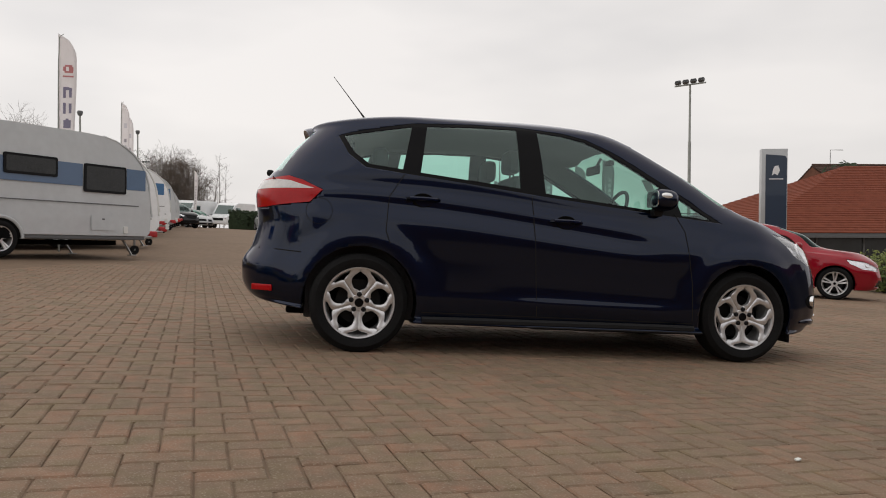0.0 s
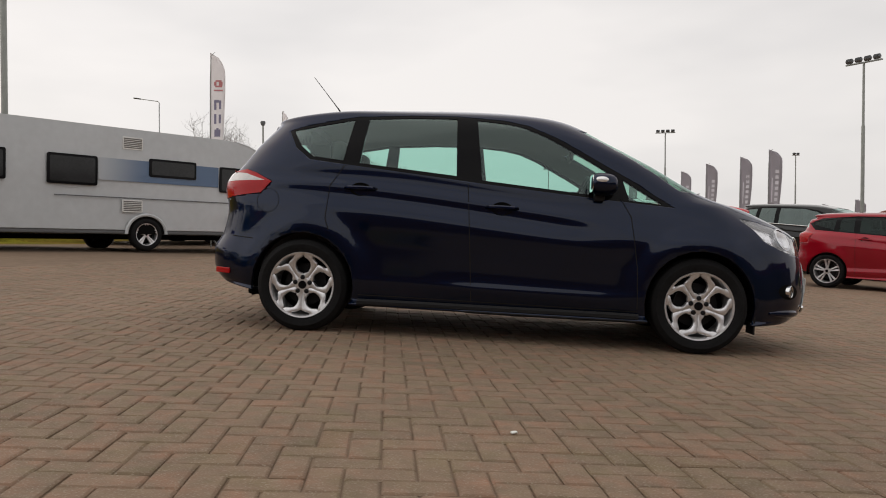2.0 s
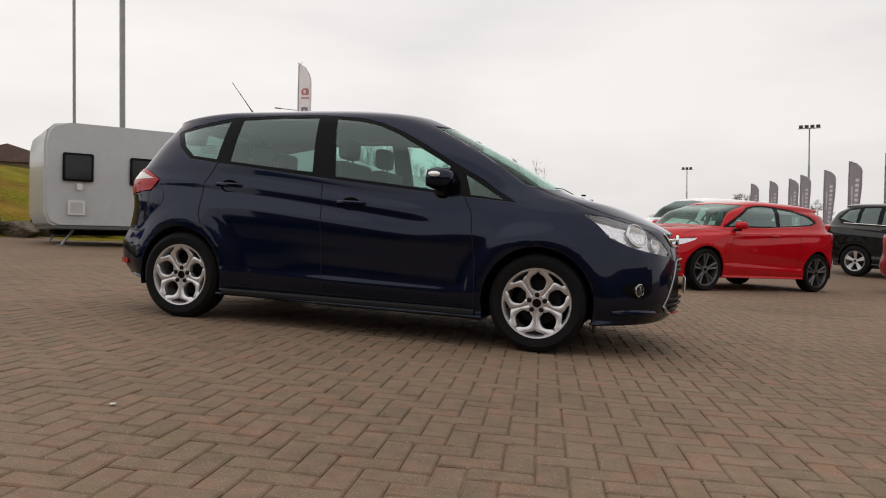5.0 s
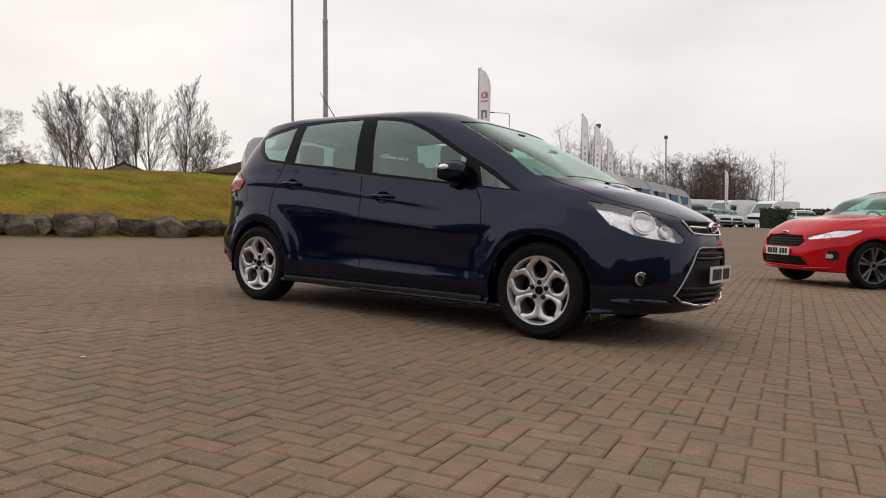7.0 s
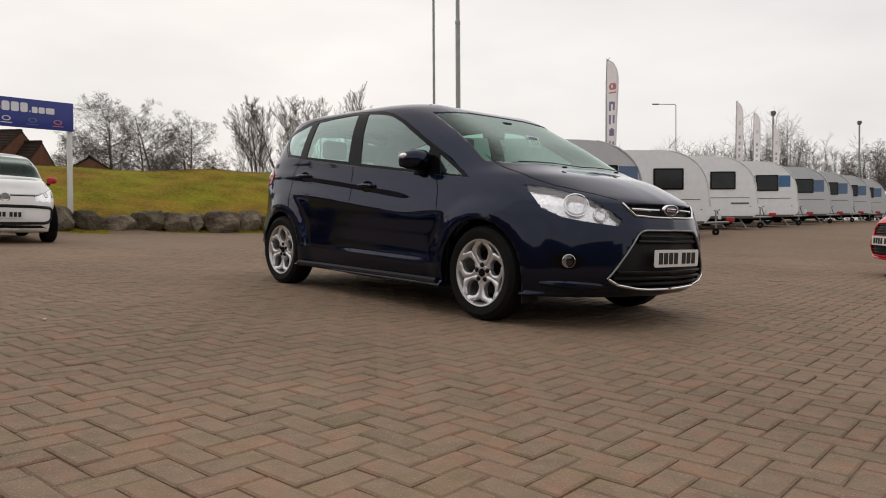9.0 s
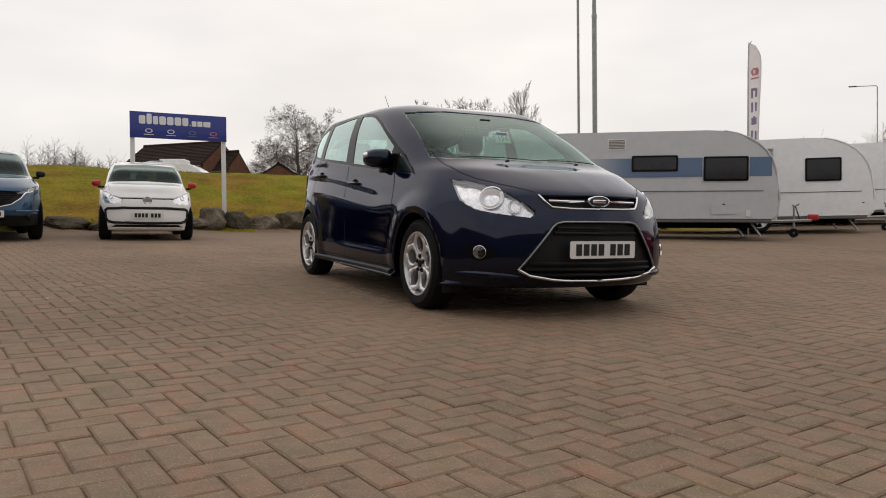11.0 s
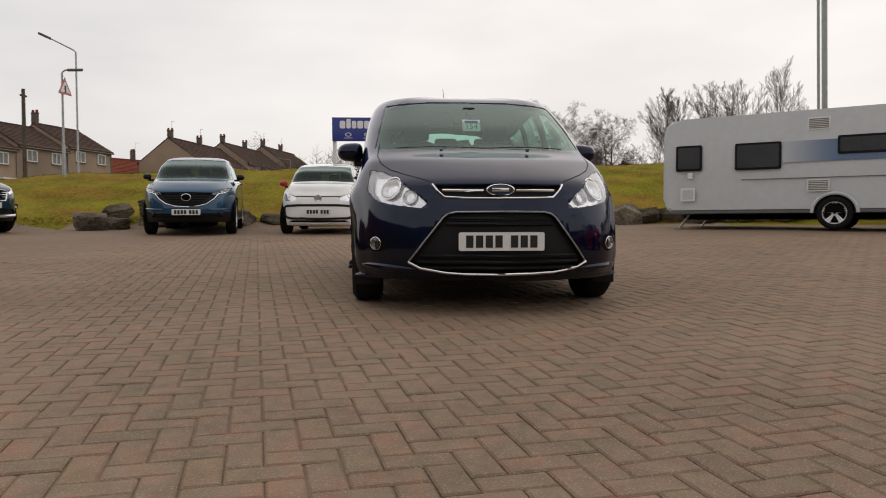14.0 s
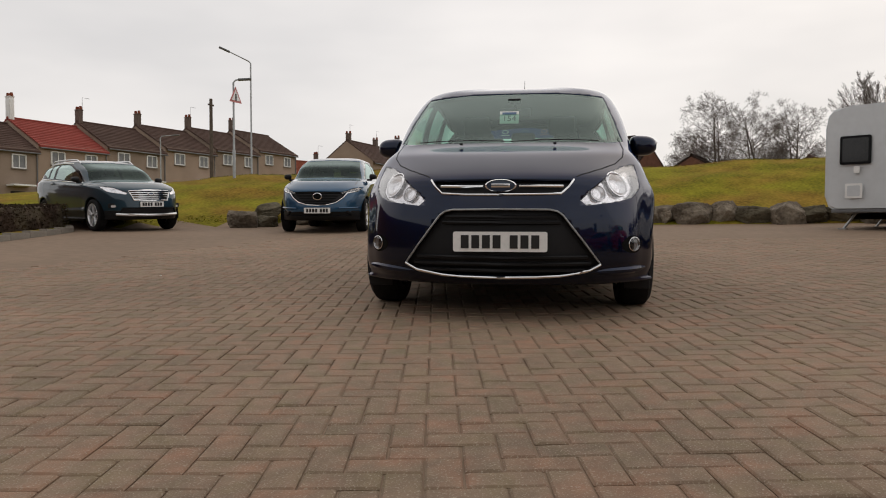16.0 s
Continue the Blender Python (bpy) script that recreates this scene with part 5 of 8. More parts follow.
def nose_point(tree, y, z, lift=0.0):
    loc, nor, _, _ = tree.ray_cast(Vector((4.0, y + 0.0007, z)), Vector((-1, 0, 0)))
    return Vector((loc.x + lift, y, z)) if loc else Vector((2.0, y, z))


def nose_line(car, tree, name, pts, r, mat, label="", mirrored=True, lift=0.003, n=6):
    """A strip of trim laid over the nose, given for y >= 0 from the middle outwards and mirrored."""
    line = along(pts, n)
    if mirrored:
        line = [(-y, z) for y, z in line[::-1]][:-1] + line
    return part(name, tube([nose_point(tree, y, z, lift) for y, z in line], r, 6), mat, car, label)


def emblem(car, tree, z, ry, rz, mat=None):
    """A plain oval emblem."""
    p = nose_point(tree, 0, z, 0.004)
    ring = revolve([(1.0, -0.02), (1.0, 0.012), (0.84, 0.014), (0.80, 0.004)], n=26, axis="X")
    disc = revolve([(0.82, 0.004), (0.0, 0.008)], n=26, axis="X")
    for b in (ring, disc):
        for v in b.verts:
            v.co.y *= ry
            v.co.z *= rz
    e = part("badge", ring, M_CHROME, car, "chrome-ringed badge", m=pose(p.x, 0, p.z))
    part("badge_face", disc, mat or M_GREYLINE, e)


def fog_recess(car, tree, y, z, w, h, lamp=True, mat=None):
    for s in (-1, 1):
        c = nose_point(tree, s * y, z, 0.0)
        turn = 34 * s
        rec = part("fog_lamp", slab(rounded(w, h, h * 0.35, 4), 0.014, "YZ", -0.006), mat or M_TRIM, car, "fog lamp in a dark recess", m=pose(c.x, c.y, c.z, 0, 0, turn))
        if lamp:
            part("lens", slab(rounded(w * 0.55, h * 0.45, h * 0.2, 4, s * -0.01, -h * 0.12), 0.008, "YZ", 0.008), M_REFLECTOR, rec)


def roof_rails(car, tree, y, x0, x1, mat):
    for s in (-1, 1):
        pts = []
        for k in range(9):
            x = x0 + (x1 - x0) * k / 8
            loc, nor, _, _ = tree.ray_cast(Vector((x, s * y, 3)), Vector((0, 0, -1)))
            pts.append(Vector((x, s * y, loc.z + (0.045 if 0 < k < 8 else 0.0))))
        part("roof_rail", tube(pts, 0.018, 8), mat, car, "silver roof rail")


SMALL = "parked cars on the lot"
fiesta_spec = hatch(4.04, 1.735, 1.445, 2.493, 0.83, 1.05, 0.98, 0.74, 0.93, 1.03, 0.42, -1.66, 0.318, 0.235, spokes="ten", alloy=M_ALLOY_DARK, handles=[(-0.15, 0.86)], group=SMALL, side_glass=M_GLASS, screen_glass=M_SCREEN,
                    dlo=[(-1.32, 1.13), (-1.15, 1.24), (-0.8, 1.315), (-0.2, 1.345), (0.05, 1.335), (0.25, 1.29), (0.82, 0.965), (-0.1, 0.995), (-1.15, 1.075)],
                    panes=[[(-1.24, 1.135), (-1.1, 1.215), (-0.78, 1.285), (-0.45, 1.315), (-0.40, 1.03), (-1.12, 1.095)], [(-0.32, 1.025), (-0.36, 1.32), (-0.2, 1.325), (0.05, 1.315), (0.22, 1.275), (0.70, 0.99)]],
                    head=slim_lamp(2.077, 0.8675, 0.755, 0.035, 0.135),
                    grilles=[[(-0.43, 0.585), (-0.37, 0.675), (0.0, 0.690), (0.0, 0.520), (-0.36, 0.522)], [(-0.50, 0.285), (-0.42, 0.395), (0.0, 0.40), (0.0, 0.265), (-0.44, 0.265)]])
micra_spec = hatch(3.99, 1.743, 1.455, 2.525, 0.80, 1.02, 0.99, 0.76, 0.93, 1.06, 0.36, -1.66, 0.312, 0.222, spokes="ten", group=SMALL)
up_spec = hatch(3.60, 1.645, 1.50, 2.42, 0.585, 1.06, 1.06, 0.85, 0.96, 1.05, 0.50, -1.62, 0.295, 0.195, zb=0.17, spokes=5, mirror_mat=M_REDPART, group=SMALL, head=[(0.372, 0.875), (0.52, 0.862), (0.70, 0.81), (0.92, 0.745), (0.91, 0.665), (0.56, 0.655), (0.40, 0.735)],
                grilles=[[(-0.60, 0.235), (-0.52, 0.285), (0.0, 0.29), (0.0, 0.225)], [(-0.46, 0.742), (-0.46, 0.766), (0.0, 0.768), (0.0, 0.740)]], grille_mats=[M_TRIM, M_TRIM])
cx_spec = hatch(4.50, 1.80, 1.63, 2.70, 0.93, 1.12, 1.12, 0.89, 1.09, 1.15, 0.42, -1.86, 0.355, 0.235, zb=0.25, spokes=5, cladding=0.43, group=SMALL, lamp_inner=M_TRIM, mirror_mat=M_TRIM,
                head=slim_lamp(2.28, 0.90, 0.895, 0.02, 0.115),
                grilles=[[(-0.56, 0.820), (-0.50, 0.715), (-0.36, 0.615), (-0.2, 0.575), (0.0, 0.56), (0.0, 0.835)], [(-0.66, 0.35), (-0.58, 0.42), (0.0, 0.43), (0.0, 0.34)]])
kuga_spec = hatch(4.53, 1.84, 1.61, 2.69, 0.90, 1.10, 1.10, 0.93, 1.05, 1.17, 0.32, -1.74, 0.350, 0.245, zb=0.25, spokes="ten", cladding=0.43, group=SMALL, side_glass=M_GLASS, mirror_mat=M_TRIM,
                  head=slim_lamp(2.245, 0.92, 0.935, 0.035, 0.15),
                  grilles=[[(-0.46, 0.87), (-0.38, 0.66), (0.0, 0.65), (0.0, 0.885)], [(-0.66, 0.36), (-0.58, 0.50), (0.0, 0.51), (0.0, 0.35)]])
suv_spec = hatch(4.60, 1.86, 1.68, 2.71, 0.88, 1.10, 1.12, 0.94, 1.08, 1.16, 0.40, -1.90, 0.350, 0.225, zb=0.28, spokes=5, side_glass=M_DARKGLASS, group=SMALL)


def nose_plate(car, spec, z):
    xf = spec["low"][3][1]
    return plate_bars(car, pose(xf + 0.012, 0, z))


fiesta, fiesta_tree = make_car("hatchback", "bright red three-door hatchback with dark alloys", stand(2.35, 13.55, 233.5), fiesta_spec, M_RED)
nose_plate(fiesta, fiesta_spec, 0.455)
fog_recess(fiesta, fiesta_tree, 0.68, 0.43, 0.24, 0.12)
for z, half in ((0.555, 0.34), (0.590, 0.38), (0.625, 0.37), (0.660, 0.35), (0.31, 0.44), (0.35, 0.42)):
    nose_line(fiesta, fiesta_tree, "grille_bar", [(0.0, z), (half * 0.5, z), (half, z - 0.004)], 0.007, M_TRIM, lift=-0.022, n=3)
nose_line(fiesta, fiesta_tree, "splitter", [(0.0, 0.232), (0.4, 0.236), (0.68, 0.262)], 0.014, M_RED, lift=0.012)
emblem(fiesta, fiesta_tree, 0.715, 0.055, 0.022, M_TOTEM)
micra, micra_tree = make_car("hatchback", "deep red five-door hatchback on two-tone alloys", stand(6.68, 15.25, -28), micra_spec, M_CRIMSON)
up, up_tree = make_car("city_car", "small white city car with red door mirrors", stand(-8.85, 2.30, 7), up_spec, M_WHITE_CAR)
nose_plate(up, up_spec, 0.455)
nose_line(up, up_tree, "grille_surround", [(0.0, 0.585), (0.40, 0.582), (0.64, 0.570), (0.685, 0.545), (0.675, 0.40), (0.64, 0.345), (0.56, 0.325), (0.0, 0.318)], 0.026, M_TRIM, "thick black outline", lift=-0.002, n=5)
emblem(up, up_tree, 0.722, 0.074, 0.074, M_GALV)
cx5, cx_tree = make_car("suv", "blue family SUV with a dark mesh grille", stand(-8.50, -0.50, 17), cx_spec, M_BLUE_CAR)
nose_plate(cx5, cx_spec, 0.455)
nose_line(cx5, cx_tree, "grille_wing", [(0.0, 0.557), (0.2, 0.568), (0.37, 0.612), (0.50, 0.705), (0.575, 0.800), (0.70, 0.828)], 0.010, M_CHROME, "chrome wing under the grille")
for k in range(7):
    z = 0.60 + 0.032 * k
    nose_line(cx5, cx_tree, "grille_bar", [(0.0, z), (0.15, z), (0.26 + 0.035 * k, z)], 0.005, M_DARK, lift=-0.024, n=3)
emblem(cx5, cx_tree, 0.735, 0.092, 0.072, M_DARK)
for s in (-1, 1):
    part("bumper_blade", tube([nose_point(cx_tree, s * y, 0.50 + 0.02 * (y - 0.4), 0.004) for y in (0.42, 0.52, 0.62, 0.72, 0.78)], 0.020, 6), M_BLUE_CAR, cx5)
kuga, kuga_tree = make_car("suv", "slate blue SUV with silver roof rails", stand(-7.25, -5.85, 66), kuga_spec, M_SLATE_CAR)
nose_plate(kuga, kuga_spec, 0.58)
for z, half in ((0.69, 0.37), (0.735, 0.39), (0.78, 0.41), (0.825, 0.43), (0.868, 0.44)):
    nose_line(kuga, kuga_tree, "grille_bar", [(0.0, z), (half * 0.5, z), (half, z - 0.004)], 0.012, M_CHROME, lift=-0.006, n=3)
nose_line(kuga, kuga_tree, "grille_trim", [(0.0, 0.655), (0.37, 0.665), (0.45, 0.86), (0.0, 0.892)], 0.012, M_CHROME, "bright grille surround")
nose_line(kuga, kuga_tree, "skid_plate", [(0.0, 0.352), (0.4, 0.356), (0.66, 0.37)], 0.030, M_ALLOY, "silver skid plate")
fog_recess(kuga, kuga_tree, 0.70, 0.55, 0.22, 0.10)
emblem(kuga, kuga_tree, 0.80, 0.075, 0.03, M_TOTEM)
roof_rails(kuga, kuga_tree, 0.60, 0.15, -1.55, M_ALLOY)
black_suv, black_tree = make_car("suv", "black SUV with bright window trim", stand(6.2, 19.6, -32), suv_spec, M_BLACK_CAR)


def window_trim(car, tree, pts, r):
    for s in (-1, 1):
        line = []
        for x, z in along(pts, 6):
            loc, nor, _, _ = tree.ray_cast(Vector((x, s * 2, z)), Vector((0, -s, 0)))
            line.append(Vector((x, loc.y + s * 0.004, z)))
        part("window_trim", tube(line, r, 6), M_CHROME, car, "bright window trim")


window_trim(black_suv, black_tree, [(-1.72, 1.19), (-1.0, 1.175), (0.0, 1.14), (0.72, 1.105)], 0.010)
window_trim(kuga, kuga_tree, [(-1.68, 1.17), (-1.0, 1.135), (0.0, 1.085), (0.70, 1.048)], 0.009)
window_trim(kuga, kuga_tree, [(-1.55, 1.45), (-1.1, 1.51), (-0.5, 1.515), (-0.1, 1.50)], 0.008)
white_suv, white_tree = make_car("suv", "white SUV nose-on behind the red hatchback", stand(1.0, 21.0, 234), suv_spec, M_WHITE_CAR)

# ---- caravans ----
def caravan(m, label, skin, length, axle, windows, stripe, height=2.12, detail=True, nose=1.45, nose_bend=2.25):
    """A touring caravan: x forwards with its axle at 0, right side at y = -1.15."""
    c = thing("caravan", label, "caravan", m, "caravans in a row")
    xr, xf, z0, z1 = -axle, length - axle, 0.36, 0.36 + height
    prof = [(xr + 0.24, z0), (xf - 0.12, z0), (xf, z0 + 0.12), (xf + 0.02, z0 + 0.45), (xf - 0.04, z0 + 0.85)]
    for k in range(1, 9):
        a = math.pi / 2 * k / 8
        prof.append((xf - 0.04 - nose * (1 - max(0.0, math.cos(a)) ** (2 / nose_bend)), z0 + 0.85 + (height - 0.85) * math.sin(a) ** (2 / nose_bend)))
    prof += [(xr + 0.45, z1 - 0.01), (xr + 0.16, z1 - 0.05), (xr + 0.05, z1 - 0.16), (xr, z1 - 0.4), (xr, z0 + 0.30), (xr + 0.08, z0 + 0.08)]
    b = slab(prof, 2.30, "XZ", -1.15)
    bmesh.ops.bevel(b, geom=[e for e in b.edges if abs(e.verts[0].co.y - e.verts[1].co.y) < 0.01], offset=0.05, segments=3, affect="EDGES")
    # the rear end is rounded in plan
    for v in b.verts:
        k = smooth_step(0.35, 0.0, v.co.x - xr)
        v.co.y *= 1 - 0.06 * k * k
    part("body", b, skin, c, "", 30)
    # dark moulding along the front edges
    for y in (-1.135, 1.135):
        pts = [(x, y, z) for x, z in prof[3:12]]
        part("edge_moulding", tube(pts, 0.022, 6), M_WHITE if skin is M_CARAVAN_W else M_CARAVAN, c)
    part("front_window", front_pane(prof, 0.62), M_PANE, c)
    for s0, s1, za, zb in windows:
        w, h = s1 - s0, zb - za
        for sy in (-1, 1):
            f = slab(rounded(w, h, 0.035, 4, xr + (s0 + s1) / 2, (za + zb) / 2), 0.028, "XZ", -0.014)
            bmesh.ops.translate(f, vec=(0, sy * 1.157, 0), verts=f.verts)
            win = part("window_frame", f, M_GLOSSBLACK, c)
            pz = slab(rounded(w - 0.09, h - 0.09, 0.03, 4, xr + (s0 + s1) / 2, (za + zb) / 2), 0.006, "XZ", -0.003)
            bmesh.ops.translate(pz, vec=(0, sy * 1.174, 0), verts=pz.verts)
            part("pane", pz, M_WINDOWPANE, win)
    for s0, s1, za, zb, mat in stripe:
        st = slab(rounded(s1 - s0, zb - za, 0.012, 2, xr + (s0 + s1) / 2, (za + zb) / 2), 0.003, "XZ", -1.154)
        part("decal", st, mat, c)
    part("pinstripe", box((length * 0.70, 0.004, 0.020), (xr + length * 0.60, -1.153, z0 + 0.66)), M_GREYLINE, c)
    part("skirt_rail", box((length - 0.3, 2.26, 0.07), ((xr + xf) / 2, 0, z0 + 0.005), 0.02), M_GREYLINE, c)
    part("chassis", box((length - 0.6, 0.9, 0.10), ((xr + xf) / 2, 0, z0 - 0.09), 0.01), M_DARK, c)
    # wheel arches and wheels
    for s in (-1, 1):
        arch = bmesh.new()
        rows = []
        for k in range(17):
            a = math.pi * k / 16
            row = []
            for rr, yy in ((0.345, 1.150), (0.355, 1.172), (0.385, 1.178), (0.405, 1.162), (0.41, 1.15)):
                row.append(arch.verts.new((rr * math.cos(a) * 1.06, s * yy, 0.33 + rr * math.sin(a))))
            rows.append(row)
        for p, q in zip(rows, rows[1:]):
            for k in range(4):
                arch.faces.new((p[k], p[k + 1], q[k + 1], q[k]))
        part("wheel_arch", arch, M_WHITE if skin is M_CARAVAN_W else skin, c)
        dark = bmesh.new()
        disc = [dark.verts.new((0.352 * 1.04 * math.cos(math.pi * k / 14), s * 1.1545, 0.33 + 0.352 * math.sin(math.pi * k / 14))) for k in range(15)]
        dark.faces.new(disc)
        part("arch_shadow_panel", dark, M_DARK, c)
        make_wheel(c, 0.0, s * 1.08, 0.325, 0.215, 5, 0.185)
    # drawbar, hitch, jockey wheel, steadies
    hb = tube([(xf - 0.3, -0.55, 0.36), (xf + 0.95, -0.03, 0.40)], 0.035, 6)
    hb = tube([(xf - 0.3, 0.55, 0.36), (xf + 0.95, 0.03, 0.40)], 0.035, 6, hb)
    part("drawbar", hb, M_GALV, c)
    part("hitch_cover", box((0.24, 0.12, 0.14), (xf + 1.0, 0, 0.47), 0.045, 3), M_REDPART, c, "red hitch cover")
    part("handbrake", tube([(xf + 0.72, 0, 0.42), (xf + 0.62, 0, 0.72), (xf + 0.70, 0, 0.78)], 0.014, 6), M_TRIM, c)
    jw = tube([(xf + 0.62, 0.12, 0.10), (xf + 0.62, 0.12, 0.75), (xf + 0.62, 0.22, 0.75)], 0.024, 8)
    part("jockey_stand", jw, M_GALV, c)
    tw = revolve([(0.03, -0.03), (0.10, -0.03), (0.11, 0.0), (0.10, 0.03), (0.03, 0.03)], n=18)
    part("jockey_wheel", tw, M_TYRE, c, m=pose(xf + 0.62, 0.12, 0.11))
    for sx in (xr + 0.55, xf - 0.55):
        for s in (-1, 1):
            st = tube([(sx, s * 0.95, z0 - 0.02), (sx + (0.22 if sx > 0 else -0.22), s * 0.95, 0.03)], 0.025, 4)
            st = box((0.14, 0.12, 0.02), (sx + (0.24 if sx > 0 else -0.24), s * 0.95, 0.02), 0, 1, st)
            part("corner_steady", st, M_GALV, c)
    if detail:
        for za in (0.36 + 1.72, 0.36 + 0.51):
            fr = slab(rounded(0.40, 0.24, 0.02, 2, xr + 3.05, za), 0.014, "XZ", -1.163)
            v = part("vent", fr, M_WHITE, c, "white louvred vent")
            for k in range(6):
                part("slat", box((0.35, 0.014, 0.018), (xr + 3.05, -1.163, za - 0.085 + k * 0.034), 0, 1, None, (28, 0, 0)), M_GALV, v)
        hatch_ = slab(rounded(0.30, 0.28, 0.02, 2, xr + 0.55, 0.36 + 0.38), 0.014, "XZ", -1.163)
        part("service_hatch", hatch_, M_WHITE, c)
        part("hatch_panel", slab(rounded(0.22, 0.20, 0.015, 2, xr + 0.55, 0.36 + 0.38), 0.006, "XZ", -1.168), skin, c)
        part("socket_box", slab(rounded(0.10, 0.13, 0.015, 2, xr + 0.60, 0.36 + 0.78), 0.03, "XZ", -1.175), M_WHITE, c)
        part("gas_locker_flap", slab(rounded(0.52, 0.28, 0.03, 3, xr + 5.35, 0.36 + 0.29), 0.006, "XZ", -1.157), M_CARAVAN_W if skin is M_CARAVAN_W else M_CARAVAN, c)
        part("flap_latch", box((0.05, 0.02, 0.02), (xr + 5.35, -1.162, 0.36 + 0.37), 0.004), M_TRIM, c)
        part("mains_inlet", slab(rounded(0.09, 0.14, 0.015, 2, xr + 5.86, 0.36 + 0.17), 0.03, "XZ", -1.175), M_WHITE, c)
    return c


def front_pane(prof, half):
    """The dark window across a caravan's front, laid on its curve."""
    b = bmesh.new()
    pts = [Vector((x, 0, z)) for x, z in prof[4:9]]
    prev = None
    for i, p in enumerate(pts):
        t = pts[min(i + 1, len(pts) - 1)] - pts[max(i - 1, 0)]
        n = Vector((t.z, 0, -t.x)).normalized()
        q = p + n * 0.012
        pair = (b.verts.new((q.x, -half, q.z)), b.verts.new((q.x, half, q.z)))
        if prev:
            b.faces.new((prev[0], pair[0], pair[1], prev[1]))
        prev = pair
    return b


def level_stand(x, y, heading, nose_down=0.0):
    return pose(x, y, lot_z(x, y), 0, 0, heading) @ pose(0, 0, 0, 0, nose_down, 0)


GREY_WINDOWS = [(0.30, 0.84, 1.24, 1.78), (1.50, 2.38, 1.22, 1.77), (3.38, 4.38, 1.46, 1.82), (4.92, 5.86, 1.24, 1.78)]
GREY_STRIPE = [(2.40, 4.90, 1.34, 1.76, M_DECAL_FADE), (5.88, 6.34, 1.34, 1.76, M_DECAL)]
caravan(level_stand(-8.60, 13.12, 62.0, 0.9), "long silver-grey caravan with a blue stripe and dark windows", M_CARAVAN, 6.50, 3.34, GREY_WINDOWS, GREY_STRIPE, 2.00)
WHITE_WINDOWS = [(0.7, 1.5, 1.32, 1.88), (2.5, 3.2, 1.45, 1.88), (4.0, 4.85, 1.30, 1.90)]
for wx, wy, lab, skin, deco in (
        (-8.2, 18.6, "white caravan with dark windows and a red hitch cover", M_CARAVAN_W, []),
        (-10.0, 23.3, "white caravan with a grey swoosh", M_CARAVAN_W, [(4.7, 5.3, 0.80, 0.86, M_GREYLINE)]),
        (-11.1, 27.3, "white caravan with bright blue flashes beside its window", M_CARAVAN_W, [(3.7, 3.98, 1.45, 1.88, M_DECAL_BRIGHT), (4.87, 5.3, 1.45, 1.88, M_DECAL_BRIGHT)]),
        (-12.6, 32.0, "silver-grey caravan with a blue band", M_CARAVAN, [(4.87, 5.3, 1.35, 1.85, M_DECAL)]),
        (-14.3, 36.8, "silver-grey caravan with a blue band", M_CARAVAN, [(4.87, 5.3, 1.35, 1.85, M_DECAL)]),
        (-15.8, 41.2, "silver-grey caravan with dark windows", M_CARAVAN, [(4.87, 5.3, 1.35, 1.85, M_DECAL)]),
        (-17.3, 45.6, "silver-grey caravan with dark windows", M_CARAVAN, [(4.87, 5.3, 1.35, 1.85, M_DECAL)])):
    hd = 58.0
    f = Vector((math.cos(radians(hd)), math.sin(radians(hd))))
    r_ = Vector((f.y, -f.x))
    base = Vector((wx, wy)) - f * (4.42 - 2.9) - r_ * 1.15
    caravan(level_stand(base.x, base.y, hd), lab, skin, 5.6, 2.9, WHITE_WINDOWS, deco, 2.06, wy < 28)

# ---- flags, masts, lamps, signs ----
def feather_flag(x, y, top, width, cloth, prints, lean=0.0, turn=0.0, label="", base=None, group="feather flags"):
    """A feather flag on a thin bent pole; prints: (low, high, side width share, material) bars along its height."""
    z0 = (lot_z(x, y) if base is None else base)
    h = top - z0
    t = thing("feather_flag", label, "flag", pose(x, y, z0, 0, 0, turn), group)
    part("pole", tube([(0, 0, 0), (0, 0, h * 0.5), (0.01, 0, h * 0.86), (0.10 * width, 0, h * 0.985), (0.35 * width, 0, h * 1.0)], [0.022, 0.018, 0.012, 0.009, 0.007], 6), M_POLE, t)
    lo = h * 0.30

    def edge(u):
        out = width * (0.62 + 0.38 * math.sin(min(1, u * 1.25) * math.pi / 2)) * (1 if u < 0.86 else math.sqrt(max(0.0, 1 - ((u - 0.86) / 0.14) ** 2)) * 0.72 + 0.28 * (1 - (u - 0.86) / 0.14))
        return out

    def wave(u, v):
        return 0.05 * width * math.sin(u * 9 + v * 3 + x) * v
    b = bmesh.new()
    prev = None
    for i in range(25):
        u = i / 24
        z = lo + (h - lo) * u
        row = [b.verts.new((0.012 + edge(u) * v, wave(u, v), z)) for v in (0, 0.25, 0.5, 0.75, 1.0)]
        if prev:
            for k in range(4):
                b.faces.new((prev[k], prev[k + 1], row[k + 1], row[k]))
        prev = row
    cl = part("cloth", b, cloth, t)
    md = cl.modifiers.new("thickness", "SOLIDIFY")
    md.thickness = 0.004
    for a, c, v0, v1, mat in prints:
        for off in (-0.006, 0.006):
            pb = bmesh.new()
            prev = None
            for i in range(5):
                u = a + (c - a) * i / 4
                z = lo + (h - lo) * u
                row = [pb.verts.new((0.012 + edge(u) * v, wave(u, v) + off, z)) for v in (v0, (v0 + v1) / 2, v1)]
                if prev:
                    for k in range(2):
                        pb.faces.new((prev[k], prev[k + 1], row[k + 1], row[k]))
                prev = row
            part("print", pb, mat, cl)
    return t


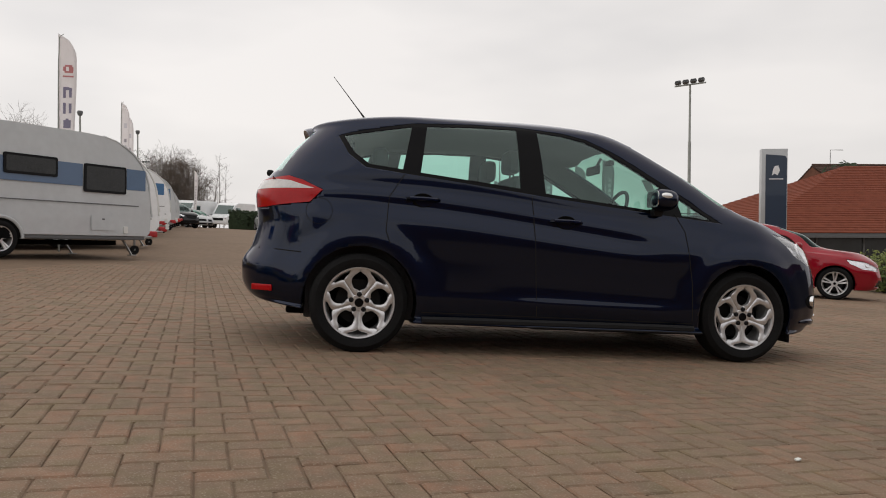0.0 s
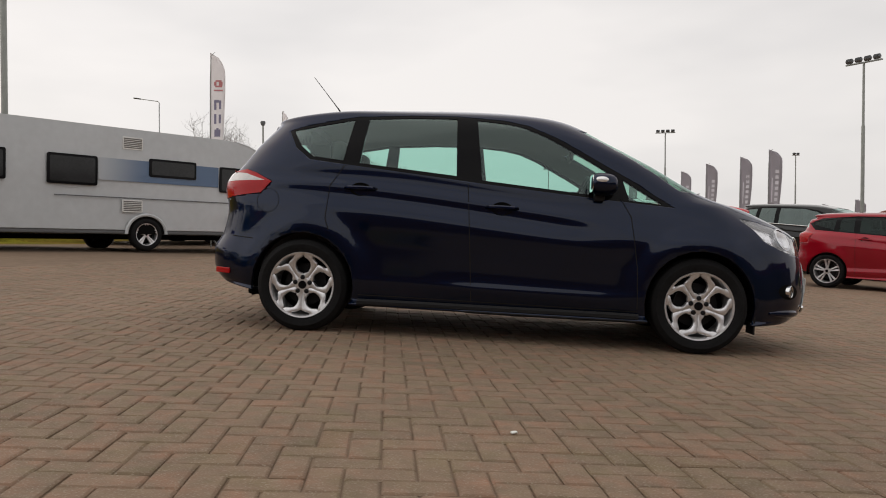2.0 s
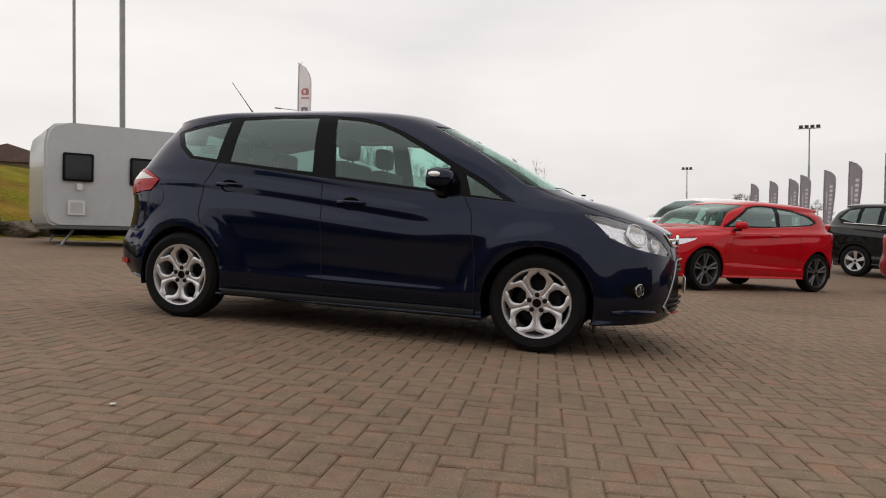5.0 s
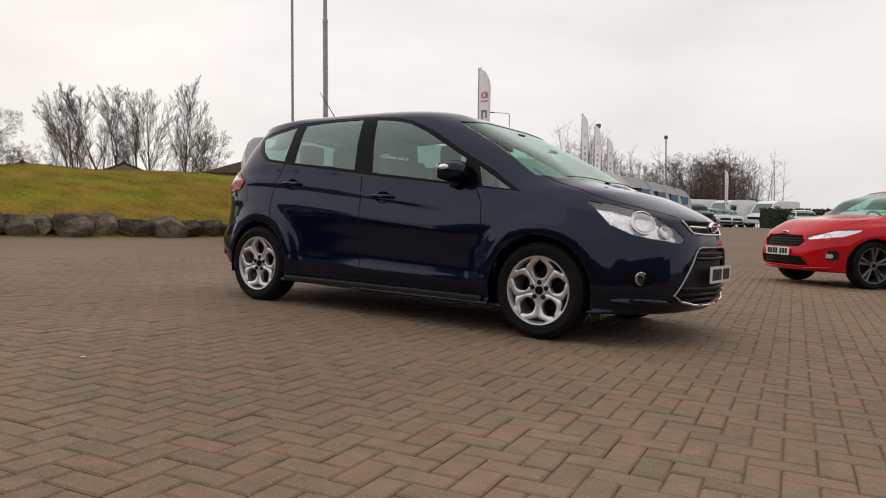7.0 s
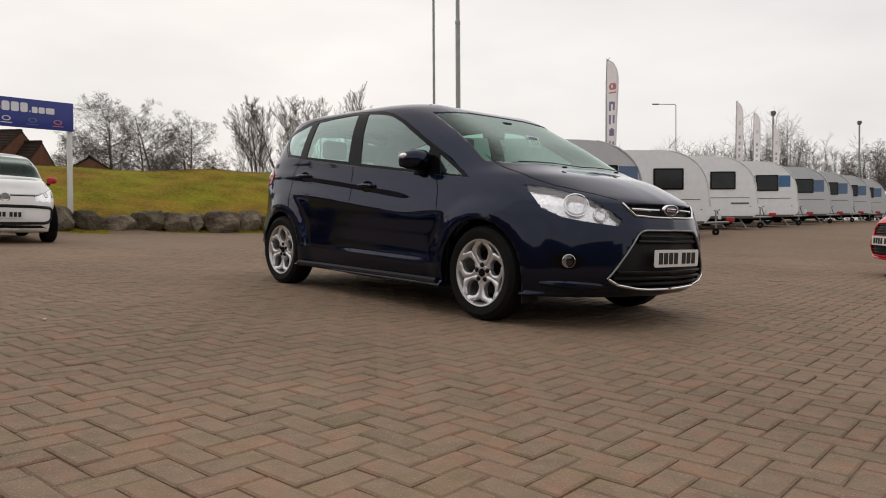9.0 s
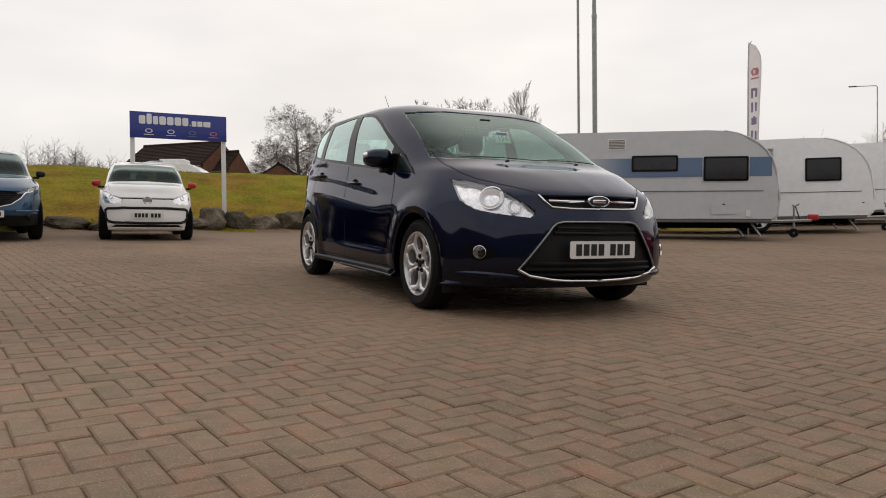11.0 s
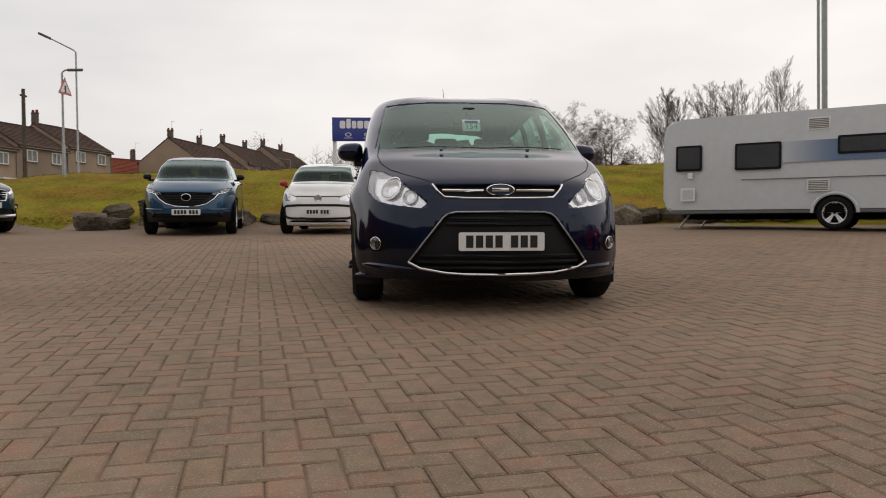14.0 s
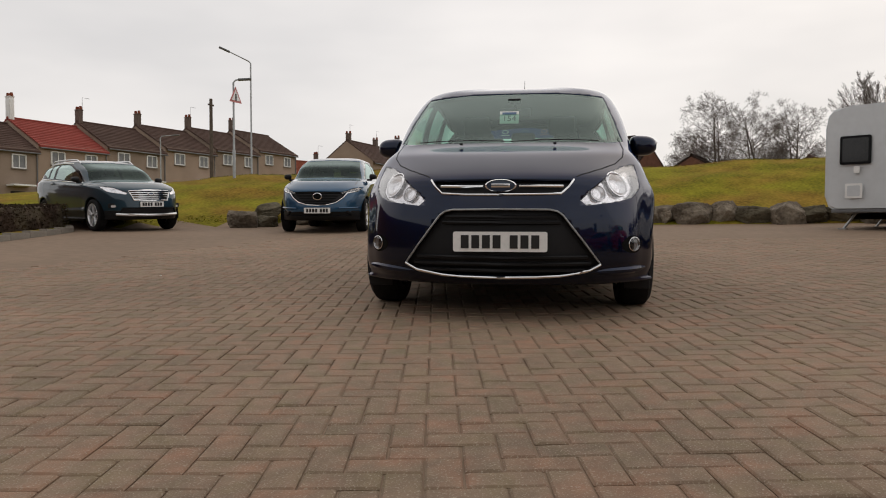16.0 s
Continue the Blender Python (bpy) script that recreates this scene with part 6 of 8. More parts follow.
BIG_PRINT = [(0.745, 0.757, 0.34, 0.80, M_FLAG_RED), (0.757, 0.785, 0.26, 0.42, M_FLAG_RED), (0.757, 0.785, 0.58, 0.82, M_FLAG_RED), (0.785, 0.797, 0.36, 0.76, M_FLAG_RED), (0.717, 0.727, 0.24, 0.84, M_FLAG_RED)]
for k in range(6):
    z_ = 0.065 + 0.103 * k
    BIG_PRINT += [(z_, z_ + 0.072, 0.26, 0.42, M_FLAG_PURPLE), (z_ + 0.004, z_ + 0.068, 0.60, 0.76, M_FLAG_PURPLE)] if k % 3 else [(z_ + 0.010, z_ + 0.062, 0.28, 0.74, M_FLAG_PURPLE)]
    if k % 2:
        BIG_PRINT.append((z_ + 0.052, z_ + 0.072, 0.42, 0.60, M_FLAG_PURPLE))
SMALL_PRINT = [(0.72, 0.77, 0.35, 0.7, M_FLAG_PALE)] + [(0.15 + 0.07 * k, 0.15 + 0.07 * k + 0.035, 0.36, 0.64, M_FLAG_GREY) for k in range(7)]
GREY_PRINT = [(0.08 + 0.075 * k, 0.08 + 0.075 * k + 0.045, 0.5, 0.76, M_FLAG_PALE) for k in range(9)] + [(0.30, 0.62, 0.24, 0.32, M_FLAG_PALE)]
feather_flag(-8.75, 16.75, 5.25, 0.38, M_FLAG, BIG_PRINT, turn=12, label="tall white feather flag with purple characters and a red emblem")
for fx_, fy_, ft in ((-11.2, 25.6, 5.30), (-11.9, 27.6, 5.18), (-13.5, 31.2, 5.12), (-29.5, 77.8, 7.0), (-28.9, 78.6, 7.0), (-20.3, 60.0, 5.9)):
    feather_flag(fx_, fy_, ft, 0.27, M_FLAG, SMALL_PRINT, turn=15, label="white feather flag with faint grey characters")
for fx_, fy_, ft, fw in ((7.3, 33.9, 4.24, 0.62), (6.55, 36.8, 4.24, 0.62), (5.35, 40.1, 4.25, 0.66), (4.4, 44.5, 4.24, 0.66), (3.25, 47.3, 4.24, 0.66), (2.6, 50.2, 4.25, 0.66),
                         (1.5, 51.0, 4.2, 0.6), (0.25, 53.7, 4.25, 0.6), (12.4, 40.5, 2.35, 0.55), (11.3, 42.2, 2.2, 0.55), (10.1, 44.0, 2.28, 0.55)):
    feather_flag(fx_, fy_, ft, fw * 0.86, M_FLAG_GREY, GREY_PRINT, turn=-10, label="grey feather flag with pale characters", base=lot_z(fx_, fy_) - 0.2, group="grey feather flags")


def flood_mast(x, y, top, heads=4, turn=0.0, r=0.060):
    t = thing("floodlight_mast", "grey steel mast with a row of floodlights", "floodlight", pose(x, y, lot_z(x, y), 0, 0, turn), "floodlight masts")
    h = top - lot_z(x, y)
    part("mast", tube([(0, 0, -0.2), (0, 0, h * 0.68), (0, 0, h * 0.685), (0, 0, h)], [r, r * 0.95, r * 0.7, r * 0.6], 10), M_POLE, t)
    span = 0.30 * heads
    part("crossbar", box((span, 0.06, 0.05), (0, 0, h), 0.01), M_POLE, t)
    for k in range(heads):
        lx = (k - (heads - 1) / 2) * 0.30
        lamp = part("floodlight", box((0.22, 0.13, 0.14), (0, 0, 0), 0.03), M_GREYLINE, t, "", 35, pose(lx, -0.05, h + 0.11, -35, 0, 0))
        part("lens", box((0.18, 0.008, 0.10), (0, -0.068, 0), 0.003), M_WINDOWPANE, lamp)
        part("bracket", tube([(lx, 0, h), (lx, -0.03, h + 0.10)], 0.015, 5), M_POLE, t)
    return t


flood_mast(9.2, 27.6, 6.40, 4, -42)
flood_mast(3.7, 48.5, 7.0, 4, 0)
flood_mast(13.9, 61.8, 6.7, 2, 20)
flood_mast(-5.4, 64.9, 6.3, 3, 0)
flood_mast(-32.9, 81.6, 8.6, 3, 10)


def globe_lamp(x, y, top):
    t = thing("lamp_post", "slim lamp post with a round head", "lamp post", pose(x, y, lot_z(x, y)), "lamp posts")
    h = top - lot_z(x, y)
    part("post", tube([(0, 0, -0.2), (0, 0, h * 0.5), (0, 0, h - 0.2)], [0.08, 0.06, 0.05], 8), M_POLE, t)
    part("head", revolve([(0.02, h - 0.30), (0.11, h - 0.25), (0.16, h - 0.10), (0.13, h), (0.0, h + 0.02)], n=14, axis="Z"), M_GREYLINE, t)


globe_lamp(-20.4, 41.4, 7.6)
globe_lamp(-22.6, 54.5, 8.35)


def street_lamp(x, y, z0, top, reach, turn, sign=False, r=0.052, lift=0.10):
    t = thing("street_lamp", "grey street lamp with a flat lantern on a short arm", "street lamp", pose(x, y, z0, 0, 0, turn), "street lamps")
    h = top - z0
    part("column", tube([(0, 0, -0.3), (0, 0, 1.2), (0, 0, 1.25), (0, 0, h - 0.08), (0.08, 0, h), (reach, 0, h + lift * reach)], [r, r, r * 0.72, r * 0.6, r * 0.5, r * 0.45], 8), M_GALV, t)
    b = box((0.46, 0.17, 0.07), (0, 0, 0), 0.03, 2)
    part("lantern", b, M_GREYLINE, t, m=pose(reach + 0.22, 0, h + lift * reach + 0.22 * lift, 0, -math.degrees(math.atan(lift)), 0))
    if sign:
        tri = [(-0.30, -0.25), (0.30, -0.25), (0.0, 0.29)]
        s = part("warning_sign", slab(tri, 0.012, "XZ", -0.10), M_FLAG_RED, t, "red-bordered white warning triangle", None, pose(0, 0, h - 0.52, 0, 0, -turn + sign))
        part("sign_face", slab([(a * 0.68, c * 0.68 - 0.015) for a, c in tri], 0.006, "XZ", -0.107), M_SIGN_WHITE, s)
        part("symbol", box((0.07, 0.004, 0.22), (0, -0.109, -0.08)), M_INK, s)
    return t


street_lamp(-28.5, 42.5, lot_z(-28, 42), 9.36, 1.12, 215, lift=0.08)
street_lamp(-19.4, -9.7, 1.4, 7.4, 0.80, -60, lift=0.42)
street_lamp(-14.9, -7.5, 2.0, 5.6, 0.15, 123, 172)
street_lamp(-28.2, -21.3, 1.2, 6.0, 0.6, 123)
street_lamp(-75.0, -17.5, 1.2, 9.0, 1.4, -60)


def flagpole(x, y, top, r, step):
    t = thing("flagpole", "tall pale grey steel flagpole", "flagpole", pose(x, y, ground_z(x, y)), "flagpoles")
    h = top - ground_z(x, y)
    part("shaft", tube([(0, 0, -0.3), (0, 0, step), (0, 0, step + 0.02), (0, 0, h)], [r, r, r * 0.84, r * 0.7], 12), M_POLE, t)
    part("collar", revolve([(r * 0.74, step - 0.05), (r * 1.1, step - 0.05), (r * 1.1, step + 0.05), (r * 0.6, step + 0.05)], n=12, axis="Z"), M_GALV, t)


flagpole(-13.12, 14.76, 12.5, 0.074, 6.3)
flagpole(-16.99, 16.22, 13.0, 0.046, 9.5)

# telegraph pole
tp = thing("telegraph_pole", "dark brown wooden telegraph pole", "telegraph pole", pose(-24.0, -14.9, 1.2))
part("shaft", tube([(0, 0, -0.3), (0, 0, 3), (0, 0, 5.8)], [0.10, 0.09, 0.075], 10), M_BARK, tp)
part("step_bracket", box((0.4, 0.08, 0.08), (0, 0, 5.5), 0.01), M_BARK, tp)


def dealer_sign():
    """A blue board on two white posts; its name and emblems are plain shapes."""
    a, b = Vector((-12.30, 3.94)), Vector((-11.87, 1.74))
    d = (a - b)
    L = d.length
    ang = math.degrees(math.atan2(d.y, d.x))
    zb = ground_z((a.x + b.x) / 2, (a.y + b.y) / 2)
    t = thing("dealer_sign", "blue board sign with white characters on two white posts", "sign", pose((a.x + b.x) / 2, (a.y + b.y) / 2, 0, 0, 0, ang))
    top, low = 3.41, 2.79
    for s, e in ((-1, b), (1, a)):
        base = ground_z(e.x, e.y)
        part("post", box((0.10, 0.08, top - base + 0.2), (s * (L / 2 - 0.06), 0.03, (top + base) / 2 - 0.1), 0.008), M_UPVC, t)
    bd = part("board", box((L, 0.06, top - low), (0, -0.045, (top + low) / 2), 0.006), M_SIGN_BLUE, t)
    widths = [0.145, 0.115, 0.115, 0.15, 0.145, 0.15, 0.14]
    x = -L / 2 + 0.20
    for k, w in enumerate(widths):
        tall = 0.25 if k == 1 else 0.20
        part("character_bar", slab(rounded(w, tall, 0.035, 3, x + w / 2, low + 0.33 + tall / 2), 0.006, "XZ", -0.081), M_SIGN_WHITE, bd)
        x += w + 0.028
    for w in (0.03, 0.11, 0.12, 0.17):
        part("character_bar", slab(rounded(w, 0.05 if w < 0.05 else 0.13, 0.02, 3, x + w / 2, low + (0.355 if w < 0.05 else 0.395)), 0.006, "XZ", -0.081), M_SIGN_WHITE, bd)
        x += w + 0.022
    for k, mat in enumerate((M_FLAG_PALE, M_FLAG_PALE, M_DECAL, M_FLAG_RED)):
        ring = revolve([(0.06, -0.004), (0.085, -0.004), (0.085, 0.004), (0.06, 0.004)], n=18, closed=True)
        for v in ring.verts:
            v.co.z *= 0.62
        part("emblem", ring, mat, bd, m=pose(-L / 2 + 0.42 + k * 0.50, -0.08, low + 0.17))
        part("emblem_caption", box((0.22, 0.004, 0.016), (-L / 2 + 0.42 + k * 0.50, -0.079, low + 0.08)), mat, bd)


dealer_sign()


def totem():
    t = thing("dealer_totem", "dark blue totem sign in a silver frame", "sign", pose(12.35, 27.6, lot_z(12.35, 27.6), 0, 0, -8))
    part("frame", box((0.92, 0.32, 4.45), (0, 0, 2.2), 0.02), M_TOTEM_EDGE, t)
    face = part("face", slab([(-0.32, 0.2), (0.43, 0.2), (0.43, 4.06), (0.36, 4.16), (-0.32, 4.22)], 0.02, "XZ", -0.176), M_TOTEM, t)
    part("emblem", slab([(-0.10, 3.42), (-0.02, 3.50), (0.10, 3.44), (0.18, 3.62), (0.12, 3.80), (0.0, 3.78), (-0.06, 3.66)], 0.012, "XZ", -0.19), M_SIGN_WHITE, face)
    part("caption_bar", box((0.5, 0.01, 0.04), (0.05, -0.182, 3.30)), M_FLAG_PALE, face)


totem()

# ---- boulders, trees, hedges ----
def boulder(x, y, size, seed, mat, turn=0.0, sink=0.25, lift=0.0):
    """An angular quarried boulder: the hull of a handful of points, its edges broken and its faces roughened."""
    rnd = random.Random(seed)
    b = bmesh.new()
    bmesh.ops.create_icosphere(b, subdivisions=4, radius=1.0)
    off = Vector((rnd.uniform(0, 50), rnd.uniform(0, 50), rnd.uniform(0, 50)))
    planes = [(Vector((0, 0, 1)), rnd.uniform(0.72, 0.9)), (Vector((1, 0, 0.1)).normalized(), 0.9), (Vector((-1, 0, 0.1)).normalized(), 0.9)]
    for _ in range(13):
        planes.append((Vector((rnd.gauss(0, 1), rnd.gauss(0, 1), rnd.gauss(0.2, 0.7))).normalized(), rnd.uniform(0.74, 0.98)))
    for v in b.verts:
        p = v.co.normalized()
        r = min([d / p.dot(n) for n, d in planes if p.dot(n) > 0.05] + [1.35])
        r += 0.06 * noise.noise(p * 2.2 + off) + 0.055 * noise.noise(p * 6.0 + off) + 0.03 * noise.noise(Vector((p.x * 9, p.y * 9, p.z * 26)) + off) + 0.014 * noise.noise(p * 22.0 + off)
        v.co = p * r
    bmesh.ops.scale(b, vec=size, verts=b.verts)
    z = ground_z(x, y)
    return solo("boulder", b, mat, "rough angular grey-brown boulder at the foot of the grass bank", "boulder",
                pose(x, y, z + size[2] * (1 - sink) * 0.55 + lift, rnd.uniform(-8, 8), rnd.uniform(-8, 8), turn + rnd.uniform(-14, 14)), "boulders along the bank", smooth=14)


def boulder_line():
    rnd = random.Random(5)
    pts = [Vector(p) for p in BANK]
    k = 0
    for i in range(6, 11):
        a, b_ = pts[i], pts[i + 1]
        seg = b_ - a
        d = seg.normalized()
        nrm = Vector((-d.y, d.x))
        s = 0.3
        while s < seg.length:
            w = rnd.choice((0.30, 0.36, 0.42, 0.46, 0.54))
            h = rnd.uniform(0.14, 0.22) if i == 6 else rnd.uniform(0.20, 0.34) if i < 8 else rnd.uniform(0.22, 0.40) if i < 9 else rnd.uniform(0.22, 0.36)
            p = a + d * (s + w * 0.5) + nrm * rnd.uniform(0.05, 0.30)
            boulder(p.x, p.y, (w, rnd.uniform(0.28, 0.42), h), 100 + k, M_ROCK if rnd.random() < 0.55 else M_ROCK_DARK, math.degrees(math.atan2(d.y, d.x)))
            s += w * 1.66 + rnd.uniform(-0.05, 0.05)
            k += 1
    # the heap at the bank's end
    for j, (x, y, sx, sz, up_) in enumerate(((-8.66, -3.02, 0.56, 0.46, 0.0), (-9.15, -2.75, 0.55, 0.32, 0.0), (-9.9, -2.05, 0.52, 0.34, 0.0), (-9.75, -3.0, 0.45, 0.28, 0.22), (-10.4, -2.4, 0.55, 0.32, 0.30), (-10.45, -1.3, 0.55, 0.33, 0.0), (-10.9, -0.4, 0.5, 0.30, 0.0), (-11.0, -1.7, 0.5, 0.30, 0.36))):
        boulder(x, y, (sx * 0.84, 0.36, sz * 0.70), 300 + j, M_ROCK_DARK if j % 2 else M_ROCK, 40 * j, lift=up_ * 0.72)


boulder_line()


class Sticks:
    """Collects thin tubes as plain lists, for meshes of many twigs."""

    def __init__(self):
        self.v, self.f = [], []

    def add(self, pts, rad, sides):
        first = len(self.v)
        for i, p in enumerate(pts):
            d = pts[min(i + 1, len(pts) - 1)] - pts[max(i - 1, 0)]
            u = d.cross(Vector((0.31, 0.87, 0.39)))
            u.normalize()
            w = d.cross(u)
            w.normalize()
            for k in range(sides):
                a = 2 * math.pi * k / sides
                self.v.append(p + u * (math.cos(a) * rad[i]) + w * (math.sin(a) * rad[i]))
        for i in range(len(pts) - 1):
            for k in range(sides):
                a, b_ = first + i * sides + k, first + i * sides + (k + 1) % sides
                self.f.append((a, b_, b_ + sides, a + sides))

    def mesh(self, name, mat, scale=1.0):
        me = bpy.data.meshes.new(name)
        me.from_pydata([v * scale for v in self.v], [], self.f)
        me.materials.append(mat)
        return me


def bare_tree(x, y, z, height, seed, spread=0.5, stems=3, label="bare winter tree with fine grey-brown twigs", lean=(0, 0), dense=1.12, upright=0.55, lift=0.25):
    """A leafless tree: tapered stems, forking limbs and many fine twigs."""
    rnd = random.Random(seed)
    t = thing("tree", label, "tree", pose(x, y, z), "bare trees beyond the bank")
    trunk, crown = Sticks(), Sticks()
    kids = [round(k * dense) for k in ((15, 8, 5, 3) if stems == 1 else (12, 7, 5, 3) if stems == 2 else (9, 6, 5, 3))]

    def grow(p, d, length, r, depth, into):
        n = (9, 5, 4, 3, 2)[depth]
        pts, rad, dirs = [p.copy()], [r], [d.copy()]
        q, dd = p.copy(), d.copy()
        wob = 0.05 if depth == 0 else 0.13
        for k in range(n):
            dd = (dd + Vector((rnd.gauss(0, wob), rnd.gauss(0, wob), rnd.gauss(lift * 0.30, 0.06)))).normalized()
            q = q + dd * length / n
            pts.append(q.copy())
            dirs.append(dd.copy())
            rad.append(max(0.0052, r * (1 - 0.93 * ((k + 1) / n) ** 0.9)))
        into.add(pts, rad, 7 if depth == 0 else 4 if depth == 1 else 3)
        if depth > 3:
            return
        for k in range(kids[depth]):
            u = (0.26 if depth == 0 else 0.16) + (0.72 if depth == 0 else 0.80) * (k + rnd.random()) / kids[depth]
            i = min(n - 1, int(u * n))
            base = pts[i].lerp(pts[i + 1], u * n - i)
            a = rnd.uniform(0, 2 * math.pi)
            side_ = dirs[i].orthogonal().normalized()
            side_ = Matrix.Rotation(a, 3, dirs[i]) @ side_
            open_ = spread * rnd.uniform(0.75, 1.25)
            nd = (dirs[i] * upright + side_ * open_).normalized()
            reach = length * rnd.uniform(0.42, 0.60) * (1.18 - 0.72 * u)
            grow(base, nd, reach, max(0.0045, rad[i] * rnd.uniform(0.44, 0.64)), depth + 1, trunk if depth < 1 else crown)
    for s in range(stems):
        a = 2 * math.pi * s / max(1, stems) + rnd.uniform(-0.4, 0.4)
        many = stems > 1
        d = Vector((math.cos(a) * 0.085 * many + lean[0], math.sin(a) * 0.085 * many + lean[1], 1)).normalized()
        grow(Vector((math.cos(a) * 0.45 * many, math.sin(a) * 0.45 * many, -0.4)), d, height * rnd.uniform(0.82, 1.0), (0.0175 if spread > 0.9 else 0.0135) * height, 0, trunk)
    f = height / max(v.z for v in crown.v)
    for nm, st, mat in (("trunk", trunk, M_BARK), ("crown", crown, M_TWIG)):
        ob = new(nm, st.mesh(nm, mat, f))
        ob.parent = t
    return t


TREES = [(-46.0, 9.6, 8.0, 1, 1.0, 2), (-46.5, 11.6, 7.9, 2, 0.95, 2), (-44.8, 13.4, 6.9, 3, 1.05, 2), (-43.0, 15.8, 3.9, 4, 0.9, 2), (-41.4, 17.4, 7.7, 5, 0.42, 2),
         (-40.2, 19.2, 7.8, 6, 0.38, 2), (-38.9, 20.6, 8.0, 7, 0.40, 2), (-37.6, 22.0, 8.4, 8, 0.30, 1), (-37.3, 23.2, 5.6, 9, 0.8, 2), (-50.0, 8.2, 6.2, 10, 1.0, 2),
         (-52, 13.5, 5.0, 11, 0.9, 2), (-42.5, 25.5, 3.8, 12, 0.8, 2)]
for tx, ty, th, sd, spr, stm in TREES:
    wide = spr > 0.9
    bare_tree(tx, ty, 1.0, th + 0.9, sd, spr, stm, dense=1.3 if wide else 1.12, lean=(0.06, 0.05) if sd == 8 else (0, 0), upright=0.55 if wide else 0.80, lift=0.16 if wide else 0.36)
bare_tree(-68.0, -18.3, 1.2, 10.0, 21, 0.7, 1, dense=0.8)
bare_tree(-110.0, -30.0, 1.0, 14.0, 22, 0.7, 1, dense=0.6)
for tx, ty, th, sd in ((-28.0, 66.5, 8.8, 31), (-25.6, 68.0, 9.4, 32), (-24.4, 70.0, 8.8, 34), (-26.6, 70.0, 9.0, 36), (-2.5, 82.0, 6.5, 37), (4.0, 84.0, 6.0, 38)):
    bare_tree(tx, ty, lot_z(tx, ty) - 0.3, th * 0.80, sd, 1.0, 3, dense=1.3, upright=0.5, lift=0.14)


def far_wood(name, a, b_, n, h0, h1, seed, mat, label, kind="stuff", depth=8.0):
    """A far belt of bare scrub: crossing thin stems and twig sprays in one mesh."""
    rnd = random.Random(seed)
    st = Sticks()
    for _ in range(n):
        u = rnd.random()
        x = a[0] + (b_[0] - a[0]) * u + rnd.uniform(-depth, depth) * 0.5
        y = a[1] + (b_[1] - a[1]) * u + rnd.uniform(-depth, depth) * 0.5
        h = rnd.uniform(h0, h1) * (0.78 + 0.45 * noise.noise(Vector((x * 0.11, y * 0.11, seed))))
        z = ground_z(x, y) - 0.3
        p = Vector((x, y, z))
        d = Vector((rnd.gauss(0, 0.08), rnd.gauss(0, 0.08), 1)).normalized()
        st.add([p, p + d * h * 0.6, p + d * h * 0.95], [0.035 * h / 6, 0.022 * h / 6, 0.006], 3)
        for k in range(30):
            v = rnd.uniform(0.18, 0.95)
            q = p + d * h * v
            e = Vector((rnd.gauss(0, 1), rnd.gauss(0, 1), rnd.uniform(0.3, 1.4))).normalized()
            l_ = h * rnd.uniform(0.10, 0.26) * (1.25 - 0.6 * v)
            e2 = (e + Vector((rnd.gauss(0, 0.35), rnd.gauss(0, 0.35), 0.3))).normalized()
            m_ = q + e * l_ * 0.5
            st.add([q, m_, m_ + e2 * l_ * 0.5], [0.014, 0.010, 0.005], 3)
            e3 = (e - e2 * 0.5 + Vector((rnd.gauss(0, 0.4), rnd.gauss(0, 0.4), 0.4))).normalized()
            st.add([m_, m_ + e3 * l_ * 0.4], [0.009, 0.004], 3)
    ob = new(name, st.mesh(name, mat))
    return tagged(ob, label, "wood", "", kind)


far_wood("far_wood", (-62, 70), (-31, 92), 640, 7.5, 12.5, 7, M_TWIG, "far belt of bare brown trees")
far_wood("far_wood", (-30, 100), (30, 130), 140, 2.0, 3.6, 8, M_TWIG, "low far belt of bare brown trees", depth=14)
far_wood("far_scrub", (-84, -22), (-72, -6), 420, 6.0, 9.0, 9, M_TWIG, "brown thicket beyond the houses")
far_wood("far_scrub", (-50, 7), (-40, 28), 90, 1.6, 3.0, 10, M_TWIG, "low scrub along the bank's crest", depth=4)


def leaf_clump(name, x, y, z, size, n, seed, mat, label, category, leaf=0.06):
    """A shrub of many small leaves over a loose twig frame."""
    rnd = random.Random(seed)
    t = thing(name, label, category, pose(x, y, z))
    tw, lv = bmesh.new(), bmesh.new()
    for _ in range(26):
        d = Vector((rnd.gauss(0, 0.6), rnd.gauss(0, 0.6), 1)).normalized()
        tube([(0, 0, -0.1), (d.x * size[0] * 0.5, d.y * size[1] * 0.5, size[2] * 0.5), (d.x * size[0] * 0.8, d.y * size[1] * 0.8, size[2] * 0.85)], [0.02, 0.012, 0.005], 4, tw, False)
    for _ in range(n):
        d = Vector((rnd.gauss(0, 1), rnd.gauss(0, 1), rnd.gauss(0, 1))).normalized() * (rnd.random() ** 0.33)
        bump_ = 1 + 0.22 * noise.noise(d * 2.5 + Vector((seed, 0, 0)))
        p = Vector((d.x * size[0] * bump_, d.y * size[1] * bump_, size[2] * 0.5 + d.z * size[2] * 0.55 * bump_))
        if p.z < 0.02:
            continue
        u = Vector((rnd.gauss(0, 1), rnd.gauss(0, 1), rnd.gauss(0, 0.6))).normalized()
        v = u.orthogonal().normalized()
        s = leaf * rnd.uniform(0.6, 1.3)
        q = [lv.verts.new(p + u * s), lv.verts.new(p + v * s * 0.5), lv.verts.new(p - u * s), lv.verts.new(p - v * s * 0.5)]
        lv.faces.new(q)
    part("twigs", tw, M_BARK, t)
    part("leaves", lv, mat, t, smooth=None)
    return t


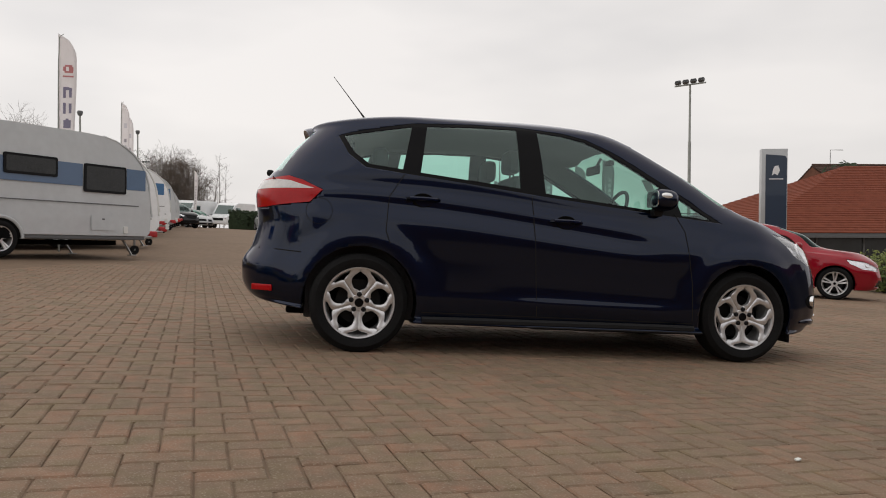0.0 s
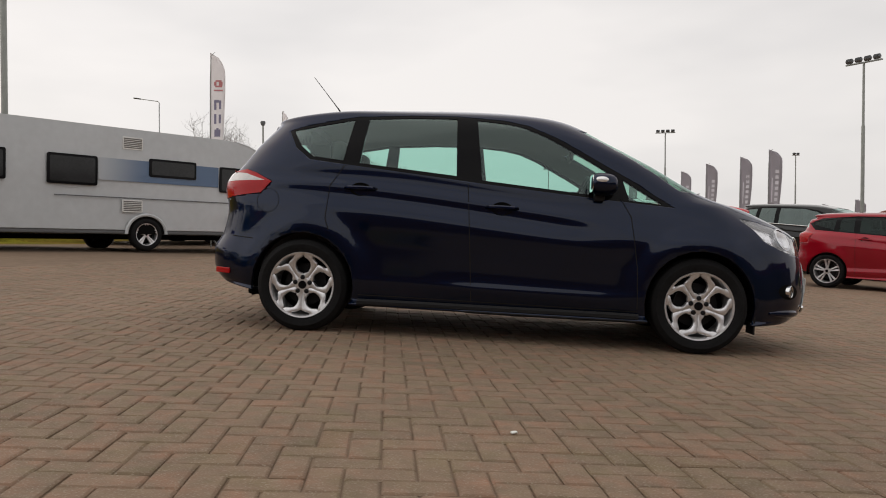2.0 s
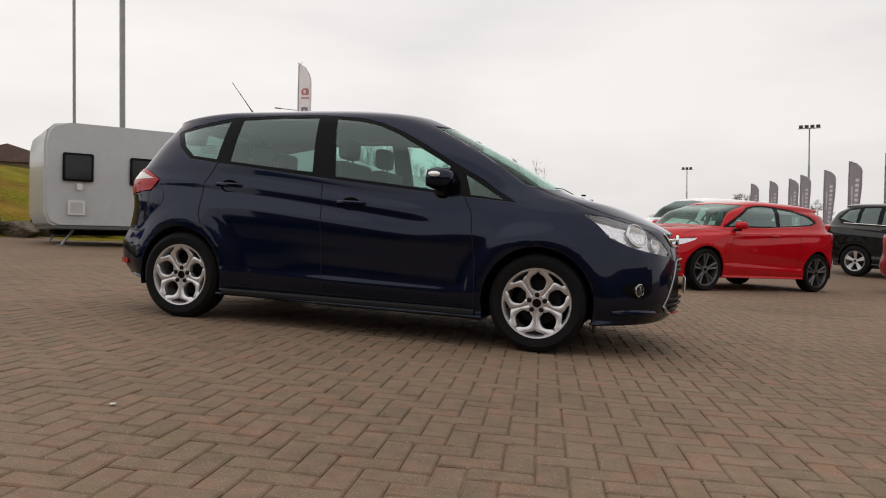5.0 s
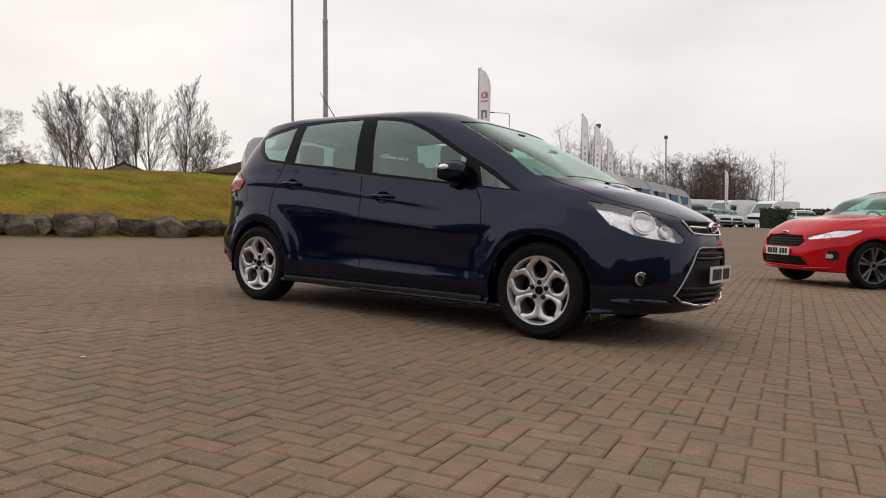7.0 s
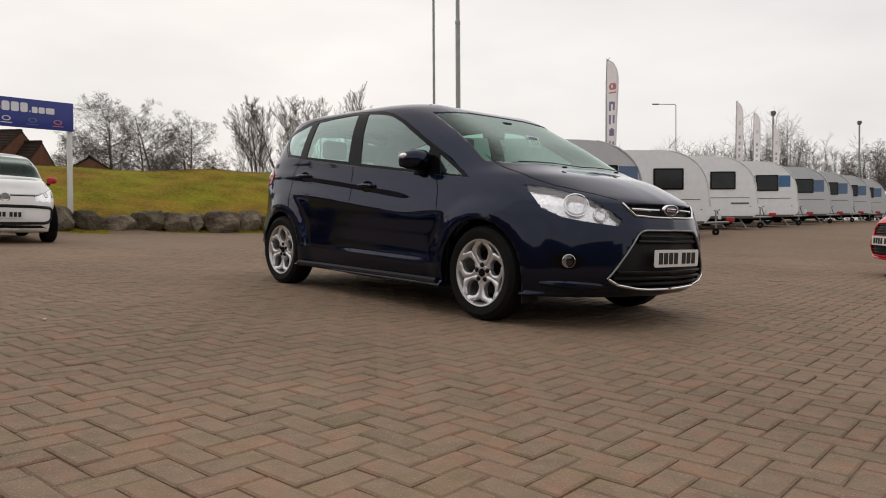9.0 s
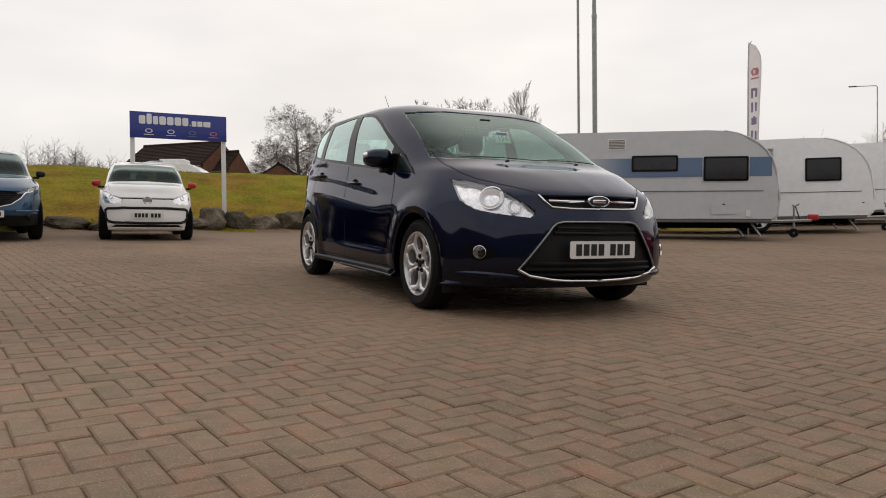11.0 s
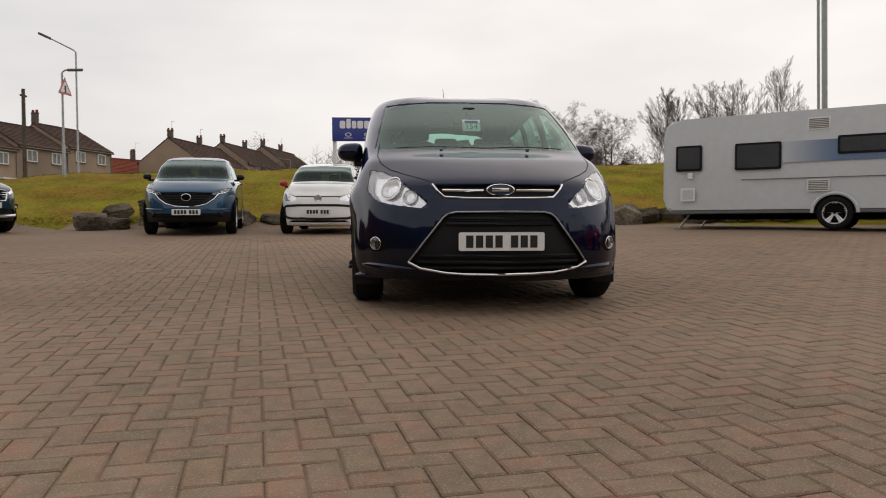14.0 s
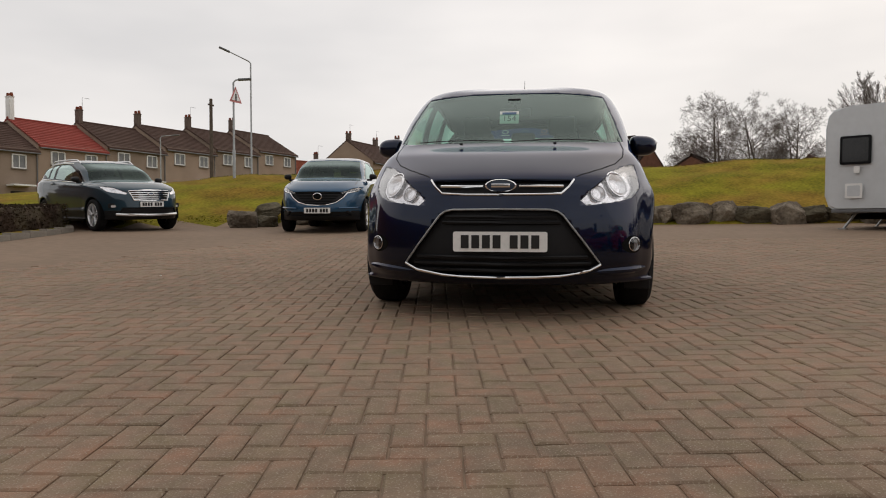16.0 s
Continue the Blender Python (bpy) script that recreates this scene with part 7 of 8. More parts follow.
leaf_clump("shrub", 10.6, 17.6, lot_z(10.6, 17.6), (0.85, 0.8, 0.95), 2600, 3, M_SHRUB, "yellow-green clipped shrub by the showroom", "shrub", 0.05)
leaf_clump("shrub", 12.0, 18.2, lot_z(12.0, 18.2), (0.9, 0.8, 0.9), 2200, 4, M_SHRUB, "yellow-green clipped shrub by the showroom", "shrub", 0.05)
leaf_clump("evergreen", -42.6, 16.6, 1.3, (1.3, 1.2, 2.2), 1800, 5, M_HEDGE, "small dark evergreen among bare trees", "tree", 0.12)
leaf_clump("conifer", 27.5, 50.0, 1.5, (2.0, 1.8, 4.2), 1500, 6, M_HEDGE, "dark conifer behind the showroom", "tree", 0.2)
leaf_clump("evergreen", -74.0, -8.5, 2.0, (2.2, 2.2, 4.0), 1200, 8, M_HEDGE, "dark evergreen beyond the bank", "tree", 0.25)


def hedge(a, b_, h, w, label, seed, mat=None, leaf=0.16, n=2500):
    """A clipped hedge of small leaves over a rough core."""
    rnd = random.Random(seed)
    a, b_ = Vector(a), Vector(b_)
    d = (b_ - a)
    L = d.length
    z = [lot_z(p.x, p.y) for p in (a, b_)]
    t = thing("hedge", label, "hedge", pose(a.x, a.y, z[0], 0, 0, math.degrees(math.atan2(d.y, d.x))) @ pose(0, 0, 0, 0, -math.degrees(math.atan2(z[1] - z[0], L)), 0))
    core = box((L, w * 0.8, h * 0.94), (L / 2, 0, h * 0.47), min(0.1, w * 0.2), 2)
    part("core", core, mat or M_HEDGE, t)
    lv = bmesh.new()
    for _ in range(n):
        u = Vector((rnd.gauss(0, 1), rnd.gauss(0, 1), rnd.gauss(0, 1))).normalized()
        if leaf > 0.1:
            p = Vector((rnd.uniform(0, L), rnd.uniform(-w / 2, w / 2), h * (0.05 + 0.97 * rnd.random() ** 0.6)))
        else:
            p = Vector((rnd.uniform(-0.06, L + 0.06), rnd.uniform(-w / 2, w / 2), rnd.uniform(0.0, h)))
            k = rnd.randrange(4)
            swell = 0.05 * noise.noise(Vector((p.x * 2.3, p.z * 3.0, seed)))
            if k == 0:
                p.z = h * 0.96 + rnd.uniform(-0.03, 0.03) + swell
            elif k < 3:
                p.y = (w * 0.43 + swell + rnd.uniform(-0.04, 0.04)) * (1 if k == 1 else -1)
            else:
                p.x = rnd.choice((-0.02, L + 0.02)) + rnd.uniform(-0.05, 0.05)
        v = u.orthogonal().normalized()
        s = leaf * rnd.uniform(0.6, 1.3)
        lv.faces.new([lv.verts.new(p + u * s), lv.verts.new(p + v * s * 0.6), lv.verts.new(p - u * s), lv.verts.new(p - v * s * 0.6)])
    part("leaves", lv, mat or M_HEDGE, t, smooth=None)


hedge((-5.75, -6.05), (-0.6, -3.98), 0.58, 0.85, "low clipped brown hedge on a kerbed island", 5, M_BROWNHEDGE, 0.03, 7000)
hedge((-17.5, 60.0), (-9.0, 62.5), 1.5, 1.2, "clipped dark evergreen hedge across the lot", 3)
hedge((-9.0, 66.0), (2.0, 68.0), 1.4, 1.2, "clipped dark evergreen hedge across the lot", 4)


def grass_tufts():
    """Short tufts over the bank's face and crest, and along the boulders."""
    rnd = random.Random(11)
    verts, faces = [], []
    while len(faces) < 9000:
        x, y = rnd.uniform(-26, -3), rnd.uniform(-13, 21)
        d, al = bank_distance(x, y)
        if d < 0.05 or (d > 0.8 and abs(d - 8.2) > 0.6):
            continue
        z = ground_z(x, y)
        a = rnd.uniform(0, 2 * math.pi)
        h = rnd.uniform(0.012, 0.04) * (1.3 if d < 1 else 1.0)
        w = rnd.uniform(0.008, 0.02)
        dx, dy = math.cos(a) * w, math.sin(a) * w
        lx, ly = rnd.gauss(0, 0.04), rnd.gauss(0, 0.04)
        i = len(verts)
        verts += [(x - dx, y - dy, z - 0.01), (x + dx, y + dy, z - 0.01), (x + lx, y + ly, z + h)]
        faces.append((i, i + 1, i + 2))
    me = bpy.data.meshes.new("grass")
    me.from_pydata(verts, [], faces)
    me.materials.append(M_BLADE)
    tagged(new("grass", me), "rough yellow-green winter grass with russet patches", "grass", kind="stuff")


grass_tufts()


def island():
    """The kerbed island beside the slate SUV: kerb stones and a strip of grass."""
    t = thing("kerb_island", "low concrete kerb round a planted island", "kerb", kind="structure")
    path = [(-6.35, -6.45), (-6.15, -5.85), (-5.5, -5.22), (-4.8, -4.82), (-4.1, -4.45), (-3.4, -4.10), (-2.7, -3.76), (-2.0, -3.46), (-1.2, -3.30), (-0.3, -3.42), (0.6, -3.95)]
    for (ax, ay), (bx, by) in zip(path, path[1:]):
        mx_, my_ = (ax + bx) / 2, (ay + by) / 2
        L = math.hypot(bx - ax, by - ay)
        part("kerb_stone", box((L - 0.012, 0.15, 0.22), (0, 0, 0), 0.018, 2), M_KERB, t, m=pose(mx_, my_, lot_z(mx_, my_) + 0.005, 0, 0, math.degrees(math.atan2(by - ay, bx - ax))))
    b = bmesh.new()
    rim = path + [(1.2, -5.0), (-2.0, -8.5), (-5.6, -7.6)]
    vs = [b.verts.new((x, y, lot_z(x, y) + 0.085)) for x, y in rim]
    b.faces.new(vs)
    part("turf", b, M_GRASS, t)


island()


# a scrap of white paper on the paving
scrap = box((0.022, 0.015, 0.006), (0, 0, 0), 0.003)
solo("paper_scrap", scrap, M_PAPER, "tiny crumpled scrap of white paper on the paving", "litter", pose(1.25, 2.57, lot_z(1.25, 2.57) + 0.006, 8, -5, 30))

# ---- unseen brick walls, added on the sides away from the walk to darken reflections ----
for name, at, size in (("unseen_wall_south", (9.5, -13.15, 1.9), (33.0, 0.3, 5.0)), ("unseen_wall_east", (26.15, -1.0, 1.9), (0.3, 24.6, 5.0))):
    solo(name, box(size, at, 0.01, 1), M_BRICK_RED, "unseen plain red-brown brick wall added to shape reflections on the cars", "wall", kind="structure")

# ---- houses and the showroom ----
def house_window(parent, x, y, z, w, h, m=None, panes=2):
    f = bmesh.new()
    for bx, bz, sx, sz in ((0, h / 2, w, 0.08), (0, -h / 2, w, 0.08), (-w / 2, 0, 0.08, h), (w / 2, 0, 0.08, h)):
        f = box((sx + 0.0, 0.10, sz), (bx, 0, bz), 0, 1, f)
    for k in range(1, panes):
        f = box((0.05, 0.09, h), (-w / 2 + w * k / panes, 0, 0), 0, 1, f)
    win = part("window", f, M_UPVC, parent, "white-framed window", m=pose(x, y, z))
    for k in range(panes):
        part("pane", box((w / panes - 0.04, 0.02, h - 0.06), (-w / 2 + w * (k + 0.5) / panes, 0.02, 0)), M_CURTAINED, win)
    part("sill", box((w + 0.16, 0.16, 0.06), (0, -0.04, -h / 2 - 0.06), 0.01), M_KERB, win)
    return win


def gable_roof(w, d, eave, ridge, over=0.25, end=0.0):
    """A pitched roof slab over a w x d plan with its ridge along x."""
    b = bmesh.new()
    th = 0.14
    s = (ridge - eave) / (d / 2)
    yo, zo = d / 2 + over, eave - over * s
    n = 14
    x0, x1 = -w / 2 - end, w / 2 + end
    # one stepped sheet: courses of tiles, each lapping over the next below
    line = []
    for k in range(n):
        y, z = -yo * (1 - k / n), zo + (ridge - zo) * k / n
        line += [(y, z - 0.01), (y, z + 0.04)]
    line.append((0.0, ridge))
    line += [(-y, z) for y, z in line[-2::-1]]
    line += [(yo, zo - th), (0.0, ridge - th), (-yo, zo - th)]
    a = [b.verts.new((x0, y, z)) for y, z in line]
    c = [b.verts.new((x1, y, z)) for y, z in line]
    m = len(line)
    for i in range(m):
        b.faces.new((a[i], a[(i + 1) % m], c[(i + 1) % m], c[i]))
    b.faces.new(a[::-1])
    b.faces.new(c)
    return b


def house_chimney(t, x, ridge, ch, wall, aerial):
    cb = box((0.33, 0.52, ch + 0.6), (x, 0, ridge + ch / 2 - 0.3), 0.02)
    cb = box((0.39, 0.58, 0.07), (x, 0, ridge + ch), 0.02, 2, cb)
    c = part("chimney", cb, wall, t)
    for k in (-0.2, 0.2):
        part("chimney_pot", revolve([(0.10, ridge + ch), (0.13, ridge + ch + 0.05), (0.10, ridge + ch + 0.28), (0.08, ridge + ch + 0.28)], n=10, axis="Z"), M_ROOF_RED, c, m=pose(x, k, 0))
    if aerial:
        part("aerial", tube([(x + 0.3, 0, ridge + ch), (x + 0.3, 0, ridge + ch + 1.0), (x + 0.9, 0, ridge + ch + 1.0)], 0.02, 4), M_GALV, c)


def house(m, w, d, eave, ridge, wall, roof, label, windows, chimneys=(), stack=None, category="house", aerial=True, porch=False, hip=0.0):
    """A house whose front faces -y; windows: (x, z, w, h); chimneys: (place along the ridge, height)."""
    t = thing("house", label, category, m, "houses beyond the bank")
    if hip:
        b = box((w, d, eave + 2.5), (0, 0, (eave - 2.5) / 2))
        part("wall", b, wall, t, smooth=20)
        r_ = bmesh.new()
        o = 0.35
        zo = eave - 0.12
        c4 = [r_.verts.new((x, y, zo)) for x, y in ((-w / 2 - o, -d / 2 - o), (w / 2 + o, -d / 2 - o), (w / 2 + o, d / 2 + o), (-w / 2 - o, d / 2 + o))]
        p0, p1 = r_.verts.new((-w / 2 + hip, 0, ridge)), r_.verts.new((w / 2 - hip, 0, ridge))
        for q in ((c4[0], c4[1], p1, p0), (c4[1], c4[2], p1), (c4[2], c4[3], p0, p1), (c4[3], c4[0], p0), c4[::-1]):
            r_.faces.new(q)
        part("roof", r_, roof, t, smooth=None)
        return t
    b = slab([(-d / 2, -2.5), (d / 2, -2.5), (d / 2, eave), (0, ridge - 0.1), (-d / 2, eave)], w, "YZ", -w / 2)
    part("wall", b, wall, t, smooth=20)
    part("roof", gable_roof(w, d, eave, ridge), roof, t, smooth=20)
    part("gutter", tube([(-w / 2, -d / 2 - 0.26, eave - 0.28), (w / 2, -d / 2 - 0.26, eave - 0.28)], 0.05, 6), M_GREYLINE, t)
    part("ridge_tiles", tube([(-w / 2, 0, ridge + 0.01), (w / 2, 0, ridge + 0.01)], 0.10, 6), roof, t)
    part("downpipe", tube([(w / 2 - 0.15, -d / 2 - 0.06, eave - 0.3), (w / 2 - 0.15, -d / 2 - 0.06, 0)], 0.04, 6), M_GREYLINE, t)
    for x, z, ww, hh in windows:
        house_window(t, x, -d / 2 - 0.03, z, ww, hh)
    for cx_, ch in chimneys:
        house_chimney(t, cx_ * w, ridge, ch, stack or M_STACK, aerial)
    if porch:
        part("porch_roof", box((1.5, 0.9, 0.12), (w * 0.22, -d / 2 - 0.45, 2.45), 0.02), M_UPVC, t)
        part("front_door", box((0.95, 0.06, 2.05), (w * 0.22, -d / 2 - 0.03, 1.05), 0.01), M_TRIM, t)
    return t


def row_of_houses(a, heading, w, n, base, eave, ridge, d, roofs, labels, walls, rise=0.0, twin=False, pale=()):
    """Terraced houses side by side from the front corner a along heading; each stands rise higher than the last."""
    a = Vector(a)
    f = Vector((math.cos(radians(heading)), math.sin(radians(heading))))
    back = Vector((-f.y, f.x))
    for i in range(n):
        c = a + f * w * (i + 0.5) + back * d / 2
        house(pose(c.x, c.y, base + rise * i, 0, 0, heading), w, d, eave, ridge, walls[i % len(walls)], roofs[i % len(roofs)], labels[i % len(labels)],
              [(-w * 0.24, 4.06, 0.98, 0.88), (w * 0.24, 4.06, 0.90, 0.88), (-w * 0.2, 1.5, 1.5, 1.1)] + ([(0.0, 4.06, 1.0, 0.88)] if twin else []),
              [(-0.46, 1.5 if i in pale else 0.7 if twin else 0.9)] + ([(0.06, 0.7)] if twin else []), M_UPVC if i in pale else None, aerial=i % 2 == 0, porch=not twin)


M_STACK = shade("weathered_chimney_brick", (0.12, 0.088, 0.072), rough=0.95, var=0.25, scale=3, fine=20, bump=0.3, bump_scale=30)
BROWN, RUSSET = "buff roughcast terraced house with a brown tiled roof", "buff roughcast terraced house with a bright red tiled roof"
row_of_houses((-27.1, -35.6), 169, 5.3, 6, 1.25, 4.95, 7.0, 7.2, [M_ROOF_BROWN, M_ROOF_BRIGHT, M_ROOF_BROWN, M_ROOF_BROWN, M_ROOF_BROWN, M_ROOF_BROWN],
              [BROWN, RUSSET, BROWN, BROWN, BROWN, BROWN], [M_HARL_DARK, M_HARL], rise=0.43, pale=(1,))
# the second terrace, its gable end towards the lot, on rising ground
row_of_houses((-63.3, -23.4), 174, 11.0, 3, 3.1, 4.9, 7.2, 6.4, [M_ROOF_BROWN], [BROWN], [M_HARL], rise=0.85, twin=True)
house(pose(-66.0, -34.0, 2.6, 0, 0, 150), 9, 6, 3.9, 6.0, M_BRICK_RED, M_ROOF_RED, "low house with a russet tiled roof", [(-2, 2.4, 1.2, 1.0), (2, 2.4, 1.2, 1.0)], [(0.3, 0.9)])
house(pose(-44.8, 1.5, 0.9, 0, 0, 55), 6.2, 4.2, 4.3, 5.75, M_BRICK_RED, M_ROOF_DARK, "brick house with a dark brown roof behind the sign", [(-1, 3.6, 1.0, 1.0)])
house(pose(-43.5, 3.8, 0.9, 0, 0, 55), 3.0, 2.4, 4.0, 5.12, M_BRICK_RED, M_ROOF_DARK, "brick gabled wing with a dark brown roof", [])
house(pose(-44.5, 8.0, 0.7, 0, 0, 166), 4.0, 3.6, 3.5, 4.6, M_BRICK_RED, M_ROOF_DARK, "small brick gabled house", [])
house(pose(-37.3, 27.3, 0.4, 0, 0, 147), 8.0, 5.4, 4.05, 5.14, M_HARL_DARK, M_ROOF_BROWN, "low bungalow with a dark brown hipped roof behind the bank", [], hip=2.2)
house(pose(-39.0, 19.5, 0.4, 0, 0, 155), 5.0, 3.6, 3.6, 4.35, M_HARL_DARK, M_ROOF_BROWN, "low dark roof just over the bank's crest", [])
house(pose(-38.6, 22.6, 0.4, 0, 0, 62), 6.4, 3.6, 3.5, 4.05, M_HARL_DARK, M_ROOF_BROWN, "long low building behind the bank", [])
house(pose(-40.0, 14.4, 0.4, 0, 0, 160), 5.0, 3.6, 3.4, 4.1, M_BRICK_RED, M_ROOF_BROWN, "low roof just over the bank's crest", [])


def camper():
    t = thing("motorhome", "white coachbuilt motorhome parked behind the sign", "motorhome", pose(-30.4, 2.05, 1.05, 0, 0, 76))
    b = slab([(-1.6, 0.5), (1.55, 0.5), (1.6, 1.9), (1.2, 2.5), (0.6, 2.85), (-1.2, 2.95), (-1.6, 2.85)], 2.1, "XZ", -1.05, None, 0.05)
    part("body", b, M_CARAVAN_W, t)
    part("roof_box", box((1.2, 1.0, 0.22), (-0.3, 0, 3.0), 0.08, 3), M_WHITE, t)
    part("skylight", box((0.6, 0.6, 0.08), (-1.0, -0.2, 3.0), 0.02), M_PANE, t)
    part("window", box((0.9, 0.02, 0.5), (0.2, -1.06, 2.0), 0.01), M_PANE, t)
    for x in (-1.0, 1.0):
        for s in (-1, 1):
            make_wheel(t, x, s * 0.95, 0.32, 0.2, 5, 0.2)


camper()


def showroom():
    """The low showroom with a broad hipped roof of red tiles laid in courses."""
    x0, x1, y0, y1 = 15.0, 46.0, 36.5, 58.0
    zb, ez, top = lot_z(24, 36) - 0.5, 0.95, 5.3
    t = thing("showroom", "low showroom with a broad red-tiled hipped roof and dark glass front", "showroom", kind="structure")
    part("wall", box((x1 - x0 - 1.6, y1 - y0 - 1.6, ez - zb), ((x0 + x1) / 2, (y0 + y1) / 2, (ez + zb) / 2)), M_SHOPDARK, t)
    # hipped roof in courses
    n = 34
    rx = (y1 - y0) / 2
    for side_ in ("south", "west", "rest"):
        b = bmesh.new()
        for k in range(n):
            u0, u1 = k / n, (k + 1) / n
            za, zc = ez + (top - ez) * u0, ez + (top - ez) * u1
            o = 0.035
            xa, xb, ya, yb = x0 + rx * u0, x1 - rx * u0, y0 + rx * u0, y1 - rx * u0
            xa2, xb2, ya2, yb2 = x0 + rx * u1, x1 - rx * u1, y0 + rx * u1, y1 - rx * u1
            quads = {"south": [((xa, ya, za + o), (xb, ya, za + o), (xb2, ya2, zc), (xa2, ya2, zc)), ((xa, ya, za - 0.01), (xb, ya, za - 0.01), (xb, ya, za + o), (xa, ya, za + o))],
                     "west": [((xa, yb, za + o), (xa, ya, za + o), (xa2, ya2, zc), (xa2, yb2, zc)), ((xa, yb, za - 0.01), (xa, ya, za - 0.01), (xa, ya, za + o), (xa, yb, za + o))],
                     "rest": [((xb, ya, za + o), (xb, yb, za + o), (xb2, yb2, zc), (xb2, ya2, zc)), ((xb, yb, za + o), (xa, yb, za + o), (xa2, yb2, zc), (xb2, yb2, zc))]}[side_]
            for q in quads:
                b.faces.new([b.verts.new(p) for p in q])
        part("roof", b, M_ROOF_RED, t, smooth=None)
    part("fascia", box((x1 - x0, 0.12, 0.26), ((x0 + x1) / 2, y0 + 0.1, ez - 0.12), 0.01), M_GREYLINE, t)
    part("fascia", box((0.12, y1 - y0, 0.26), (x0 + 0.1, (y0 + y1) / 2, ez - 0.12), 0.01), M_GREYLINE, t)
    for k in range(12):
        part("glazing_bar", box((0.08, 0.08, ez - zb), (x0 + 1.5 + 2.4 * k, y0 + 0.78, (ez + zb) / 2)), M_GREYLINE, t)
    h = house(pose(31.0, 53.0, -0.5, 0, 0, 0), 9.0, 8.0, 4.6, 6.4, M_BRICK_RED, M_ROOF_BROWN, "brown-roofed gabled building behind the showroom", [])
    part("aerial", tube([(-3.2, 0, 5.5), (-3.2, 0, 7.5), (-2.3, 0, 7.5)], 0.03, 4), M_GALV, h)


showroom()


def far_van(x, y, heading, paint, label):
    t = thing("van", label, "van", stand(x, y, heading), "vehicles across the lot")
    prof = [(-2.4, 0.35), (2.5, 0.35), (2.6, 0.75), (2.5, 1.05), (1.75, 1.25), (1.1, 2.15), (0.6, 2.35), (-2.3, 2.4), (-2.45, 2.2)]
    part("body", slab(prof, 1.95, "XZ", -0.975, None, 0.06), paint, t)
    part("windscreen", slab([(1.74, 1.30), (1.15, 2.08), (1.18, 2.10), (1.78, 1.31)], 1.6, "XZ", -0.8), M_PANE, t)
    part("side_window", box((0.8, 1.99, 0.5), (0.75, 0, 1.65), 0.02), M_PANE, t)
    part("grille", box((0.05, 1.2, 0.22), (2.58, 0, 0.8), 0.02), M_TRIM, t)
    for s in (-1, 1):
        part("headlight", box((0.08, 0.28, 0.16), (2.53, s * 0.78, 0.95), 0.03), M_REFLECTOR, t)
        for ax in (1.6, -1.5):
            make_wheel(t, ax, s * 0.86, 0.34, 0.2, 5, 0.22)


far_van(-22.5, 66.0, 255, M_CARAVAN_W, "white van parked nose-on across the lot")
far_van(-19.5, 68.0, 255, M_CARAVAN_W, "white van parked nose-on across the lot")
far_van(-25.5, 64.5, 250, M_CARAVAN_W, "white van parked nose-on across the lot")
for cx_, cy_, hd, pt, lab in ((-18.5, 50.5, 320, M_BLACK_CAR, "dark SUV at the end of the caravan row"), (-19.5, 56.0, 320, M_SILVER_CAR, "silver car across the lot"), (-13.8, 58.5, 300, M_SILVER_CAR, "silver car before the hedge"),
                              (-20.5, 60.5, 320, M_SILVER_CAR, "silver car across the lot"), (11.6, 29.0, -30, M_SILVER_CAR, "silver car beside the black SUV")):
    cc, _ = make_car("parked_car", lab, stand(cx_, cy_, hd), suv_spec if "SUV" in lab.split(" at ")[0].split(" beside")[0] else fiesta_spec, pt)


# plain long walls out of view, added on two sides to block low sky in reflections
def closing_wall(name, x0, y0, x1, y1, h, label):
    z = min(lot_z(x0, y0), lot_z(x1, y1)) - 0.4
    top = lot_z((x0 + x1) / 2, (y0 + y1) / 2) + h
    t = thing(name, label, "wall", kind="structure")
    cx_, cy_ = (x0 + x1) / 2, (y0 + y1) / 2
    part("wall", box((x1 - x0, y1 - y0, top - z), (cx_, cy_, (top + z) / 2)), M_UNSEEN_WALL, t)
    part("parapet", box((x1 - x0 + 0.2, y1 - y0 + 0.2, 0.3), (cx_, cy_, top + 0.15), 0.02), M_GREYLINE, t)


closing_wall("unseen_wall_south", -5.0, -19.0, 24.0, -15.0, 3.8, "long plain dark grey wall, unseen, added behind the lot for reflections")
closing_wall("unseen_wall_east", 24.2, -19.0, 28.0, 14.0, 3.8, "long plain dark grey wall, unseen, added beside the lot for reflections")

# ---- block paving: herringbone blocks, each with bevelled edges and its own height ----
PAVE_TURN = 18.6
BL, BW, GAP = 0.2064, 0.1032, 0.0055


def herringbone(x0, x1, y0, y1):
    """Centres and turns of 90 degree herringbone blocks over a rectangle, in the pattern's own axes."""
    out = []
    i0, i1 = int(x0 / BW) - 4, int(x1 / BW) + 4
    j0, j1 = int(y0 / BW) - 4, int(y1 / BW) + 4
    for i in range(i0, i1):
        for j in range(j0, j1):
            k = (i + j) % 4
            if k == 1:
                out.append(((i + 0.951) * BW, (j + 0.14) * BW, 0))
            elif k == 3:
                out.append(((i + 0.451) * BW, (j + 0.64) * BW, 90))
    return out


def block_shape(w, l, h):
    """Corner rings of a bevelled block top: outer low ring, then the chamfered top."""
    c = 0.0065
    a, b_ = l / 2, w / 2
    low = [(-a, -b_, -0.03), (a, -b_, -0.03), (a, b_, -0.03), (-a, b_, -0.03)]
    mid = [(-a, -b_, -c * 0.8), (a, -b_, -c * 0.8), (a, b_, -c * 0.8), (-a, b_, -c * 0.8)]
    top = [(-a + c, -b_ + c, 0), (a - c, -b_ + c, 0), (a - c, b_ - c, 0), (-a + c, b_ - c, 0)]
    return low + mid + top


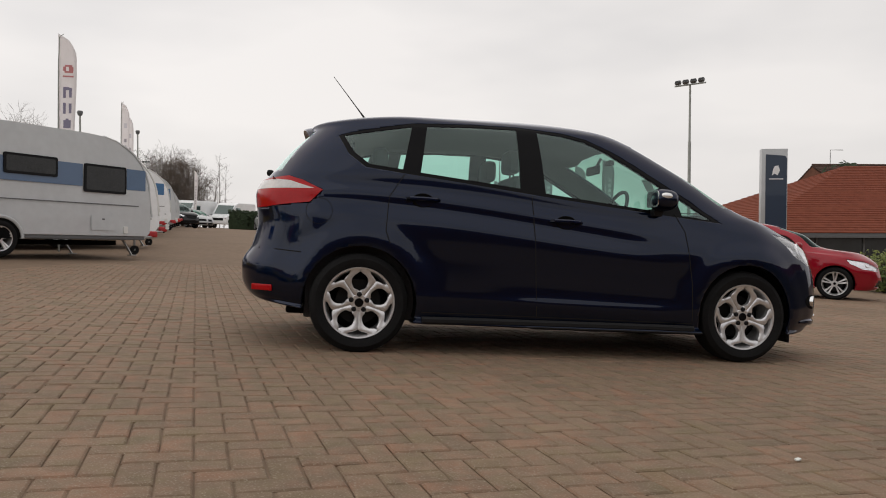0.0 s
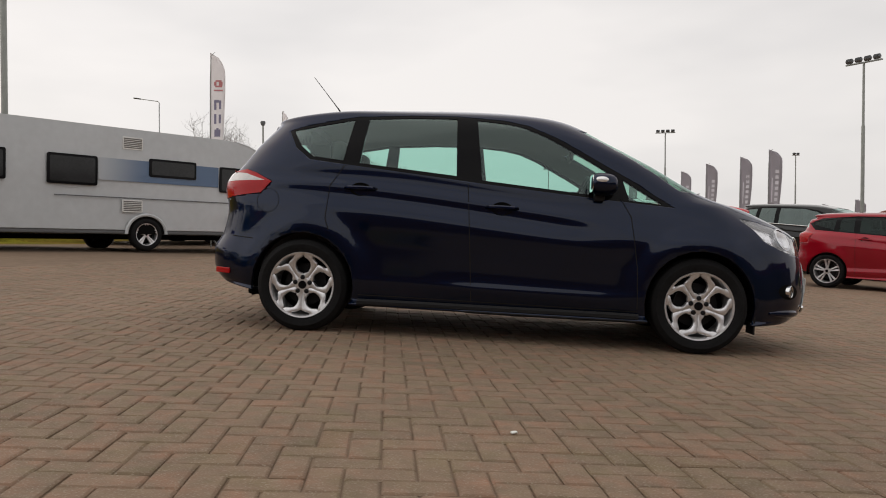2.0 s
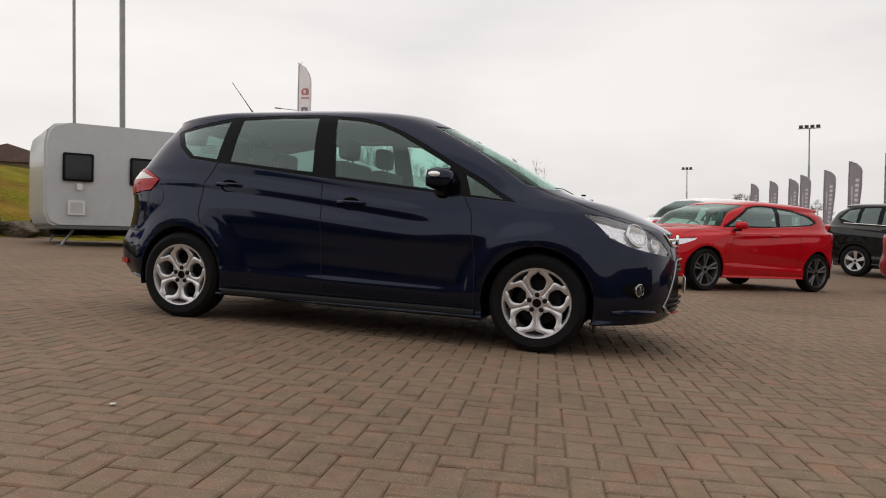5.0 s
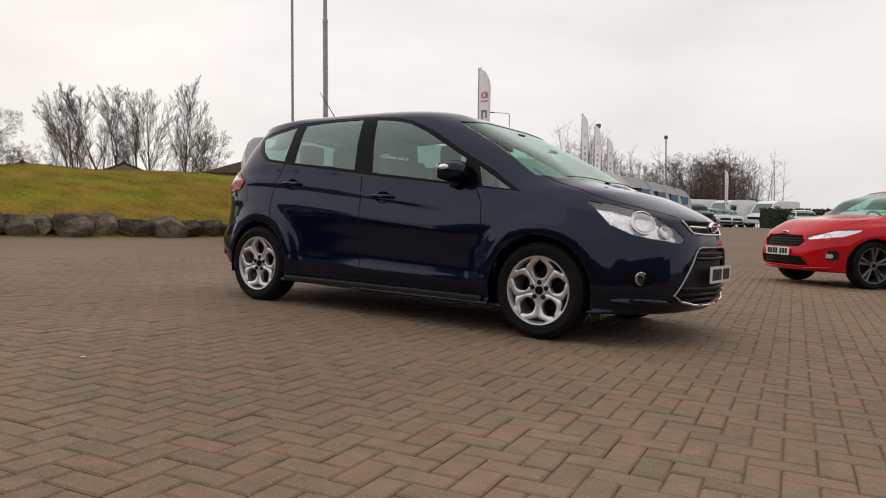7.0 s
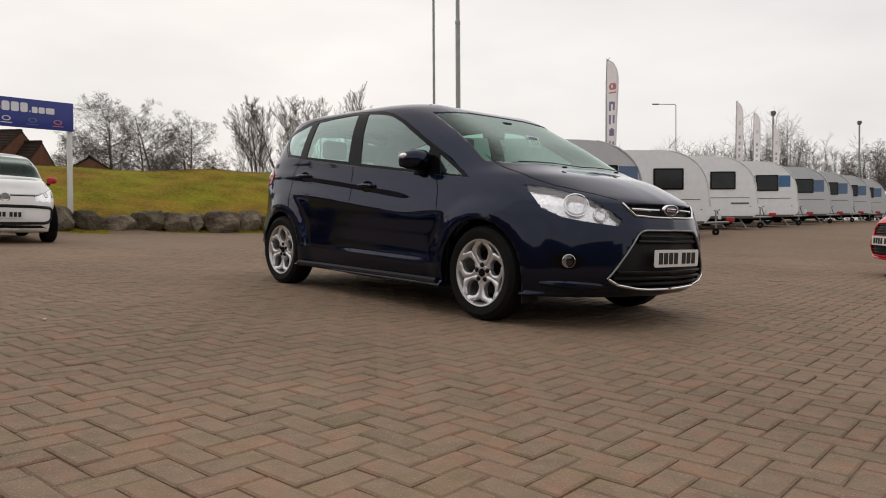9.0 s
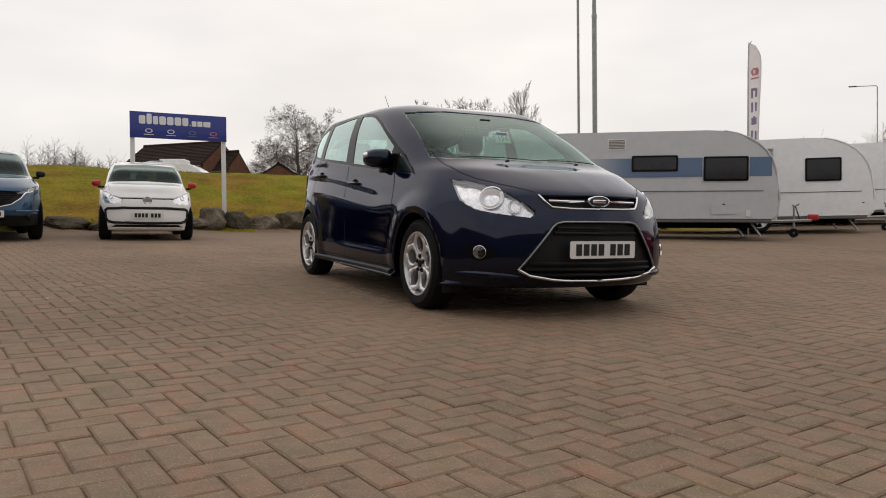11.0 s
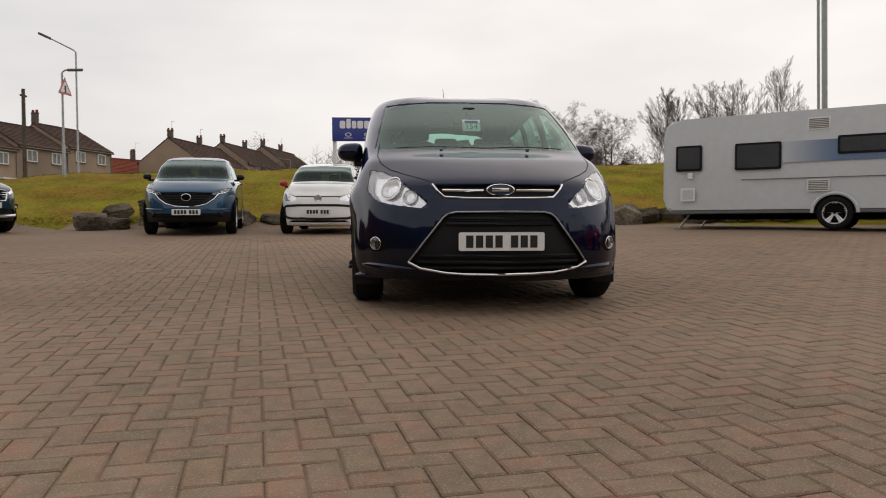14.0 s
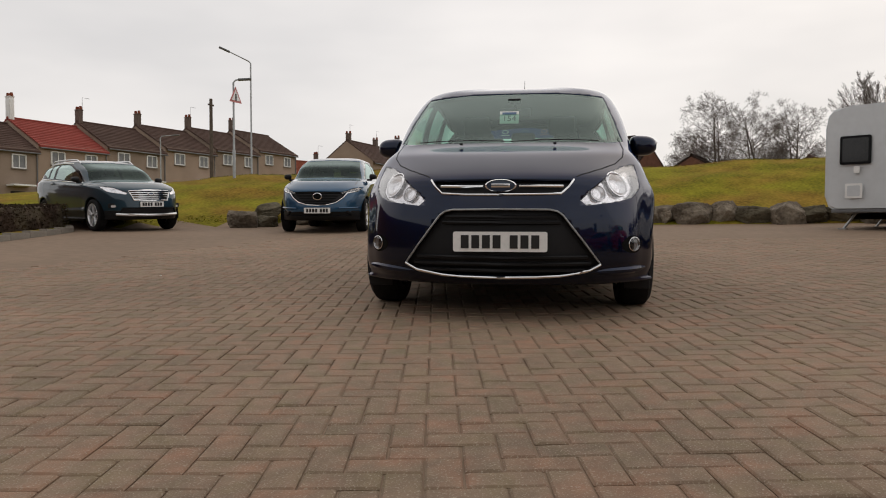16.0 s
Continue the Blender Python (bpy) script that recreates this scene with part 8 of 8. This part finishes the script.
BLOCK_FACES = [(0, 1, 5, 4), (1, 2, 6, 5), (2, 3, 7, 6), (3, 0, 4, 7), (4, 5, 9, 8), (5, 6, 10, 9), (6, 7, 11, 10), (7, 4, 8, 11), (8, 9, 10, 11)]


def build_paving():
    field = tagged(new("pavement"), "brown herringbone block paving with sandy joints", "paving", kind="structure")
    me = bpy.data.meshes.new("paver")
    me.from_pydata(block_shape(BW - GAP, BL - GAP, 0), [], BLOCK_FACES)
    me.materials.append(M_PAVER)
    ca, sa = math.cos(radians(PAVE_TURN)), math.sin(radians(PAVE_TURN))
    rnd = random.Random(3)
    shape = block_shape(BW - GAP, BL - GAP, 0)
    verts, faces = [], []
    singles = 0
    for u, v, turn in herringbone(-12, 15, -14, 17):
        x, y = u * ca - v * sa, u * sa + v * ca
        if not (-6.2 < x < 9.2 and 0.6 < y < 15.0):
            continue
        dz, tx, ty = rnd.gauss(0, 0.0012), rnd.gauss(0, 0.008), rnd.gauss(0, 0.008)
        ang = radians(PAVE_TURN + turn + rnd.gauss(0, 0.35))
        z = lot_z(x, y)
        near = 4.0 < x < 6.2 and 4.3 < y < 7.4 and singles < 300
        c, s = math.cos(ang), math.sin(ang)
        gx, gy = -0.0475, -0.018 if y < 6.5 else -0.001
        if near:
            ob = new("paver", me)
            ob.parent = field
            n = Vector((-gx + tx, -gy + ty, 1)).normalized()
            f = Vector((c, s, 0))
            left = n.cross(f).normalized()
            f = left.cross(n)
            ob.matrix_basis = Matrix.Translation((x, y, z + dz)) @ Matrix((f, left, n)).transposed().to_4x4()
            singles += 1
            continue
        i = len(verts)
        for a, b_, h in shape:
            px, py = a * c - b_ * s, a * s + b_ * c
            verts.append((x + px, y + py, z + dz + h + px * (gx - tx) + py * (gy - ty)))
        faces += [tuple(i + q for q in f_) for f_ in BLOCK_FACES]
    md = bpy.data.meshes.new("paver_field")
    md.from_pydata(verts, [], faces)
    md.materials.append(M_PAVER_ALL)
    ob = new("paver_field", md)
    ob.parent = field
    tagged(ob, kind="stuff")


build_paving()

build_ground()
